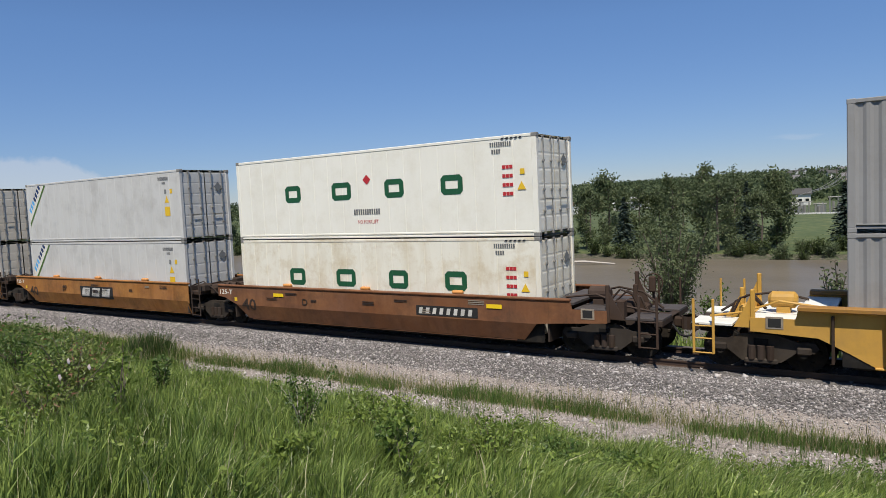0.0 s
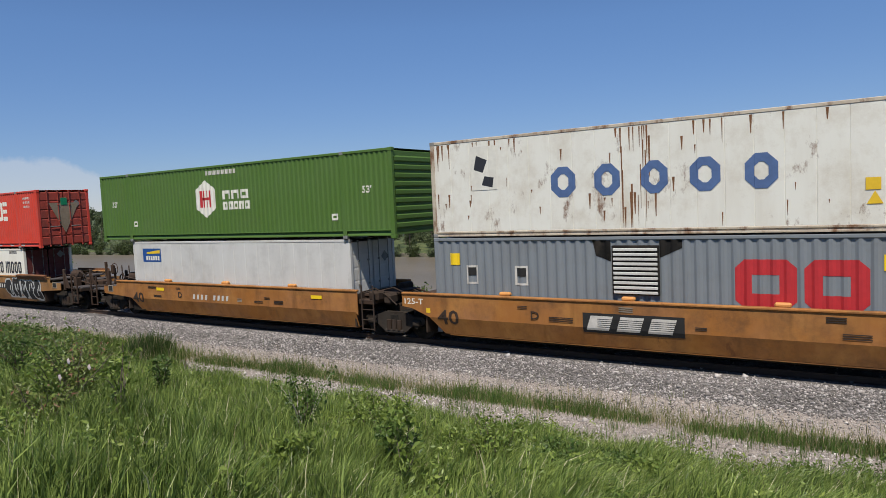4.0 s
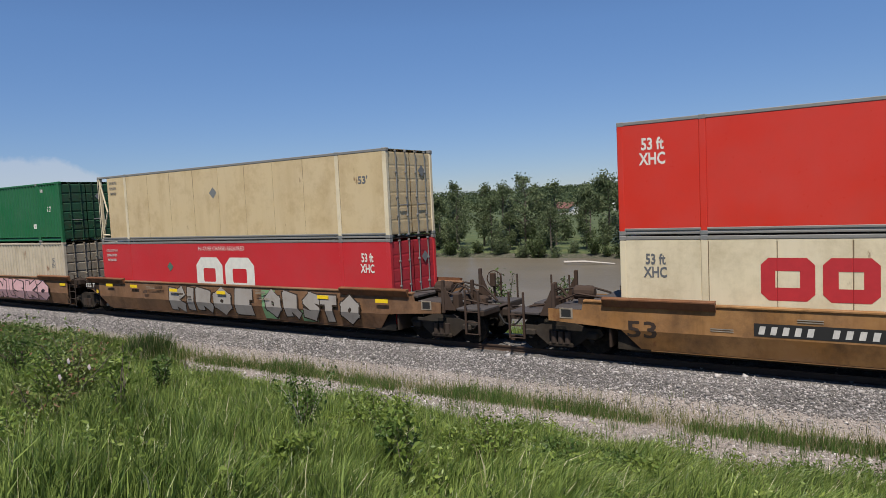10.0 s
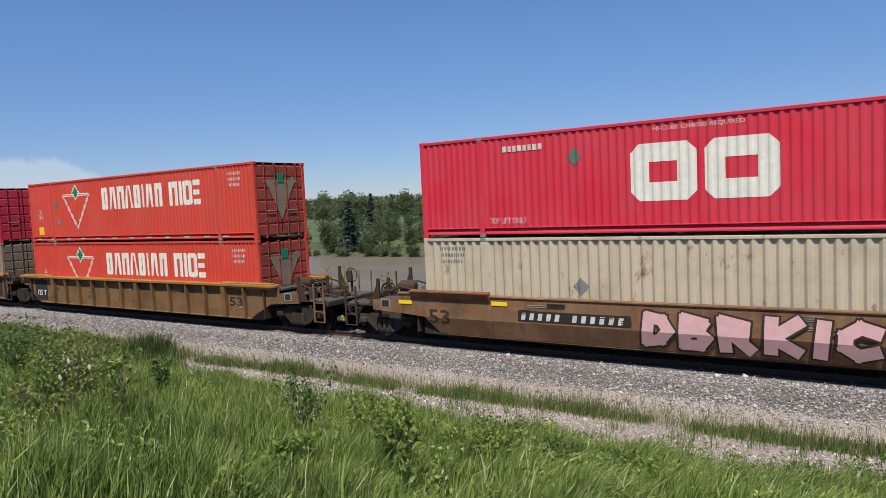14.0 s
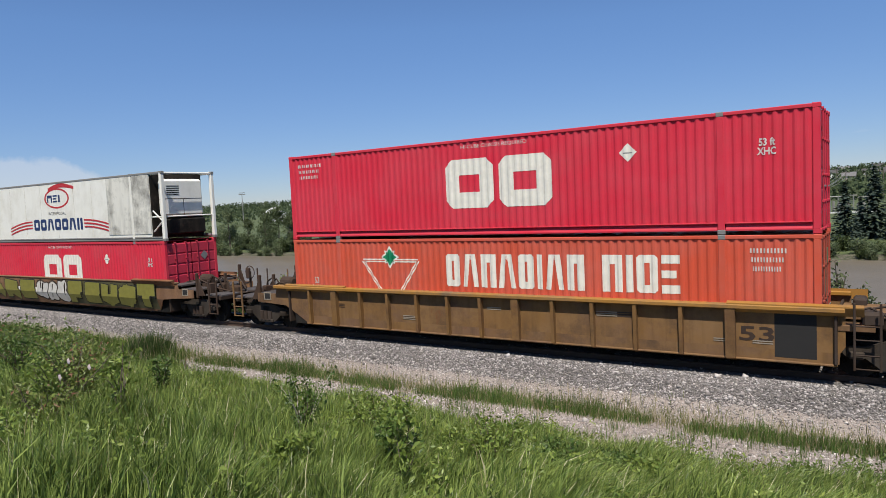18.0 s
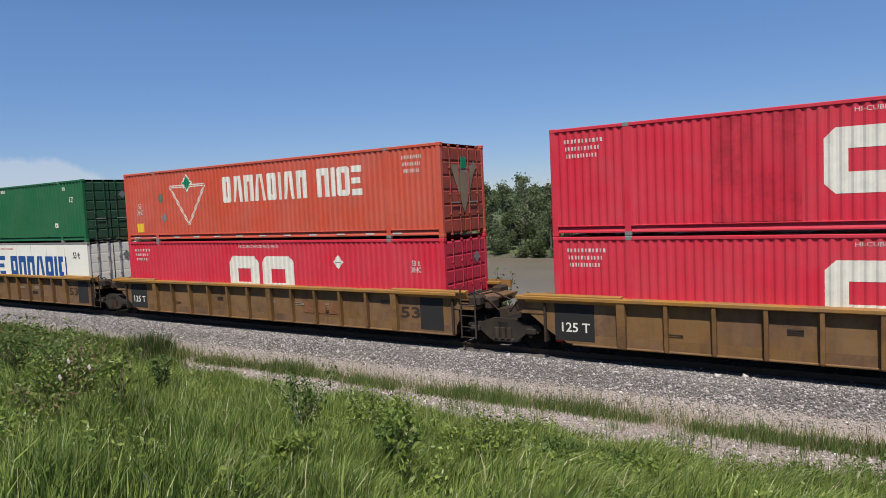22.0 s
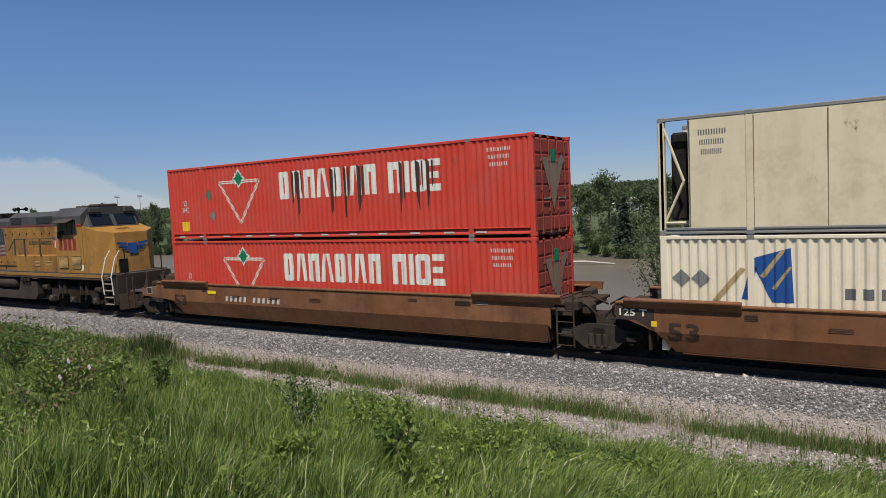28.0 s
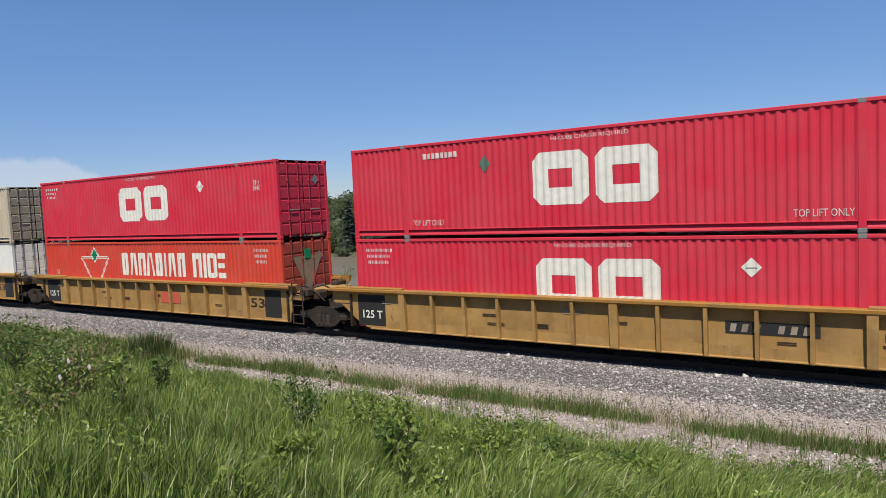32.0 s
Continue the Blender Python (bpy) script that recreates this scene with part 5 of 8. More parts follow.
        if front == "door":
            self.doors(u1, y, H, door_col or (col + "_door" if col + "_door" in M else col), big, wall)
        elif front == "ribs":
            def ribs():
                g = Geo().box(u1 - 0.09, u1 - 0.05, y + 0.1, -y - 0.1, 0.1, H - 0.1)
                for i in range(9):
                    z = 0.3 + i * (H - 0.5) / 9
                    g.prism([(u1 - 0.055, z), (u1 - 0.01, z + 0.05), (u1 - 0.01, z + 0.16), (u1 - 0.055, z + 0.21)], "y", y + 0.18, -y - 0.18)
                return g
            part("front_wall", ribs, col, root)
        elif front == "unit":
            self.unit(u1, y, H, end_unit, fc, rear_frame)
        if rear_frame == "left":
            def brace():
                g = Geo().box(0.05, 0.14, y, y + 0.08, 0.1, H - 0.1)
                g.tube([(0.12, y + 0.04, 0.25), (0.6, y + 0.04, 1.3)], 0.035).tube([(0.12, y + 0.04, H - 0.2), (0.6, y + 0.04, 1.3)], 0.035)
                return g.tube([(0.12, y + 0.04, 0.3), (0.64, y + 0.04, 0.3)], 0.035)
            part("brace", brace, fc, root)
            part("cooling_unit", Geo().box(0.22, 0.62, y + 0.35, -y - 0.35, 0.35, H - 0.35, 0.06), "dark", root, "dark refrigeration unit")

    def doors(self, u1, y, H, col, big, wall):
        root = self.root
        for s in (-1, 1):
            def leaf():
                a, b = 0.03, -y - 0.13
                # a pressed sheet: broad flat-topped ribs across, with narrow valleys
                zs = [0.12 + i * (H - 0.24) / 6 for i in range(7)]
                crest = u1 - 0.012 if wall == "corrugated" else u1 - 0.03
                o = [(u1 - 0.08, H - 0.12), (u1 - 0.08, 0.12)]
                for z0, z1 in zip(zs, zs[1:]):
                    o += [(u1 - 0.035, z0), (u1 - 0.035, z0 + 0.012), (crest, z0 + 0.05), (crest, z1 - 0.05), (u1 - 0.035, z1 - 0.012)]
                o.append((u1 - 0.035, H - 0.12))
                g = Geo()
                n = len(o)
                for yy in (a, b):
                    g.v += [(p, s * yy, q) for p, q in o]
                turn = 1 if s > 0 else -1
                g.f = [(i, (i + 1) % n, n + (i + 1) % n, n + i)[::turn] for i in range(n)]
                for k in range(2, n - 1, 5):
                    for e in (0, n):
                        g.f.append(tuple(e + j for j in (k, k + 1, k + 2, k + 3, k + 4)))
                return g
            d = part("door", leaf, col, root, key=("leaf", s, u1, y, H, wall))
            for off in (0.28, 0.8):
                def rod():
                    g = Geo().tube([(u1 + 0.015, s * off, 0.06), (u1 + 0.015, s * off, H - 0.06)], 0.017, 6)
                    for z in (0.08, 0.7, 1.3, 2.1, H - 0.09):
                        g.box(u1 - 0.02, u1 + 0.035, s * off - 0.04, s * off + 0.04, z - 0.03, z + 0.03, 0.008)
                    return g
                part("lock_rod", rod, col if big and wall == "corrugated" else "rod", d, "upright lock rod", key=("rod", s, u1, off, H))
            part("handle", lambda: Geo().box(u1 + 0.02, u1 + 0.04, s * 0.28, s * 0.75, 1.02, 1.06), "rod", d, key=("handle", s, u1))
            if s > 0:
                part("placard", Geo().add([(u1 + 0.003, 0.42, 2.15), (u1 + 0.003, 0.62, 1.95), (u1 + 0.003, 0.82, 2.15), (u1 + 0.003, 0.62, 2.35)], [(0, 1, 2, 3)]), "placard", d, "grey diamond placard", key=("doorplac", u1))

    def unit(self, u1, y, H, col, frame, style):
        """The refrigeration unit on the end."""
        root = self.root
        if style == "right":
            part("bulkhead", Geo().box(u1 - 0.06, u1 - 0.01, y + 0.05, -y - 0.05, 0.1, H - 0.1), "dark", root)
            un = part("cooling_unit", Geo().box(u1 + 0.04, u1 + 0.4, -0.98, 1.0, 1.0, H - 0.3, 0.1), "white_dirty", root, "white refrigeration unit with soot")
            part("unit_seam", Geo().box(u1 + 0.395, u1 + 0.405, -0.9, 0.92, 1.72, 1.745, 0.002).box(u1 + 0.395, u1 + 0.405, -0.02, 0.0, 1.05, 1.72, 0.002).box(u1 + 0.06, u1 + 0.38, -0.985, -0.975, 1.72, 1.745, 0.002), "grimy", un)
            part("grille", Geo().box(u1 + 0.03, u1 + 0.4, -0.95, 1.05, 0.25, 0.9, 0.05), "dark", un, "dark condenser grille")
            part("duct", Geo().tube([(u1 + 0.1, -0.8, 0.4), (u1 + 0.12, -0.85, 1.6), (u1 + 0.15, -0.7, 2.5)], 0.07), "black", un)
            for k in range(5):
                part("vent", Geo().box(u1 + 0.395, u1 + 0.408, -0.8, -0.2, H - 0.62 - 0.09 * k, H - 0.58 - 0.09 * k, 0.003), "dark", un)
            def cage():
                g = Geo()
                L = self.L
                for yy in (y + 0.05, -y - 0.05):
                    g.tube([(L - 0.08, yy, 0.1), (L - 0.08, yy, H - 0.08)], 0.07).tube([(u1, yy, H - 0.08), (L - 0.08, yy, H - 0.08)], 0.05)
                    g.tube([(u1, yy, 1.0), (L - 0.08, yy, 1.0)], 0.03)
                for z in (0.25, 1.1, 1.95) if frame == "white" else (0.4,):
                    g.tube([(u1 + 0.06, y + 0.05, z), (L - 0.12, y + 0.05, z + 0.42)], 0.03).tube([(u1 + 0.06, y + 0.05, z + 0.85), (L - 0.12, y + 0.05, z + 0.42)], 0.03)
                g.tube([(L - 0.08, y, H - 0.08), (L - 0.08, -y, H - 0.08)], 0.045)
                return g.tube([(L - 0.08, y, 1.0), (L - 0.08, -y, 1.0)], 0.03)
            part("cage", cage, "frame_grey" if frame == "white" else frame, root, "tubular guard frame")
        elif style == "nose":
            un = part("cooling_unit", Geo().box(u1 + 0.0, u1 + 0.5, -0.5, 0.8, H - 1.05, H - 0.1, 0.06), "white", root, "white nose-mounted refrigeration unit")
            part("grille", Geo().box(u1 + 0.49, u1 + 0.51, -0.12, 0.25, H - 0.5, H - 0.25, 0.01), "dark", un)
            for k in range(4):
                part("louvre", Geo().box(u1 + 0.5, u1 + 0.508, -0.4, 0.7, H - 0.66 - 0.09 * k, H - 0.645 - 0.09 * k, 0.002), "placard", un)
            part("engine_tray", Geo().box(u1 + 0.02, u1 + 0.55, -0.75, 1.0, H - 1.5, H - 1.08, 0.05), "dark", un, "dark engine housing")
            part("bulkhead", Geo().box(u1 - 0.06, u1 - 0.005, y + 0.05, -y - 0.05, 0.1, H - 0.1), self.col, root)
        elif style == "genset":
            part("bulkhead", Geo().box(u1 - 0.6, u1 - 0.5, y + 0.05, -y - 0.05, 0.1, H - 0.1), "steel_grey", root)
            e = part("generator", Geo().box(u1 - 0.45, u1 - 0.05, -0.9, 0.2, 0.2, 1.5, 0.08), "dark", root, "dark generator set")
            part("duct", Geo().tube([(u1 - 0.2, 0.4, 0.4), (u1 - 0.15, 0.6, 1.2), (u1 - 0.3, 0.9, 2.3)], 0.08), "rod", e)
            part("panel", Geo().box(u1 - 0.4, u1 - 0.04, 0.35, 1.0, 1.5, 2.3, 0.03), "grey", root)

    def mark(self, name, polys, ink, label="", parent=None):
        """Something painted or stuck on the near side wall."""
        if name == "trade_name":  # each block by itself
            for word in apart(polys):
                part("letter_block", draped(word, self.rows), ink, parent or self.root, label)
            return None
        self.layer += 1
        ob = part(name, draped(polys, self.rows, off=0.005 + 0.00117 * self.layer), ink, parent or self.root, label)
        if name in ("registration_code", "notice"):
            tagged(ob, kind="stuff")
        return ob

    def put(self, x, z):
        TRAIN.append((self.root, x, z))
        return self


def codes(b, u0, u1, z0, z1, ink, rows=3):
    """A registration block that is not spelt out."""
    h = (z1 - z0) / (rows + 0.6 * (rows - 1))
    p = []
    for i in range(rows):
        z = z1 - h - i * 1.6 * h
        p += bars(u0 + 0.03 * i, u1 - 0.08 * i * (u1 - u0), z + 0.1 * h, z + 0.95 * h, 11, 0.5)
    b.mark("registration_code", p, ink, "rows of plain registration marks")


def crimson(x, z, variant, label):
    """A 53 foot crimson container with two big white open blocks on its side."""
    b = Box(label).put(x, z)
    top = variant == "upper"
    for u0, u1 in ((6.42, 8.02), (8.2, 9.82)):
        b.mark("logo_block", soft_ring(u0, u1, 0.86, 2.28, 0.46, 0.22), "ink_white", "large white block of a trade mark")
    b.mark("notice", lettered("HI-CUBE CHASSIS REQUIRED", 7.0, 9.1, 2.56, 2.68), "ink_soft")
    if top:
        b.mark("notice", lettered("TOP LIFT ONLY", 2.32, 3.5, 0.38, 0.55), "ink_soft")
        b.mark("notice", lettered("TOP LIFT ONLY", 12.78, 13.96, 0.38, 0.55), "ink_soft")
        b.mark("size_mark", lettered("53 ft\nXHC", 14.94, 15.5, 1.65, 2.32, 0.028), "ink_white")
        b.mark("warning_label", [rect(15.08, 15.38, 0.85, 1.25)], "label_yellow")
        b.mark("placard", diamond(4.93, 2.1, 0.19, 0.25), "dull_green", "faded green diamond placard")
        b.mark("registration_code", bars(2.82, 4.05, 2.37, 2.53, 8), "ink_soft")
    else:
        codes(b, 0.4, 1.5, 2.05, 2.55, "ink_soft")
        b.mark("size_mark", lettered("53 ft\nXHC", 14.88, 15.28, 1.8, 2.18, 0.028), "ink_soft")
        d = b.mark("placard", diamond(11.9, 2.1, 0.23), "ink_white", "white diamond placard")
        b.mark("slot", [rect(11.78, 12.02, 2.07, 2.1)], "placard", parent=d)
    return b


def emblem(b):
    """A white triangle outline with a green leaf shape on it."""
    pts = [(3.1, 2.17), (5.28, 2.17), (4.19, 0.65)]
    t, polys = 0.11, []
    for (a, c), (d, e) in zip(pts, pts[1:] + pts[:1]):
        L = math.hypot(d - a, e - c)
        nx, nz = -(e - c) / L * t / 2, (d - a) / L * t / 2
        polys.append([(a + nx, c + nz), (d + nx, e + nz), (d - nx, e - nz), (a - nx, c - nz)])
    tri = b.mark("emblem", polys, "ink_white", "white outlined triangle of a trade mark")
    part("inline", draped([[(0.62 * p[0] + 0.38 * q[0], 0.62 * p[1] + 0.38 * q[1]) for p, q in ((e[0], e[3]), (e[1], e[2]), (e[2], e[1]), (e[3], e[0]))] for e in polys], b.rows, off=0.0075), "ct_faded", tri, "thin red line along the triangle")
    def star(r):
        out = []
        for k in range(8):
            a = math.pi * (2 * k + 1) / 8 - math.pi / 2 + math.pi / 8
            s = r * (1.0 if k % 2 else 0.82)
            out.append([(4.19, 2.28), (4.19 + 0.62 * s * math.cos(a - 0.5), 2.28 + 0.62 * s * math.sin(a - 0.5)), (4.19 + s * math.cos(a), 2.28 + s * math.sin(a)), (4.19 + 0.62 * s * math.cos(a + 0.5), 2.28 + 0.62 * s * math.sin(a + 0.5))])
        return out
    part("leaf_border", draped(star(0.36), b.rows, off=0.008), "ink_white", tri)
    part("leaf", draped(star(0.27), b.rows, off=0.011), "ink_teal", tri, "green leaf shape")


def brick(x, z, label, upper=True, col="ct_red", worn=False):
    """A 53 foot brick red container with a triangle emblem and two words of white blocks."""
    b = Box(label, col=col).put(x, z)
    emblem(b)
    for (u0, u1), w in (((6.3, 10.65), "oanaoian"), ((11.15, 13.12), "nioz")):
        b.mark("trade_name", name_blocks(u0, u1, 1.42, 2.38, w, 0.2, 0.07), "ink_white", "white blocks of a trade name")
    if worn:
        rng = random.Random(5)
        p = []
        for u in (6.9, 7.15, 8.7, 9.3, 9.9, 11.6, 12.2, 12.6):
            w = rng.uniform(0.07, 0.13)
            p += [[(u, rng.uniform(0.7, 1.5)), (u + w, rng.uniform(0.6, 1.4)), (u + w * 1.1, 2.3), (u - 0.02, 2.42)]]
            p += [[(u + 1.6 * w, rng.uniform(1.1, 1.7)), (u + 2.1 * w, rng.uniform(1.1, 1.7)), (u + 2.2 * w, 2.35), (u + 1.6 * w, 2.35)]]
        for drip in apart(p):
            part("stain", draped(drip, b.rows, off=0.009), "stencil_dark", b.root, "black drip where lettering burned off")
    codes(b, 14.7, 15.5, 2.0, 2.55, "ink_soft")
    b.mark("size_mark", lettered("53\nXHC", 0.78, 1.2, 1.1, 1.58, 0.028), "ink_soft")
    if upper:
        b.mark("warning_label", [rect(0.75, 1.2, 0.38, 0.75)], "label_yellow")
        b.mark("placard", diamond(2.45, 1.75, 0.2), "dull_green")
        b.mark("placard", diamond(2.62, 0.95, 0.2), "placard")
    for i in range(12):
        part("reflective_strip", Geo().box(0, 0.35, -b.W / 2 + 0.021, -b.W / 2 + 0.032, 0.13, 0.18, 0.002), "ink_soft", b.root, key="reflective_strip", at=pose(0.5 + 1.25 * i + (0.15 if 1 < i < 11 else 0), 0, 0))
    part("door_emblem", Geo().add([(b.L + 0.004, -0.75, 2.2), (b.L + 0.004, 0.75, 2.2), (b.L + 0.004, 0, 0.7)], [(0, 1, 2)]), "putty_brown", b.root, "faded triangle on the doors")
    part("door_leaf", Geo().box(b.L + 0.005, b.L + 0.02, -0.16, 0.16, 2.1, 2.45, 0.005), "ink_teal", b.root, "small green panel on the doors")
    return b


def arrow_emblem(b, u0, u1, z0, z1):
    """Two broad slanted blades side by side, as convex pieces."""
    pieces = [[(0, 0.33), (0.26, 0.98), (0.575, 0.98), (0.38, 0.5), (0.3, 0.33)], [(0, 0.33), (0.3, 0.33), (0.47, 0.0), (0.16, 0.0)], [(0.38, 0.5), (0.34, 0.33), (0.42, 0.33), (0.66, 0.33), (0.78, 0.5)],
              [(0.44, 0.5), (0.63, 0.98), (0.97, 0.98), (0.78, 0.5)], [(0.78, 0.52), (1.0, 0.52), (0.915, 0.33), (0.66, 0.33)], [(0.34, 0.33), (0.68, 0.33), (0.86, 0.0), (0.545, 0.0)]]
    return b.mark("emblem", [[(u0 + (u1 - u0) * p, z0 + (z1 - z0) * q) for p, q in piece] for piece in pieces], "ink_navy", "navy emblem of two slanted blades")


def evergreen(x, z, logo_u, label, placard_u=3.78, up=0.0):
    b = Box(label, col="emp_green", period=0.28).put(x, z)
    lg = b.mark("logo_panel", [rect(logo_u, logo_u + 1.48, 1.16 + up, 2.08 + up)], "ink_orange", "orange panel of a trade mark")
    part("logo_block", draped(ring(logo_u + 0.1, logo_u + 0.55, 1.24 + up, 2.0 + up, 0.13), b.rows, off=0.01), "ink_black", lg)
    part("logo_block", draped(ring(logo_u + 0.62, logo_u + 0.95, 1.24 + up, 1.8 + up, 0.12) + ring(logo_u + 1.0, logo_u + 1.32, 1.24 + up, 1.8 + up, 0.12), b.rows, off=0.01), "ink_navy", lg)
    b.mark("placard", diamond(placard_u, 1.85 + 0.6 * up, 0.23), "ink_white")
    for u in (0.93, 14.9):
        b.mark("size_mark", lettered("53'", u, u + 0.42, 1.47 + 0.75 * up, 1.72 + 0.75 * up, 0.028), "ink_white")
    b.mark("registration_code", bars(2.35, 3.56, 2.36, 2.54, 9), "ink_soft")
    b.mark("notice", bars(7.4, 8.9, 2.52, 2.68, 14), "ink_soft")
    for u in (1.3, 14.45):
        b.mark("notice", bars(u, u + 0.3, 2.41, 2.56, 3), "ink_soft")
    for u in (2.42, 13.55):
        b.mark("notice", ring(u, u + 0.28, 0.68, 0.9, 0.07), "ink_white")
    b.mark("notice", bars(4.0, 4.35, 0.72, 0.82, 4), "ink_white")
    return b


def putty_box(x, z, label, col="putty"):
    b = Box(label, col=col, period=0.28).put(x, z)
    codes(b, 0.55, 1.5, 2.1, 2.6, "ink_grey")
    b.mark("placard", diamond(5.0, 1.52, 0.22, 0.25), "placard", "dull diamond placard")
    b.mark("size_mark", lettered("53\nXHC", 14.95, 15.3, 1.65, 2.1, 0.028), "ink_grey")
    return b


# ---- well cars ----
def graffiti(car, u0, u1, z0, z1, n, fill, edge, seed, name="graffiti"):
    """Sprayed shapes with outlines, each one a part; they lean and overlap."""
    rng = random.Random(seed)
    w = (u1 - u0) / n
    holder = part(name, draped([rect(u0 + 0.1, u1 - 0.1, z0 + 0.12, z0 + 0.3)], car.face, 1, 0.003), edge, car.root, "sprayed graffiti with overlapping outlined shapes")
    for i in range(n):
        cx, cz = u0 + (i + 0.5) * w + rng.uniform(-0.1, 0.1) * w, (z0 + z1) / 2 + rng.uniform(-0.06, 0.06)
        rx, rz, lean = w * rng.uniform(0.5, 0.72), (z1 - z0) * rng.uniform(0.4, 0.53), rng.uniform(-0.35, 0.35)
        k = [rng.uniform(-0.3, 0.22) for _ in range(11)]
        def outline(grow):
            out = []
            for j in range(22):
                a = 2 * math.pi * j / 22
                s = 1 + 0.5 * (k[j // 2] + k[(j + j % 2) // 2 % 11])
                q = 1 / max(abs(math.cos(a)) ** 3 + abs(math.sin(a)) ** 3, 1e-6) ** (1 / 3)
                z = cz + (rz * s * q + grow) * math.sin(a)
                out.append((cx + (rx * s * q + grow) * math.cos(a) + lean * (z - cz), min(max(z, 0.42), 1.5)))
            return [[(cx, cz), out[j], out[(j + 1) % 22]] for j in range(22)]
        off = 0.004 + 0.0012 * i
        shape = part("shape", draped(outline(0.0), car.face, 1, off), edge, holder)
        shape_fill = part("shape_fill", draped(outline(-0.085), car.face, 1, off + 0.0006), fill, holder)
        cuts = []
        for _ in range(rng.choice([2, 3, 3])):
            a, b = cx + rng.uniform(-0.3, 0.2) * w, cz + rng.uniform(-0.35, 0.1)
            d, e, t = rng.uniform(-0.12, 0.2), rng.uniform(0.2, 0.5), rng.uniform(0.04, 0.1)
            cuts.append([(a, b), (a + t, b), (a + t + d, min(b + e, 1.45)), (a + d, min(b + e, 1.45))])
        part("stroke", draped(cuts, car.face, 1, off + 0.001), edge, holder)


STROKES = {"A": [[(0, 0), (0.5, 1), (1, 0)], [(0.2, 0.33), (0.8, 0.33)]], "I": [[(0.5, 0), (0.5, 1)]], "D": [[(0.15, 0), (0.15, 1), (0.7, 0.9), (1, 0.5), (0.7, 0.1), (0.15, 0)]],
           "Z": [[(0, 1), (1, 1), (0, 0), (1, 0)]], "W": [[(0, 1), (0.25, 0), (0.5, 0.7), (0.75, 0), (1, 1)]], "S": [[(1, 0.9), (0.4, 1), (0.05, 0.75), (0.9, 0.35), (0.6, 0), (0, 0.1)]],
           "K": [[(0.1, 0), (0.1, 1)], [(1, 1), (0.15, 0.45), (1, 0)]], "O": [[(0.5, 0), (0.05, 0.3), (0.05, 0.7), (0.5, 1), (0.95, 0.7), (0.95, 0.3), (0.5, 0)]],
           "B": [[(0.1, 0), (0.1, 1), (0.8, 0.85), (0.6, 0.55), (0.1, 0.5)], [(0.6, 0.55), (0.95, 0.3), (0.7, 0), (0.1, 0)]], "R": [[(0.1, 0), (0.1, 1), (0.85, 0.85), (0.8, 0.55), (0.1, 0.5)], [(0.45, 0.5), (1, 0)]],
           "C": [[(1, 0.85), (0.5, 1), (0.05, 0.7), (0.05, 0.3), (0.5, 0), (1, 0.15)]], "E": [[(1, 1), (0.1, 1), (0.1, 0), (1, 0)], [(0.1, 0.5), (0.8, 0.5)]], "F": [[(1, 1), (0.1, 1), (0.1, 0)], [(0.1, 0.5), (0.8, 0.5)]],
           "U": [[(0.05, 1), (0.05, 0.25), (0.5, 0), (0.95, 0.25), (0.95, 1)]], "T": [[(0, 1), (1, 1)], [(0.5, 1), (0.5, 0)]]}


def tag(car, word, u0, u1, z0, z1, fill, edge, fat=0.3, rim=0.07, seed=1):
    """A sprayed word in fat strokes with a rim round each; the strokes lean and jostle."""
    rng = random.Random(seed)
    room = [0.55 if c == "I" else 1.25 if c == "W" else 1.0 for c in word]
    k, u = (u1 - u0) / sum(room), u0
    holder = None
    for i, (c, r) in enumerate(zip(word, room)):
        w, t = k * r * 0.98, fat * min(k, 1.1)
        lo, hi, lean = z0 + rng.uniform(0, 0.1), z1 - rng.uniform(0, 0.1), rng.uniform(-0.12, 0.16)
        sink = t / 2 + rim
        def at(p):
            z = lo + sink + (hi - lo - 2 * sink) * p[1]
            x = u + sink * 0.9 + (w - 1.8 * sink) * p[0] if r > 0.6 else u + w / 2
            return x + lean * (z - lo), z
        def quads(t):
            out = []
            for line in STROKES[c]:
                pts = [at(p) for p in line]
                for (a, b), (d, e) in zip(pts, pts[1:]):
                    L = max(math.hypot(d - a, e - b), 1e-6)
                    dx, dz = (d - a) / L * t / 2, (e - b) / L * t / 2
                    q = [(a - 0.8 * dx - dz, b - 0.8 * dz + dx), (d + 0.8 * dx - dz, e + 0.8 * dz + dx), (d + 0.8 * dx + dz, e + 0.8 * dz - dx), (a - 0.8 * dx + dz, b - 0.8 * dz - dx)]
                    out.append([(x, min(max(z, 0.37), 1.5)) for x, z in q])
            return out
        o = 0.006 + 0.00117 * car.layer
        car.layer += 7
        if holder is None:
            holder = part("graffiti", draped(quads(t + 2 * rim), car.face, 1, o, 0.0005), edge, car.root, "sprayed word in fat outlined strokes")
        else:
            part("shape", draped(quads(t + 2 * rim), car.face, 1, o, 0.0005), edge, holder)
        part("shape_fill", draped(quads(t), car.face, 1, o + 0.0042, 0.0005), fill, holder)
        u += k * r
    return holder


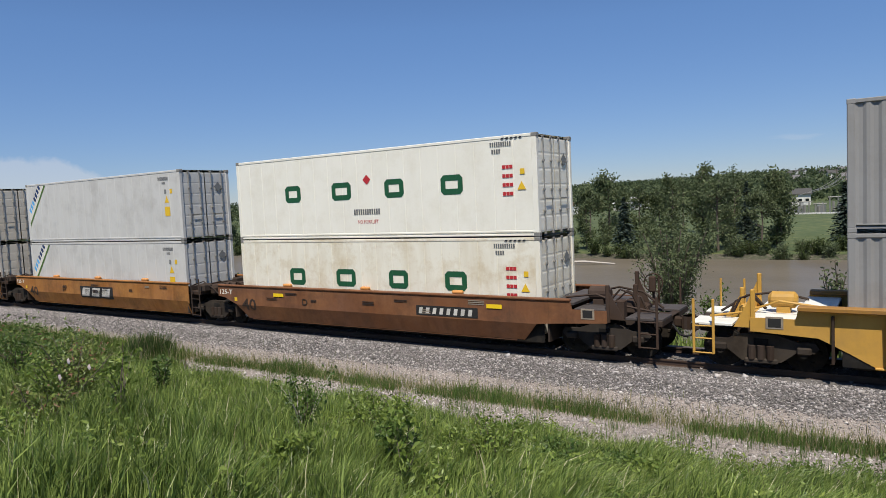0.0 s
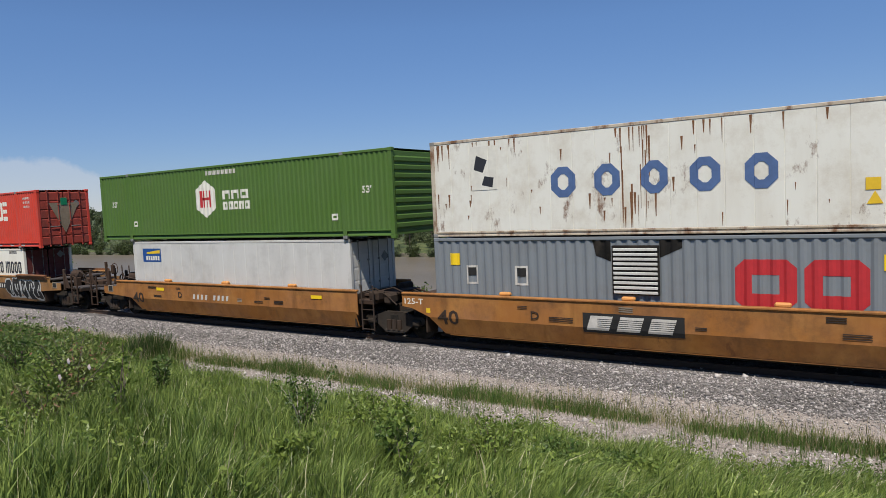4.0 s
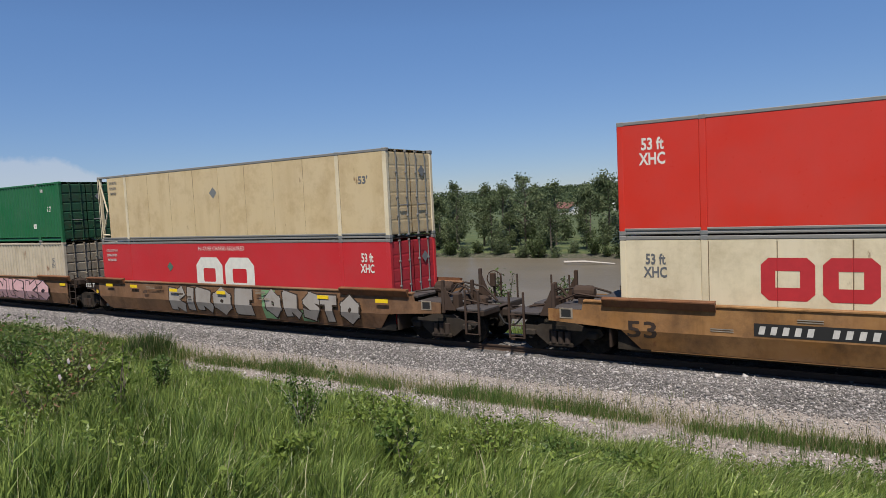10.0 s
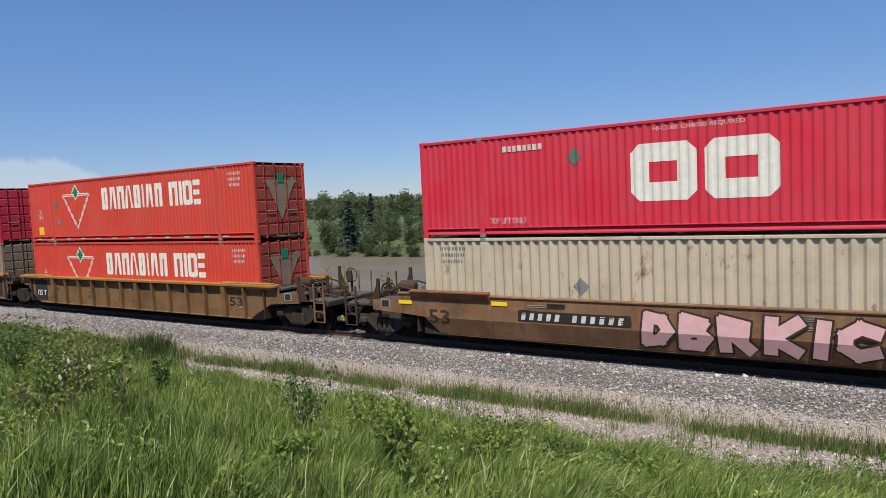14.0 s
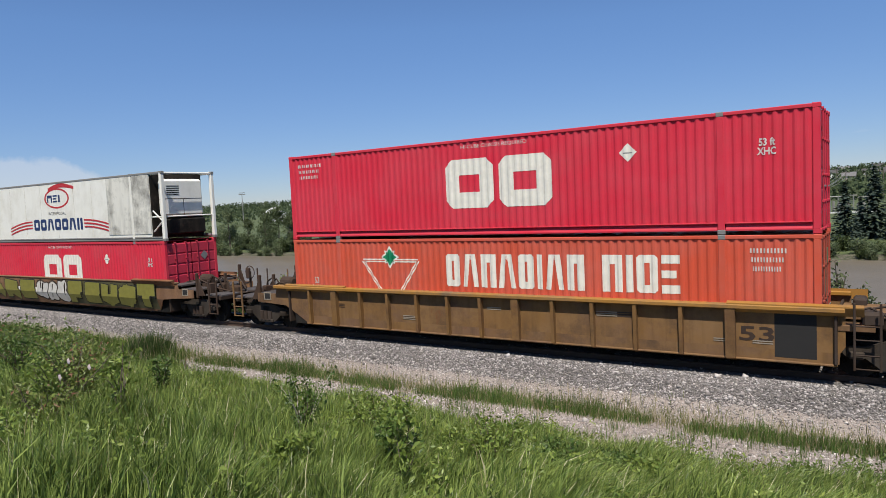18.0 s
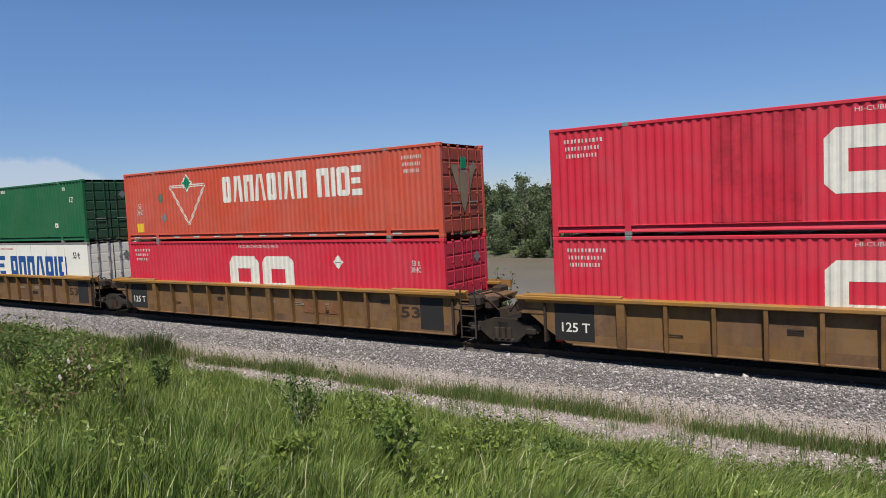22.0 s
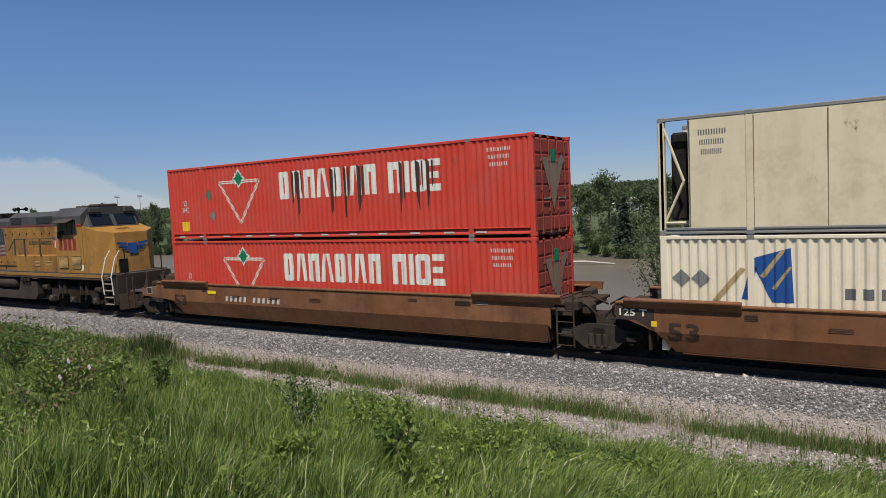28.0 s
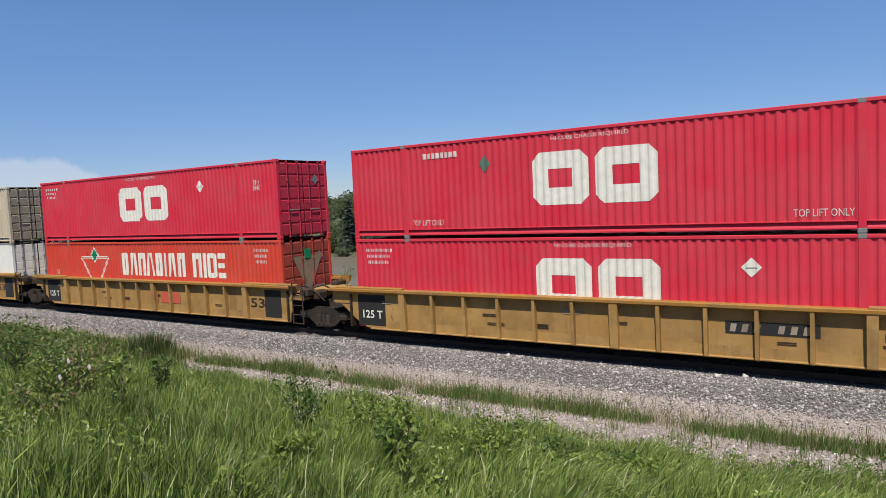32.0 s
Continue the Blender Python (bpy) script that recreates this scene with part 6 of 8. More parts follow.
class WellCar:
    """One unit of a well car: a deep trough that carries the stack. Ends are 'joint' (shared truck) or 'coupler'."""

    def __init__(self, label, x, L, left, right, style, col, truck_left=True, end_col="end_brown"):
        self.root = root = tagged(new("well_car"), label, "rail car", "well cars of the train")
        self.L, self.style, self.col, self.layer = L, style, col, 0
        ribbed = style == "ribbed"
        yo = -1.33 if ribbed else -1.5
        top = 1.52
        self.face = [(-1, -1.32), (0.36, -1.32), (0.85, -1.5), (1.6, -1.5)] if not ribbed else [(0, -1.33), (2, -1.33)]
        a = -1.1 if left == "joint" else -1.95
        b = L + 0.45 if right == "joint" else L + 1.95
        for s in (1, -1):
            def upper():
                lo = 0.85 if not ribbed else 0.6
                if left == "joint":
                    o = [(a, top), (a, 1.14), (-0.75, 1.1), (-0.1, lo)]
                else:
                    o = [(-0.95, top), (-1.0, 1.3), (a, 1.3), (a, 0.98), (-0.55, 0.9), (0.05, lo)]
                if right == "joint":
                    o += [(b - 0.1, lo), (b, 0.75), (b, top)]
                else:
                    o += [(L - 0.05, lo), (L + 0.55, 0.9), (b, 0.98), (b, 1.3), (L + 1.0, 1.3), (L + 0.95, top)]
                return Geo().prism(o, "y", s * yo, s * (yo + 0.03))
            def lower():
                LOW = 0.35
                o0 = [(0.05 if left == "coupler" else -0.1, 0.85 if not ribbed else 0.6), (L - 0.05 if right == "coupler" else b - 0.1, 0.85 if not ribbed else 0.6)]
                o1 = [(o0[0][0] + 0.45, LOW), (o0[1][0] - (0.45 if right == "coupler" else 0.02), LOW)]
                y0, y1 = (yo, -1.32) if not ribbed else (yo, yo)
                g = Geo()
                P = [(o0[0][0], s * y0, o0[0][1]), (o0[1][0], s * y0, o0[0][1]), (o1[1][0], s * y1, LOW), (o1[0][0], s * y1, LOW)]
                Q = [(p[0], p[1] + s * 0.03, p[2]) for p in P]
                return g.add(P + Q, [(0, 1, 2, 3), (7, 6, 5, 4), (0, 4, 5, 1), (1, 5, 6, 2), (2, 6, 7, 3), (3, 7, 4, 0)])
            k = (style, L, left, right, s)
            for e, u in ((left, 0.0), (right, L)):
                if e == "coupler":
                    part("end_gusset", lambda: Geo().box(-0.1, 0.75, s * -1.312, s * -1.297, 0.3, 0.99, 0.003), "dark", root, key=("gus", style, s), at=pose(u if u == 0.0 else u - 0.65, 0, 0))
            panel_col = "car_panel" if col == "car_yellow" else col
            part("side_plate", upper, panel_col, root, key=("up", *k))
            part("lower_side", lower, panel_col, root, key=("lo", *k))
            part("top_chord", lambda: Geo().box(a if left == "joint" else -0.95, b if right == "joint" else L + 0.95, s * (yo - 0.035 if not ribbed else -1.52), s * (yo + 0.12), top - 0.01, top + (0.06 if not ribbed else 0.1), 0.02), "chord_yellow" if ribbed else col, root, key=("chord", *k))
            part("bottom_chord", lambda: Geo().box(0.5, L - 0.5 if right == "coupler" else b - 0.15, s * (-1.31 if not ribbed else yo - 0.05), s * (-1.1 if not ribbed else yo + 0.1), 0.3, 0.352, 0.015), panel_col, root, key=("bot", *k))
            # long guide ledges near both ends
            if L > 13:
                for u in (-0.85 if left == "joint" else -0.4, L - 1.95):
                    part("guide_ledge", lambda: Geo().prism([(s * yo, top + 0.16), (s * (yo - 0.16), top + 0.13), (s * (yo - 0.16), top + 0.1), (s * (yo - 0.05), top - 0.09), (s * yo, top - 0.09)], "x", 0, 2.75), "chord_yellow" if ribbed else "car_dark", root, key=("ledge", style, s), at=pose(u, 0, 0))
            else:
                for u in (1.5, 5.05, 8.6):
                    part("side_gusset", lambda: Geo().prism([(0, 0), (0.25, -0.2), (1.65, -0.2), (1.9, 0), (1.9, 0.05), (0, 0.05)], "y", s * (yo - 0.02), s * yo), col, root, key=("gusset", s), at=pose(u, 0, top))
                    part("pad", lambda: Geo().box(0.75, 1.1, s * (yo - 0.06), s * (yo + 0.1), 0.04, 0.15, 0.04), "pad_orange", root, key=("pad", s), at=pose(u, 0, top))
            if ribbed:
                n = 14
                for i in range(n):
                    u = 0.75 + i * (L - 1.5) / (n - 1)
                    if (i == 0 and left == "joint") or (i == n - 1 and right == "joint"):
                        continue
                    big = i in (1, 7, 12)
                    part("rib", lambda: Geo().prism([(s * yo, 0.28), (s * -1.46, 0.34), (s * -1.5, top), (s * yo, top)], "x", -0.11 if big else -0.045, 0.11 if big else 0.045), "rib_ochre" if col == "car_yellow" else col, root, key=("rib", s, big), at=pose(u, 0, 0))
            for u0, u1, side in ((a, 0.2, "l"), (L - 0.2, b, "r")):
                if ribbed and s == 1 and ((side == "l" and left == "joint") or (side == "r" and right == "joint")):
                    part("dark_panel", Geo().box(0.0 if side == "l" else L - 0.95, 1.12 if side == "l" else L - 0.1, yo - 0.003, yo, 0.42, 1.46, 0.001), "black", root, "black stencilled panel")
        if not ribbed and L > 13 and left == "joint":
            self.mark("end_panel", [rect(a + 0.02, -0.12, 1.12, top - 0.03), [(a + 0.52, 1.12), (-0.12, 0.87), (-0.12, 1.12)]], "grimy", "dark painted end of the side")
        part("well_floor", lambda: Geo().box(0.1, L - 0.1, -1.2, 1.2, 0.24, 0.352), "dark", root, key=("floor", L, style))
        for u, name in ((-0.3, left), (L + 0.24, right)):
            part("bulkhead", lambda: Geo().box(0, 0.06, -1.42, 1.42, 0.35, top - 0.1), "grimy", root, key="bulkhead", at=pose(u, 0, 0))
        self.end(root, -1, left, 0.0, col, end_col, yo, ribbed)
        self.end(root, 1, right, L, col, end_col, yo, ribbed)
        if truck_left or left == "coupler":
            self.truck(-1.7 if left == "joint" else -1.75)
        if right == "coupler":
            self.truck(L + 1.75)
        TRAIN.append((root, x, 0.0))

    def end(self, root, d, kind, u, col, end_col, yo, ribbed):
        """What stands past the container at one end; d points outwards."""
        def flip(g):
            g.v = [(u + d * v[0], v[1], v[2]) for v in g.v]
            return g
        ec = "car_panel" if col == "car_yellow" else col if ribbed else end_col
        if kind == "joint":
            part("end_deck", flip(Geo().box(0.3, 1.25, -0.95, 0.95, 1.3, 1.38).box(0.3, 1.0, -1.35, 1.35, 1.1, 1.24)), ec, root, "grimy walkway plate over the shared truck")
            part("end_sill", flip(Geo().prism([(0.2, 0.95), (1.5, 1.02), (1.62, 0.8), (1.5, 0.62), (0.2, 0.5)], "y", -0.35, 0.35)), "grimy", root)
            part("pipe", flip(Geo().tube([(0.35, -1.2, 1.45), (0.9, -1.1, 1.6), (1.3, -1.0, 1.35), (1.6, -0.9, 1.05)], 0.025, 6).tube([(0.5, -0.6, 1.4), (1.2, -0.5, 1.55), (1.65, -0.3, 1.3)], 0.03, 6)), "grimy", root)
            for g in (Geo().box(0.75, 1.15, -1.3, -0.85, 1.2, 1.52, 0.06), Geo().box(1.1, 1.4, -1.0, -0.5, 1.05, 1.42, 0.08), Geo().box(0.5, 0.8, 0.6, 1.2, 1.3, 1.55, 0.05)):
                part("bracket", flip(g), "grimy", root)
            if d > 0:
                lad = Geo()
                for x in (0.62, 1.1):
                    lad.box(x - 0.025, x + 0.025, -1.5, -1.46, 0.28, 1.75)
                for z in (0.32, 0.62, 0.95, 1.25):
                    lad.tube([(0.62, -1.48, z), (1.1, -1.48, z)], 0.018, 6)
                part("ladder", flip(lad), "grimy", root)
        else:
            part("end_deck", flip(Geo().box(0.25, 0.98, -1.3, 1.3, 1.38, 1.46).box(0.98, 1.95, -1.3, 1.3, 1.22, 1.3).box(2.35, 3.3, -1.25, -0.35, 1.05, 1.12).box(2.35, 3.3, 0.4, 1.25, 1.05, 1.12)), "white_dirty" if col == "car_bright" else "deck_grey", root, "end platform with tread plates")
            part("draft_sill", flip(Geo().prism([(0.1, 1.05), (3.3, 1.05), (3.3, 0.72), (0.9, 0.62), (0.1, 0.4)], "y", -0.28, 0.28).box(3.1, 3.3, -1.3, 1.3, 0.92, 1.08, 0.02)), "grimy", root)
            part("coupler", flip(Geo().box(3.25, 3.55, -0.14, 0.14, 0.74, 1.0, 0.04).prism([(3.5, -0.2), (3.72, -0.22), (3.86, -0.02), (3.74, 0.05), (3.68, 0.2), (3.5, 0.2)], "z", 0.7, 1.04)), "grimy", root, "rusty knuckle coupler")
            part("hose", flip(Geo().tube([(3.3, -0.35, 0.85), (3.5, -0.4, 0.6), (3.7, -0.38, 0.55)], 0.03, 6)), "black", root)
            step = Geo()
            for x in (2.75, 3.2):
                step.box(x - 0.03, x + 0.03, -1.42, -1.36, 0.38, 1.7)
            for z in (0.4, 0.75, 1.05):
                step.tube([(2.75, -1.39, z), (3.2, -1.39, z)], 0.02, 6)
            part("step", flip(step), ec, root, "step ladder with tall grab posts")
            for x in (2.5, 3.1):
                part("grab_post", flip(Geo().tube([(x, 1.3, 1.0), (x, 1.3, 1.88)], 0.03, 6)), ec, root)
            bg = "end_brown" if not ribbed or col == "car_yellow" else col
            part("brake_cylinder", flip(Geo().tube([(1.05, -0.35, 1.6), (1.12, -0.35, 1.6), (1.6, -0.35, 1.6), (1.68, -0.35, 1.6)], [0.12, 0.2, 0.2, 0.12], 14).box(1.2, 1.5, -0.5, -0.2, 1.28, 1.45)), bg, root)
            part("brake_rigging", flip(Geo().box(2.0, 2.2, -0.9, -0.6, 1.0, 1.5, 0.03).tube([(0.5, -0.7, 1.5), (1.4, -0.75, 1.62), (2.2, -0.6, 1.3), (3.0, -0.5, 1.15)], 0.03, 6).box(1.9, 2.5, 0.2, 0.7, 0.95, 1.25, 0.05).box(2.05, 2.35, -0.4, 0.0, 1.05, 1.45, 0.06)), bg, root)
            for x, y, h in ((1.9, -1.25, 1.95), (2.05, 0.75, 2.1), (2.3, -0.2, 1.85)):
                part("bracket", flip(Geo().box(x - 0.05, x + 0.05, y - 0.06, y + 0.06, 0.95, h, 0.02).prism([(x + 0.05, 1.05), (x + 0.42, 1.05), (x + 0.05, h - 0.2)], "y", y - 0.02, y + 0.02)), bg, root)
            for line in ([(1.7, -0.6, 1.4), (2.0, -0.55, 1.75), (2.3, -0.5, 1.62), (2.5, -0.45, 1.2)], [(1.75, -0.3, 1.35), (2.1, -0.25, 1.68), (2.45, -0.2, 1.5), (2.6, -0.2, 1.15)], [(0.9, 0.5, 1.5), (1.6, 0.55, 1.66), (2.3, 0.5, 1.55), (2.9, 0.3, 1.15)]):
                part("hose", flip(Geo().tube(line, 0.032, 6)), "grimy", root)
            wh = Geo().tube([(2.45 + 0.26 * math.cos(t), 0.95, 1.75 + 0.26 * math.sin(t)) for t in np.linspace(0, 2 * math.pi, 17)], 0.02, 6, False)
            wh.box(2.42, 2.48, 0.9, 1.0, 1.1, 1.78).box(2.36, 2.54, 0.78, 0.93, 1.5, 1.95, 0.03)
            if d > 0:
                part("hand_brake", flip(wh), bg, root, "hand brake stand with a round wheel")
            part("plate", flip(Geo().box(1.25, 1.62, yo - 0.012, yo, 1.06, 1.34, 0.003)), "stencil_faint", root, "small framed data plate")
            part("plate_field", flip(Geo().box(1.3, 1.57, yo - 0.018, yo - 0.012, 1.1, 1.3, 0.002)), "black", root)

    def truck(self, u):
        t = part("truck", lambda: Geo().box(-0.2, 0.2, -1.15, 1.15, 0.5, 0.82, 0.05), "dark", self.root, key="bolster", at=pose(u, 0, 0))
        for s in (-1, 1):
            def frame_side():
                o = [(-1.2, 0.62), (-1.12, 0.74), (-0.75, 0.74), (-0.35, 0.88), (0.35, 0.88), (0.75, 0.74), (1.12, 0.74), (1.2, 0.62), (1.1, 0.5), (0.75, 0.5), (0.42, 0.24), (-0.42, 0.24), (-0.75, 0.5), (-1.1, 0.5)]
                g = Geo().prism(o, "y", s * 1.02, s * 1.14)
                g.box(-1.05, -0.75, s * 1.1, s * 1.24, 0.47, 0.64, 0.03).box(1.05, 0.75, s * 1.1, s * 1.24, 0.47, 0.64, 0.03)
                return g.box(-0.36, 0.36, s * 1.12, s * 1.22, 0.2, 0.32, 0.03)
            part("side_frame", frame_side, "truck", t, "cast steel side frame", key=("sf", s))
            for x in (-0.2, 0.0, 0.2):
                part("spring", lambda: Geo().tube([(0, s * 1.17, 0.3), (0, s * 1.17, 0.62)], [0.085, 0.085], 10), "grimy", t, key=("spring", s), at=pose(x, 0, 0))
        for x in (-0.89, 0.89):
            def wheels():
                g = Geo()
                for y in (-0.75, 0.75):
                    g.disc(0, y, 0, 0.46, 0.13, 24).disc(0, y * 0.93, 0, 0.485, 0.03, 24)
                    for k in range(6):
                        a = k * math.pi / 3
                        g.box(0.3 * math.cos(a) - 0.05, 0.3 * math.cos(a) + 0.05, y - 0.09, y + 0.09, 0.3 * math.sin(a) - 0.05, 0.3 * math.sin(a) + 0.05, 0.02)
                return g.tube([(0, -1.2, 0), (0, 1.2, 0)], 0.08, 10)
            w = part("wheelset", wheels, "dark", t, "dark steel wheels on their axle", key="wheelset", at=pose(x, 0, 0.46))
            WHEELS.append((w, x, 0.46))

    def mark(self, name, polys, ink, label=""):
        self.layer += 1
        return part(name, draped(polys, self.face, 1, 0.004 + 0.00117 * self.layer), ink, self.root, label)

    def stencil(self, left, number="53", capacity="125 T", name_at=None, yellow=()):
        """The painted figures that can be read, and bars for the car's own number."""
        rib = self.style == "ribbed"
        ink = "ink_white"
        if capacity and left == "joint":
            self.mark("load_mark", lettered(capacity, *((-1.0, -0.3, 1.22, 1.4) if not rib else (0.2, 1.0, 0.66, 0.92)), 0.015), ink)
            if not rib:
                self.mark("patch", [rect(-0.2, -0.05, 0.98, 1.12)], "label_yellow", "pale yellow patch")
        if number:
            u = 0.2 if self.style == "smooth" and not rib else self.L - 1.7
            self.mark("size_mark", lettered(number, u, u + 0.75, 0.66 if not rib else 0.75, 1.1, 0.02), "stencil_dark")
        if name_at:
            u0, u1, panel = name_at
            if panel == "wide":  # three slabs with fine lines across
                self.mark("name_panel", [rect(u0 - 0.1, u1 + 0.1, 0.72, 1.24)], "black", "black panel with three pale slabs")
                w = (u1 - u0) / 3
                for i in range(3):
                    self.mark("slab", [[(u0 + i * w, 0.79), (u0 + (i + 0.75) * w, 0.79), (u0 + (i + 0.9) * w, 1.17), (u0 + (i + 0.15) * w, 1.17)]], "ink_soft")
                self.mark("fine_line", [rect(u0 + 0.3, u1 - 0.1, 0.88 + 0.05 * i, 0.895 + 0.05 * i) for i in range(5)], "black")
            elif panel:
                self.mark("name_panel", [rect(u0 - 0.08, u1 + 0.1, 0.9, 1.2)], "black", "black panel with plain marks")
            if panel != "wide":
                n = round((u1 - u0) / 0.25)
                tagged(self.mark("number_code", [[(q[0] + 0.2 * (q[1] - 0.9), q[1]) for q in w] for w in bars(u0, u1, 0.95, 1.14, n, 0.5) if not 0.38 < (w[0][0] - u0) / (u1 - u0) < 0.45], "ink_soft" if self.style == "smooth" else "stencil_faint", "pale marks in place of the car number"), kind="stuff")
        # small worn stencil blocks along the side
        rng = random.Random(int(10 * self.L) + len(TRAIN))
        for i in range(7):
            u, z = rng.uniform(0.9, self.L - 1.2), rng.choice([1.26, 1.3, 0.95, 1.1]) if not rib else rng.choice([0.7, 0.95, 1.15])
            w = rng.uniform(0.25, 0.6)
            tagged(self.mark("data_stencil", [rect(u, u + w, z + 0.05 * k, z + 0.05 * k + 0.026) for k in range(rng.choice([2, 3]))], rng.choice(["stencil_dark", "stencil_dark", "stencil_faint"]), "small worn data stencil"), kind="stuff")
        if self.L < 13:
            self.mark("letter_mark", lettered("D", 3.3, 3.55, 0.98, 1.2, 0.01), "stencil_dark")
        for u, z in yellow:
            self.mark("reflector", [rect(u, u + 0.5, z, z + 0.12)], "reflector", "yellow reflective strip")


WHEELS = []


# ---- the locomotive in the middle of the train ----
def locomotive(x):
    root = tagged(new("locomotive"), "golden yellow diesel locomotive with a soot-grey roof and a painted flag", "locomotive")
    TRAIN.append((root, x, 0.0))
    Y = -0.98  # hood side
    flat = [(-5, Y), (25, Y)]
    p = lambda name, g, m, par=root, label="": part(name, g, m, par, label)
    fr = p("underframe", Geo().box(-0.75, 20.15, -1.48, 1.48, 1.5, 1.78, 0.03), "loco_under")
    for s in (1, -1):
        p("sill_stripe", Geo().box(-0.7, 20.1, s * -1.485, s * -1.5, 1.62, 1.76, 0.004), "chord_yellow", fr)
    p("walkway", Geo().box(-0.7, 20.1, -1.45, 1.45, 1.78, 1.82, 0.01), "loco_under")
    # engine hood
    hood = p("engine_hood", Geo().box(0.45, 15.95, Y, -Y, 1.8, 4.02, 0.02), "loco_worn")
    p("hood_roof", Geo().prism([(Y - 0.01, 4.08), (-Y + 0.01, 4.08), (-Y + 0.01, 4.5), (-Y - 0.28, 4.72), (Y + 0.28, 4.72), (Y - 0.01, 4.5)], "x", 10.6, 15.95), "loco_grey", root, "soot-grey hood roof")
    p("hood_roof", Geo().prism([(Y - 0.01, 4.08), (-Y + 0.01, 4.08), (-Y + 0.01, 4.32), (-Y - 0.3, 4.5), (Y + 0.3, 4.5), (Y - 0.01, 4.32)], "x", 5.85, 10.6), "loco_grey", root, "soot-grey hood roof")
    for s in (1, -1):
        p("red_stripe", Geo().box(5.9, 15.9, s * (Y - 0.012), s * Y, 4.01, 4.08, 0.003), "flag_red", hood)
    def seams():
        g = Geo()
        for i in range(13):
            u = 6.1 + i * 0.74
            g.box(u - 0.008, u + 0.008, Y - 0.004, Y, 1.9, 3.98, 0.002).box(u + 0.04, u + 0.09, Y - 0.006, Y, 1.95, 3.95, 0.002)
        return g
    p("door_seams", seams(), "loco_worn", hood)
    for i in range(12):
        u = 6.3 + i * 0.74
        for z in (2.15, 3.6):
            p("latch", Geo().box(u, u + 0.06, Y - 0.02, Y, z, z + 0.1, 0.006), "dark", hood)
    # radiator wings at the rear
    wing = [(-1.5, 4.2), (-1.5, 4.3), (-0.95, 4.56), (0.95, 4.56), (1.5, 4.3), (1.5, 4.2), (0.95, 4.05), (-0.95, 4.05)]
    rad = p("radiator_roof", Geo().prism(wing, "x", -0.4, 5.9), "loco_grey", root, "wide overhanging radiator roof")
    for s in (1, -1):
        p("red_stripe", Geo().box(-0.4, 5.9, s * -1.515, s * -1.5, 4.2, 4.25, 0.003), "flag_red", rad)
    p("fan_grille", Geo().box(0.2, 2.6, -0.8, 0.8, 4.55, 4.6, 0.01).box(2.9, 5.4, -0.8, 0.8, 4.55, 4.6, 0.01), "dark", rad)
    # this panel's colour holds the overhang's shade as well as soot
    p("soot_panel", Geo().box(0.47, 5.6, Y - 0.009, Y, 1.86, 4.04, 0.003), "loco_sooty", hood, "panel under the radiators, coloured for soot and overhang shade")
    for u0, u1, z0, z1 in ((0.75, 2.55, 3.45, 3.98), (2.75, 3.9, 3.62, 3.98), (4.15, 5.5, 3.62, 3.98)):
        scr = p("radiator_screen", Geo().box(u0, u1, Y - 0.016, Y, z0, z1, 0.005), "dark", hood, "dark radiator screen in the overhang's shade")
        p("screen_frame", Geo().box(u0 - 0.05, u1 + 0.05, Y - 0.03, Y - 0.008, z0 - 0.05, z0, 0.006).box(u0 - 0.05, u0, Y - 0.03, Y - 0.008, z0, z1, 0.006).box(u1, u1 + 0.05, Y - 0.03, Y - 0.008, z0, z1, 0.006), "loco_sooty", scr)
    p("radiator_flare", Geo().prism([(5.75, 4.2), (5.95, 4.2), (5.95, 1.85), (5.6, 1.85)], "y", Y - 0.12, Y), "loco_worn", hood)
    for i, u in enumerate((0.75, 1.2, 1.95, 2.4, 3.3, 3.75, 4.75)):
        p("hood_grille", Geo().box(u, u + 0.36, Y - 0.025, Y, 2.05, 2.95, 0.01), "dark", hood, "dark filter grille")
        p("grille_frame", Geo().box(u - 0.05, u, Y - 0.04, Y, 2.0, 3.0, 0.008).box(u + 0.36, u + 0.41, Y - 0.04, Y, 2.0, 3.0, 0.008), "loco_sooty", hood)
    p("exhaust_stack", Geo().box(7.3, 8.5, -0.45, 0.45, 4.45, 4.78, 0.03), "dark")
    hn = Geo().tube([(9.5, 0, 4.45), (9.5, 0, 4.95)], 0.05)
    for yy, d in ((-0.2, 1), (0, -1), (0.2, 1)):
        hn.tube([(9.3, yy, 4.95), (9.5 + 0.2 * d, yy, 4.95), (9.5 + 0.42 * d, yy, 4.95)], [0.03, 0.05, 0.11], 10)
    p("horn", hn, "dark", root, "cluster of air horns")
    for u, w in ((10.75, 1.05), (13.35, 0.8), (14.15, 0.7)):
        p("roof_vent", Geo().box(u, u + w, Y - 0.03, Y, 4.14, 4.5 if u < 11 else 4.46, 0.01), "black", root)
    # lower equipment cabinets
    cabin = p("cabinet", Geo().box(11.9, 18.05, -1.42, 1.42, 1.8, 2.62, 0.03), "loco_worn")
    for u in (13.75, 14.8):
        for i in range(4):
            p("louvre", Geo().box(u, u + 0.5, -1.435, -1.42, 2.08 + 0.07 * i, 2.125 + 0.07 * i, 0.004), "pale_slat", cabin, "pale louvre slat")
    for u in (16.12, 17.24):
        lv = p("louvre_panel", Geo().box(u - 0.03, u + 0.77, -1.462, -1.445, 2.0, 2.6, 0.004), "loco_sooty", cabin)
        for i in range(11):
            p("slat", Geo().prism([(-1.46, 0.0), (-1.49, 0.005), (-1.46, 0.035)], "x", u, u + 0.74), "pale_slat", lv).location = (0, 0, 2.03 + i * 0.05)
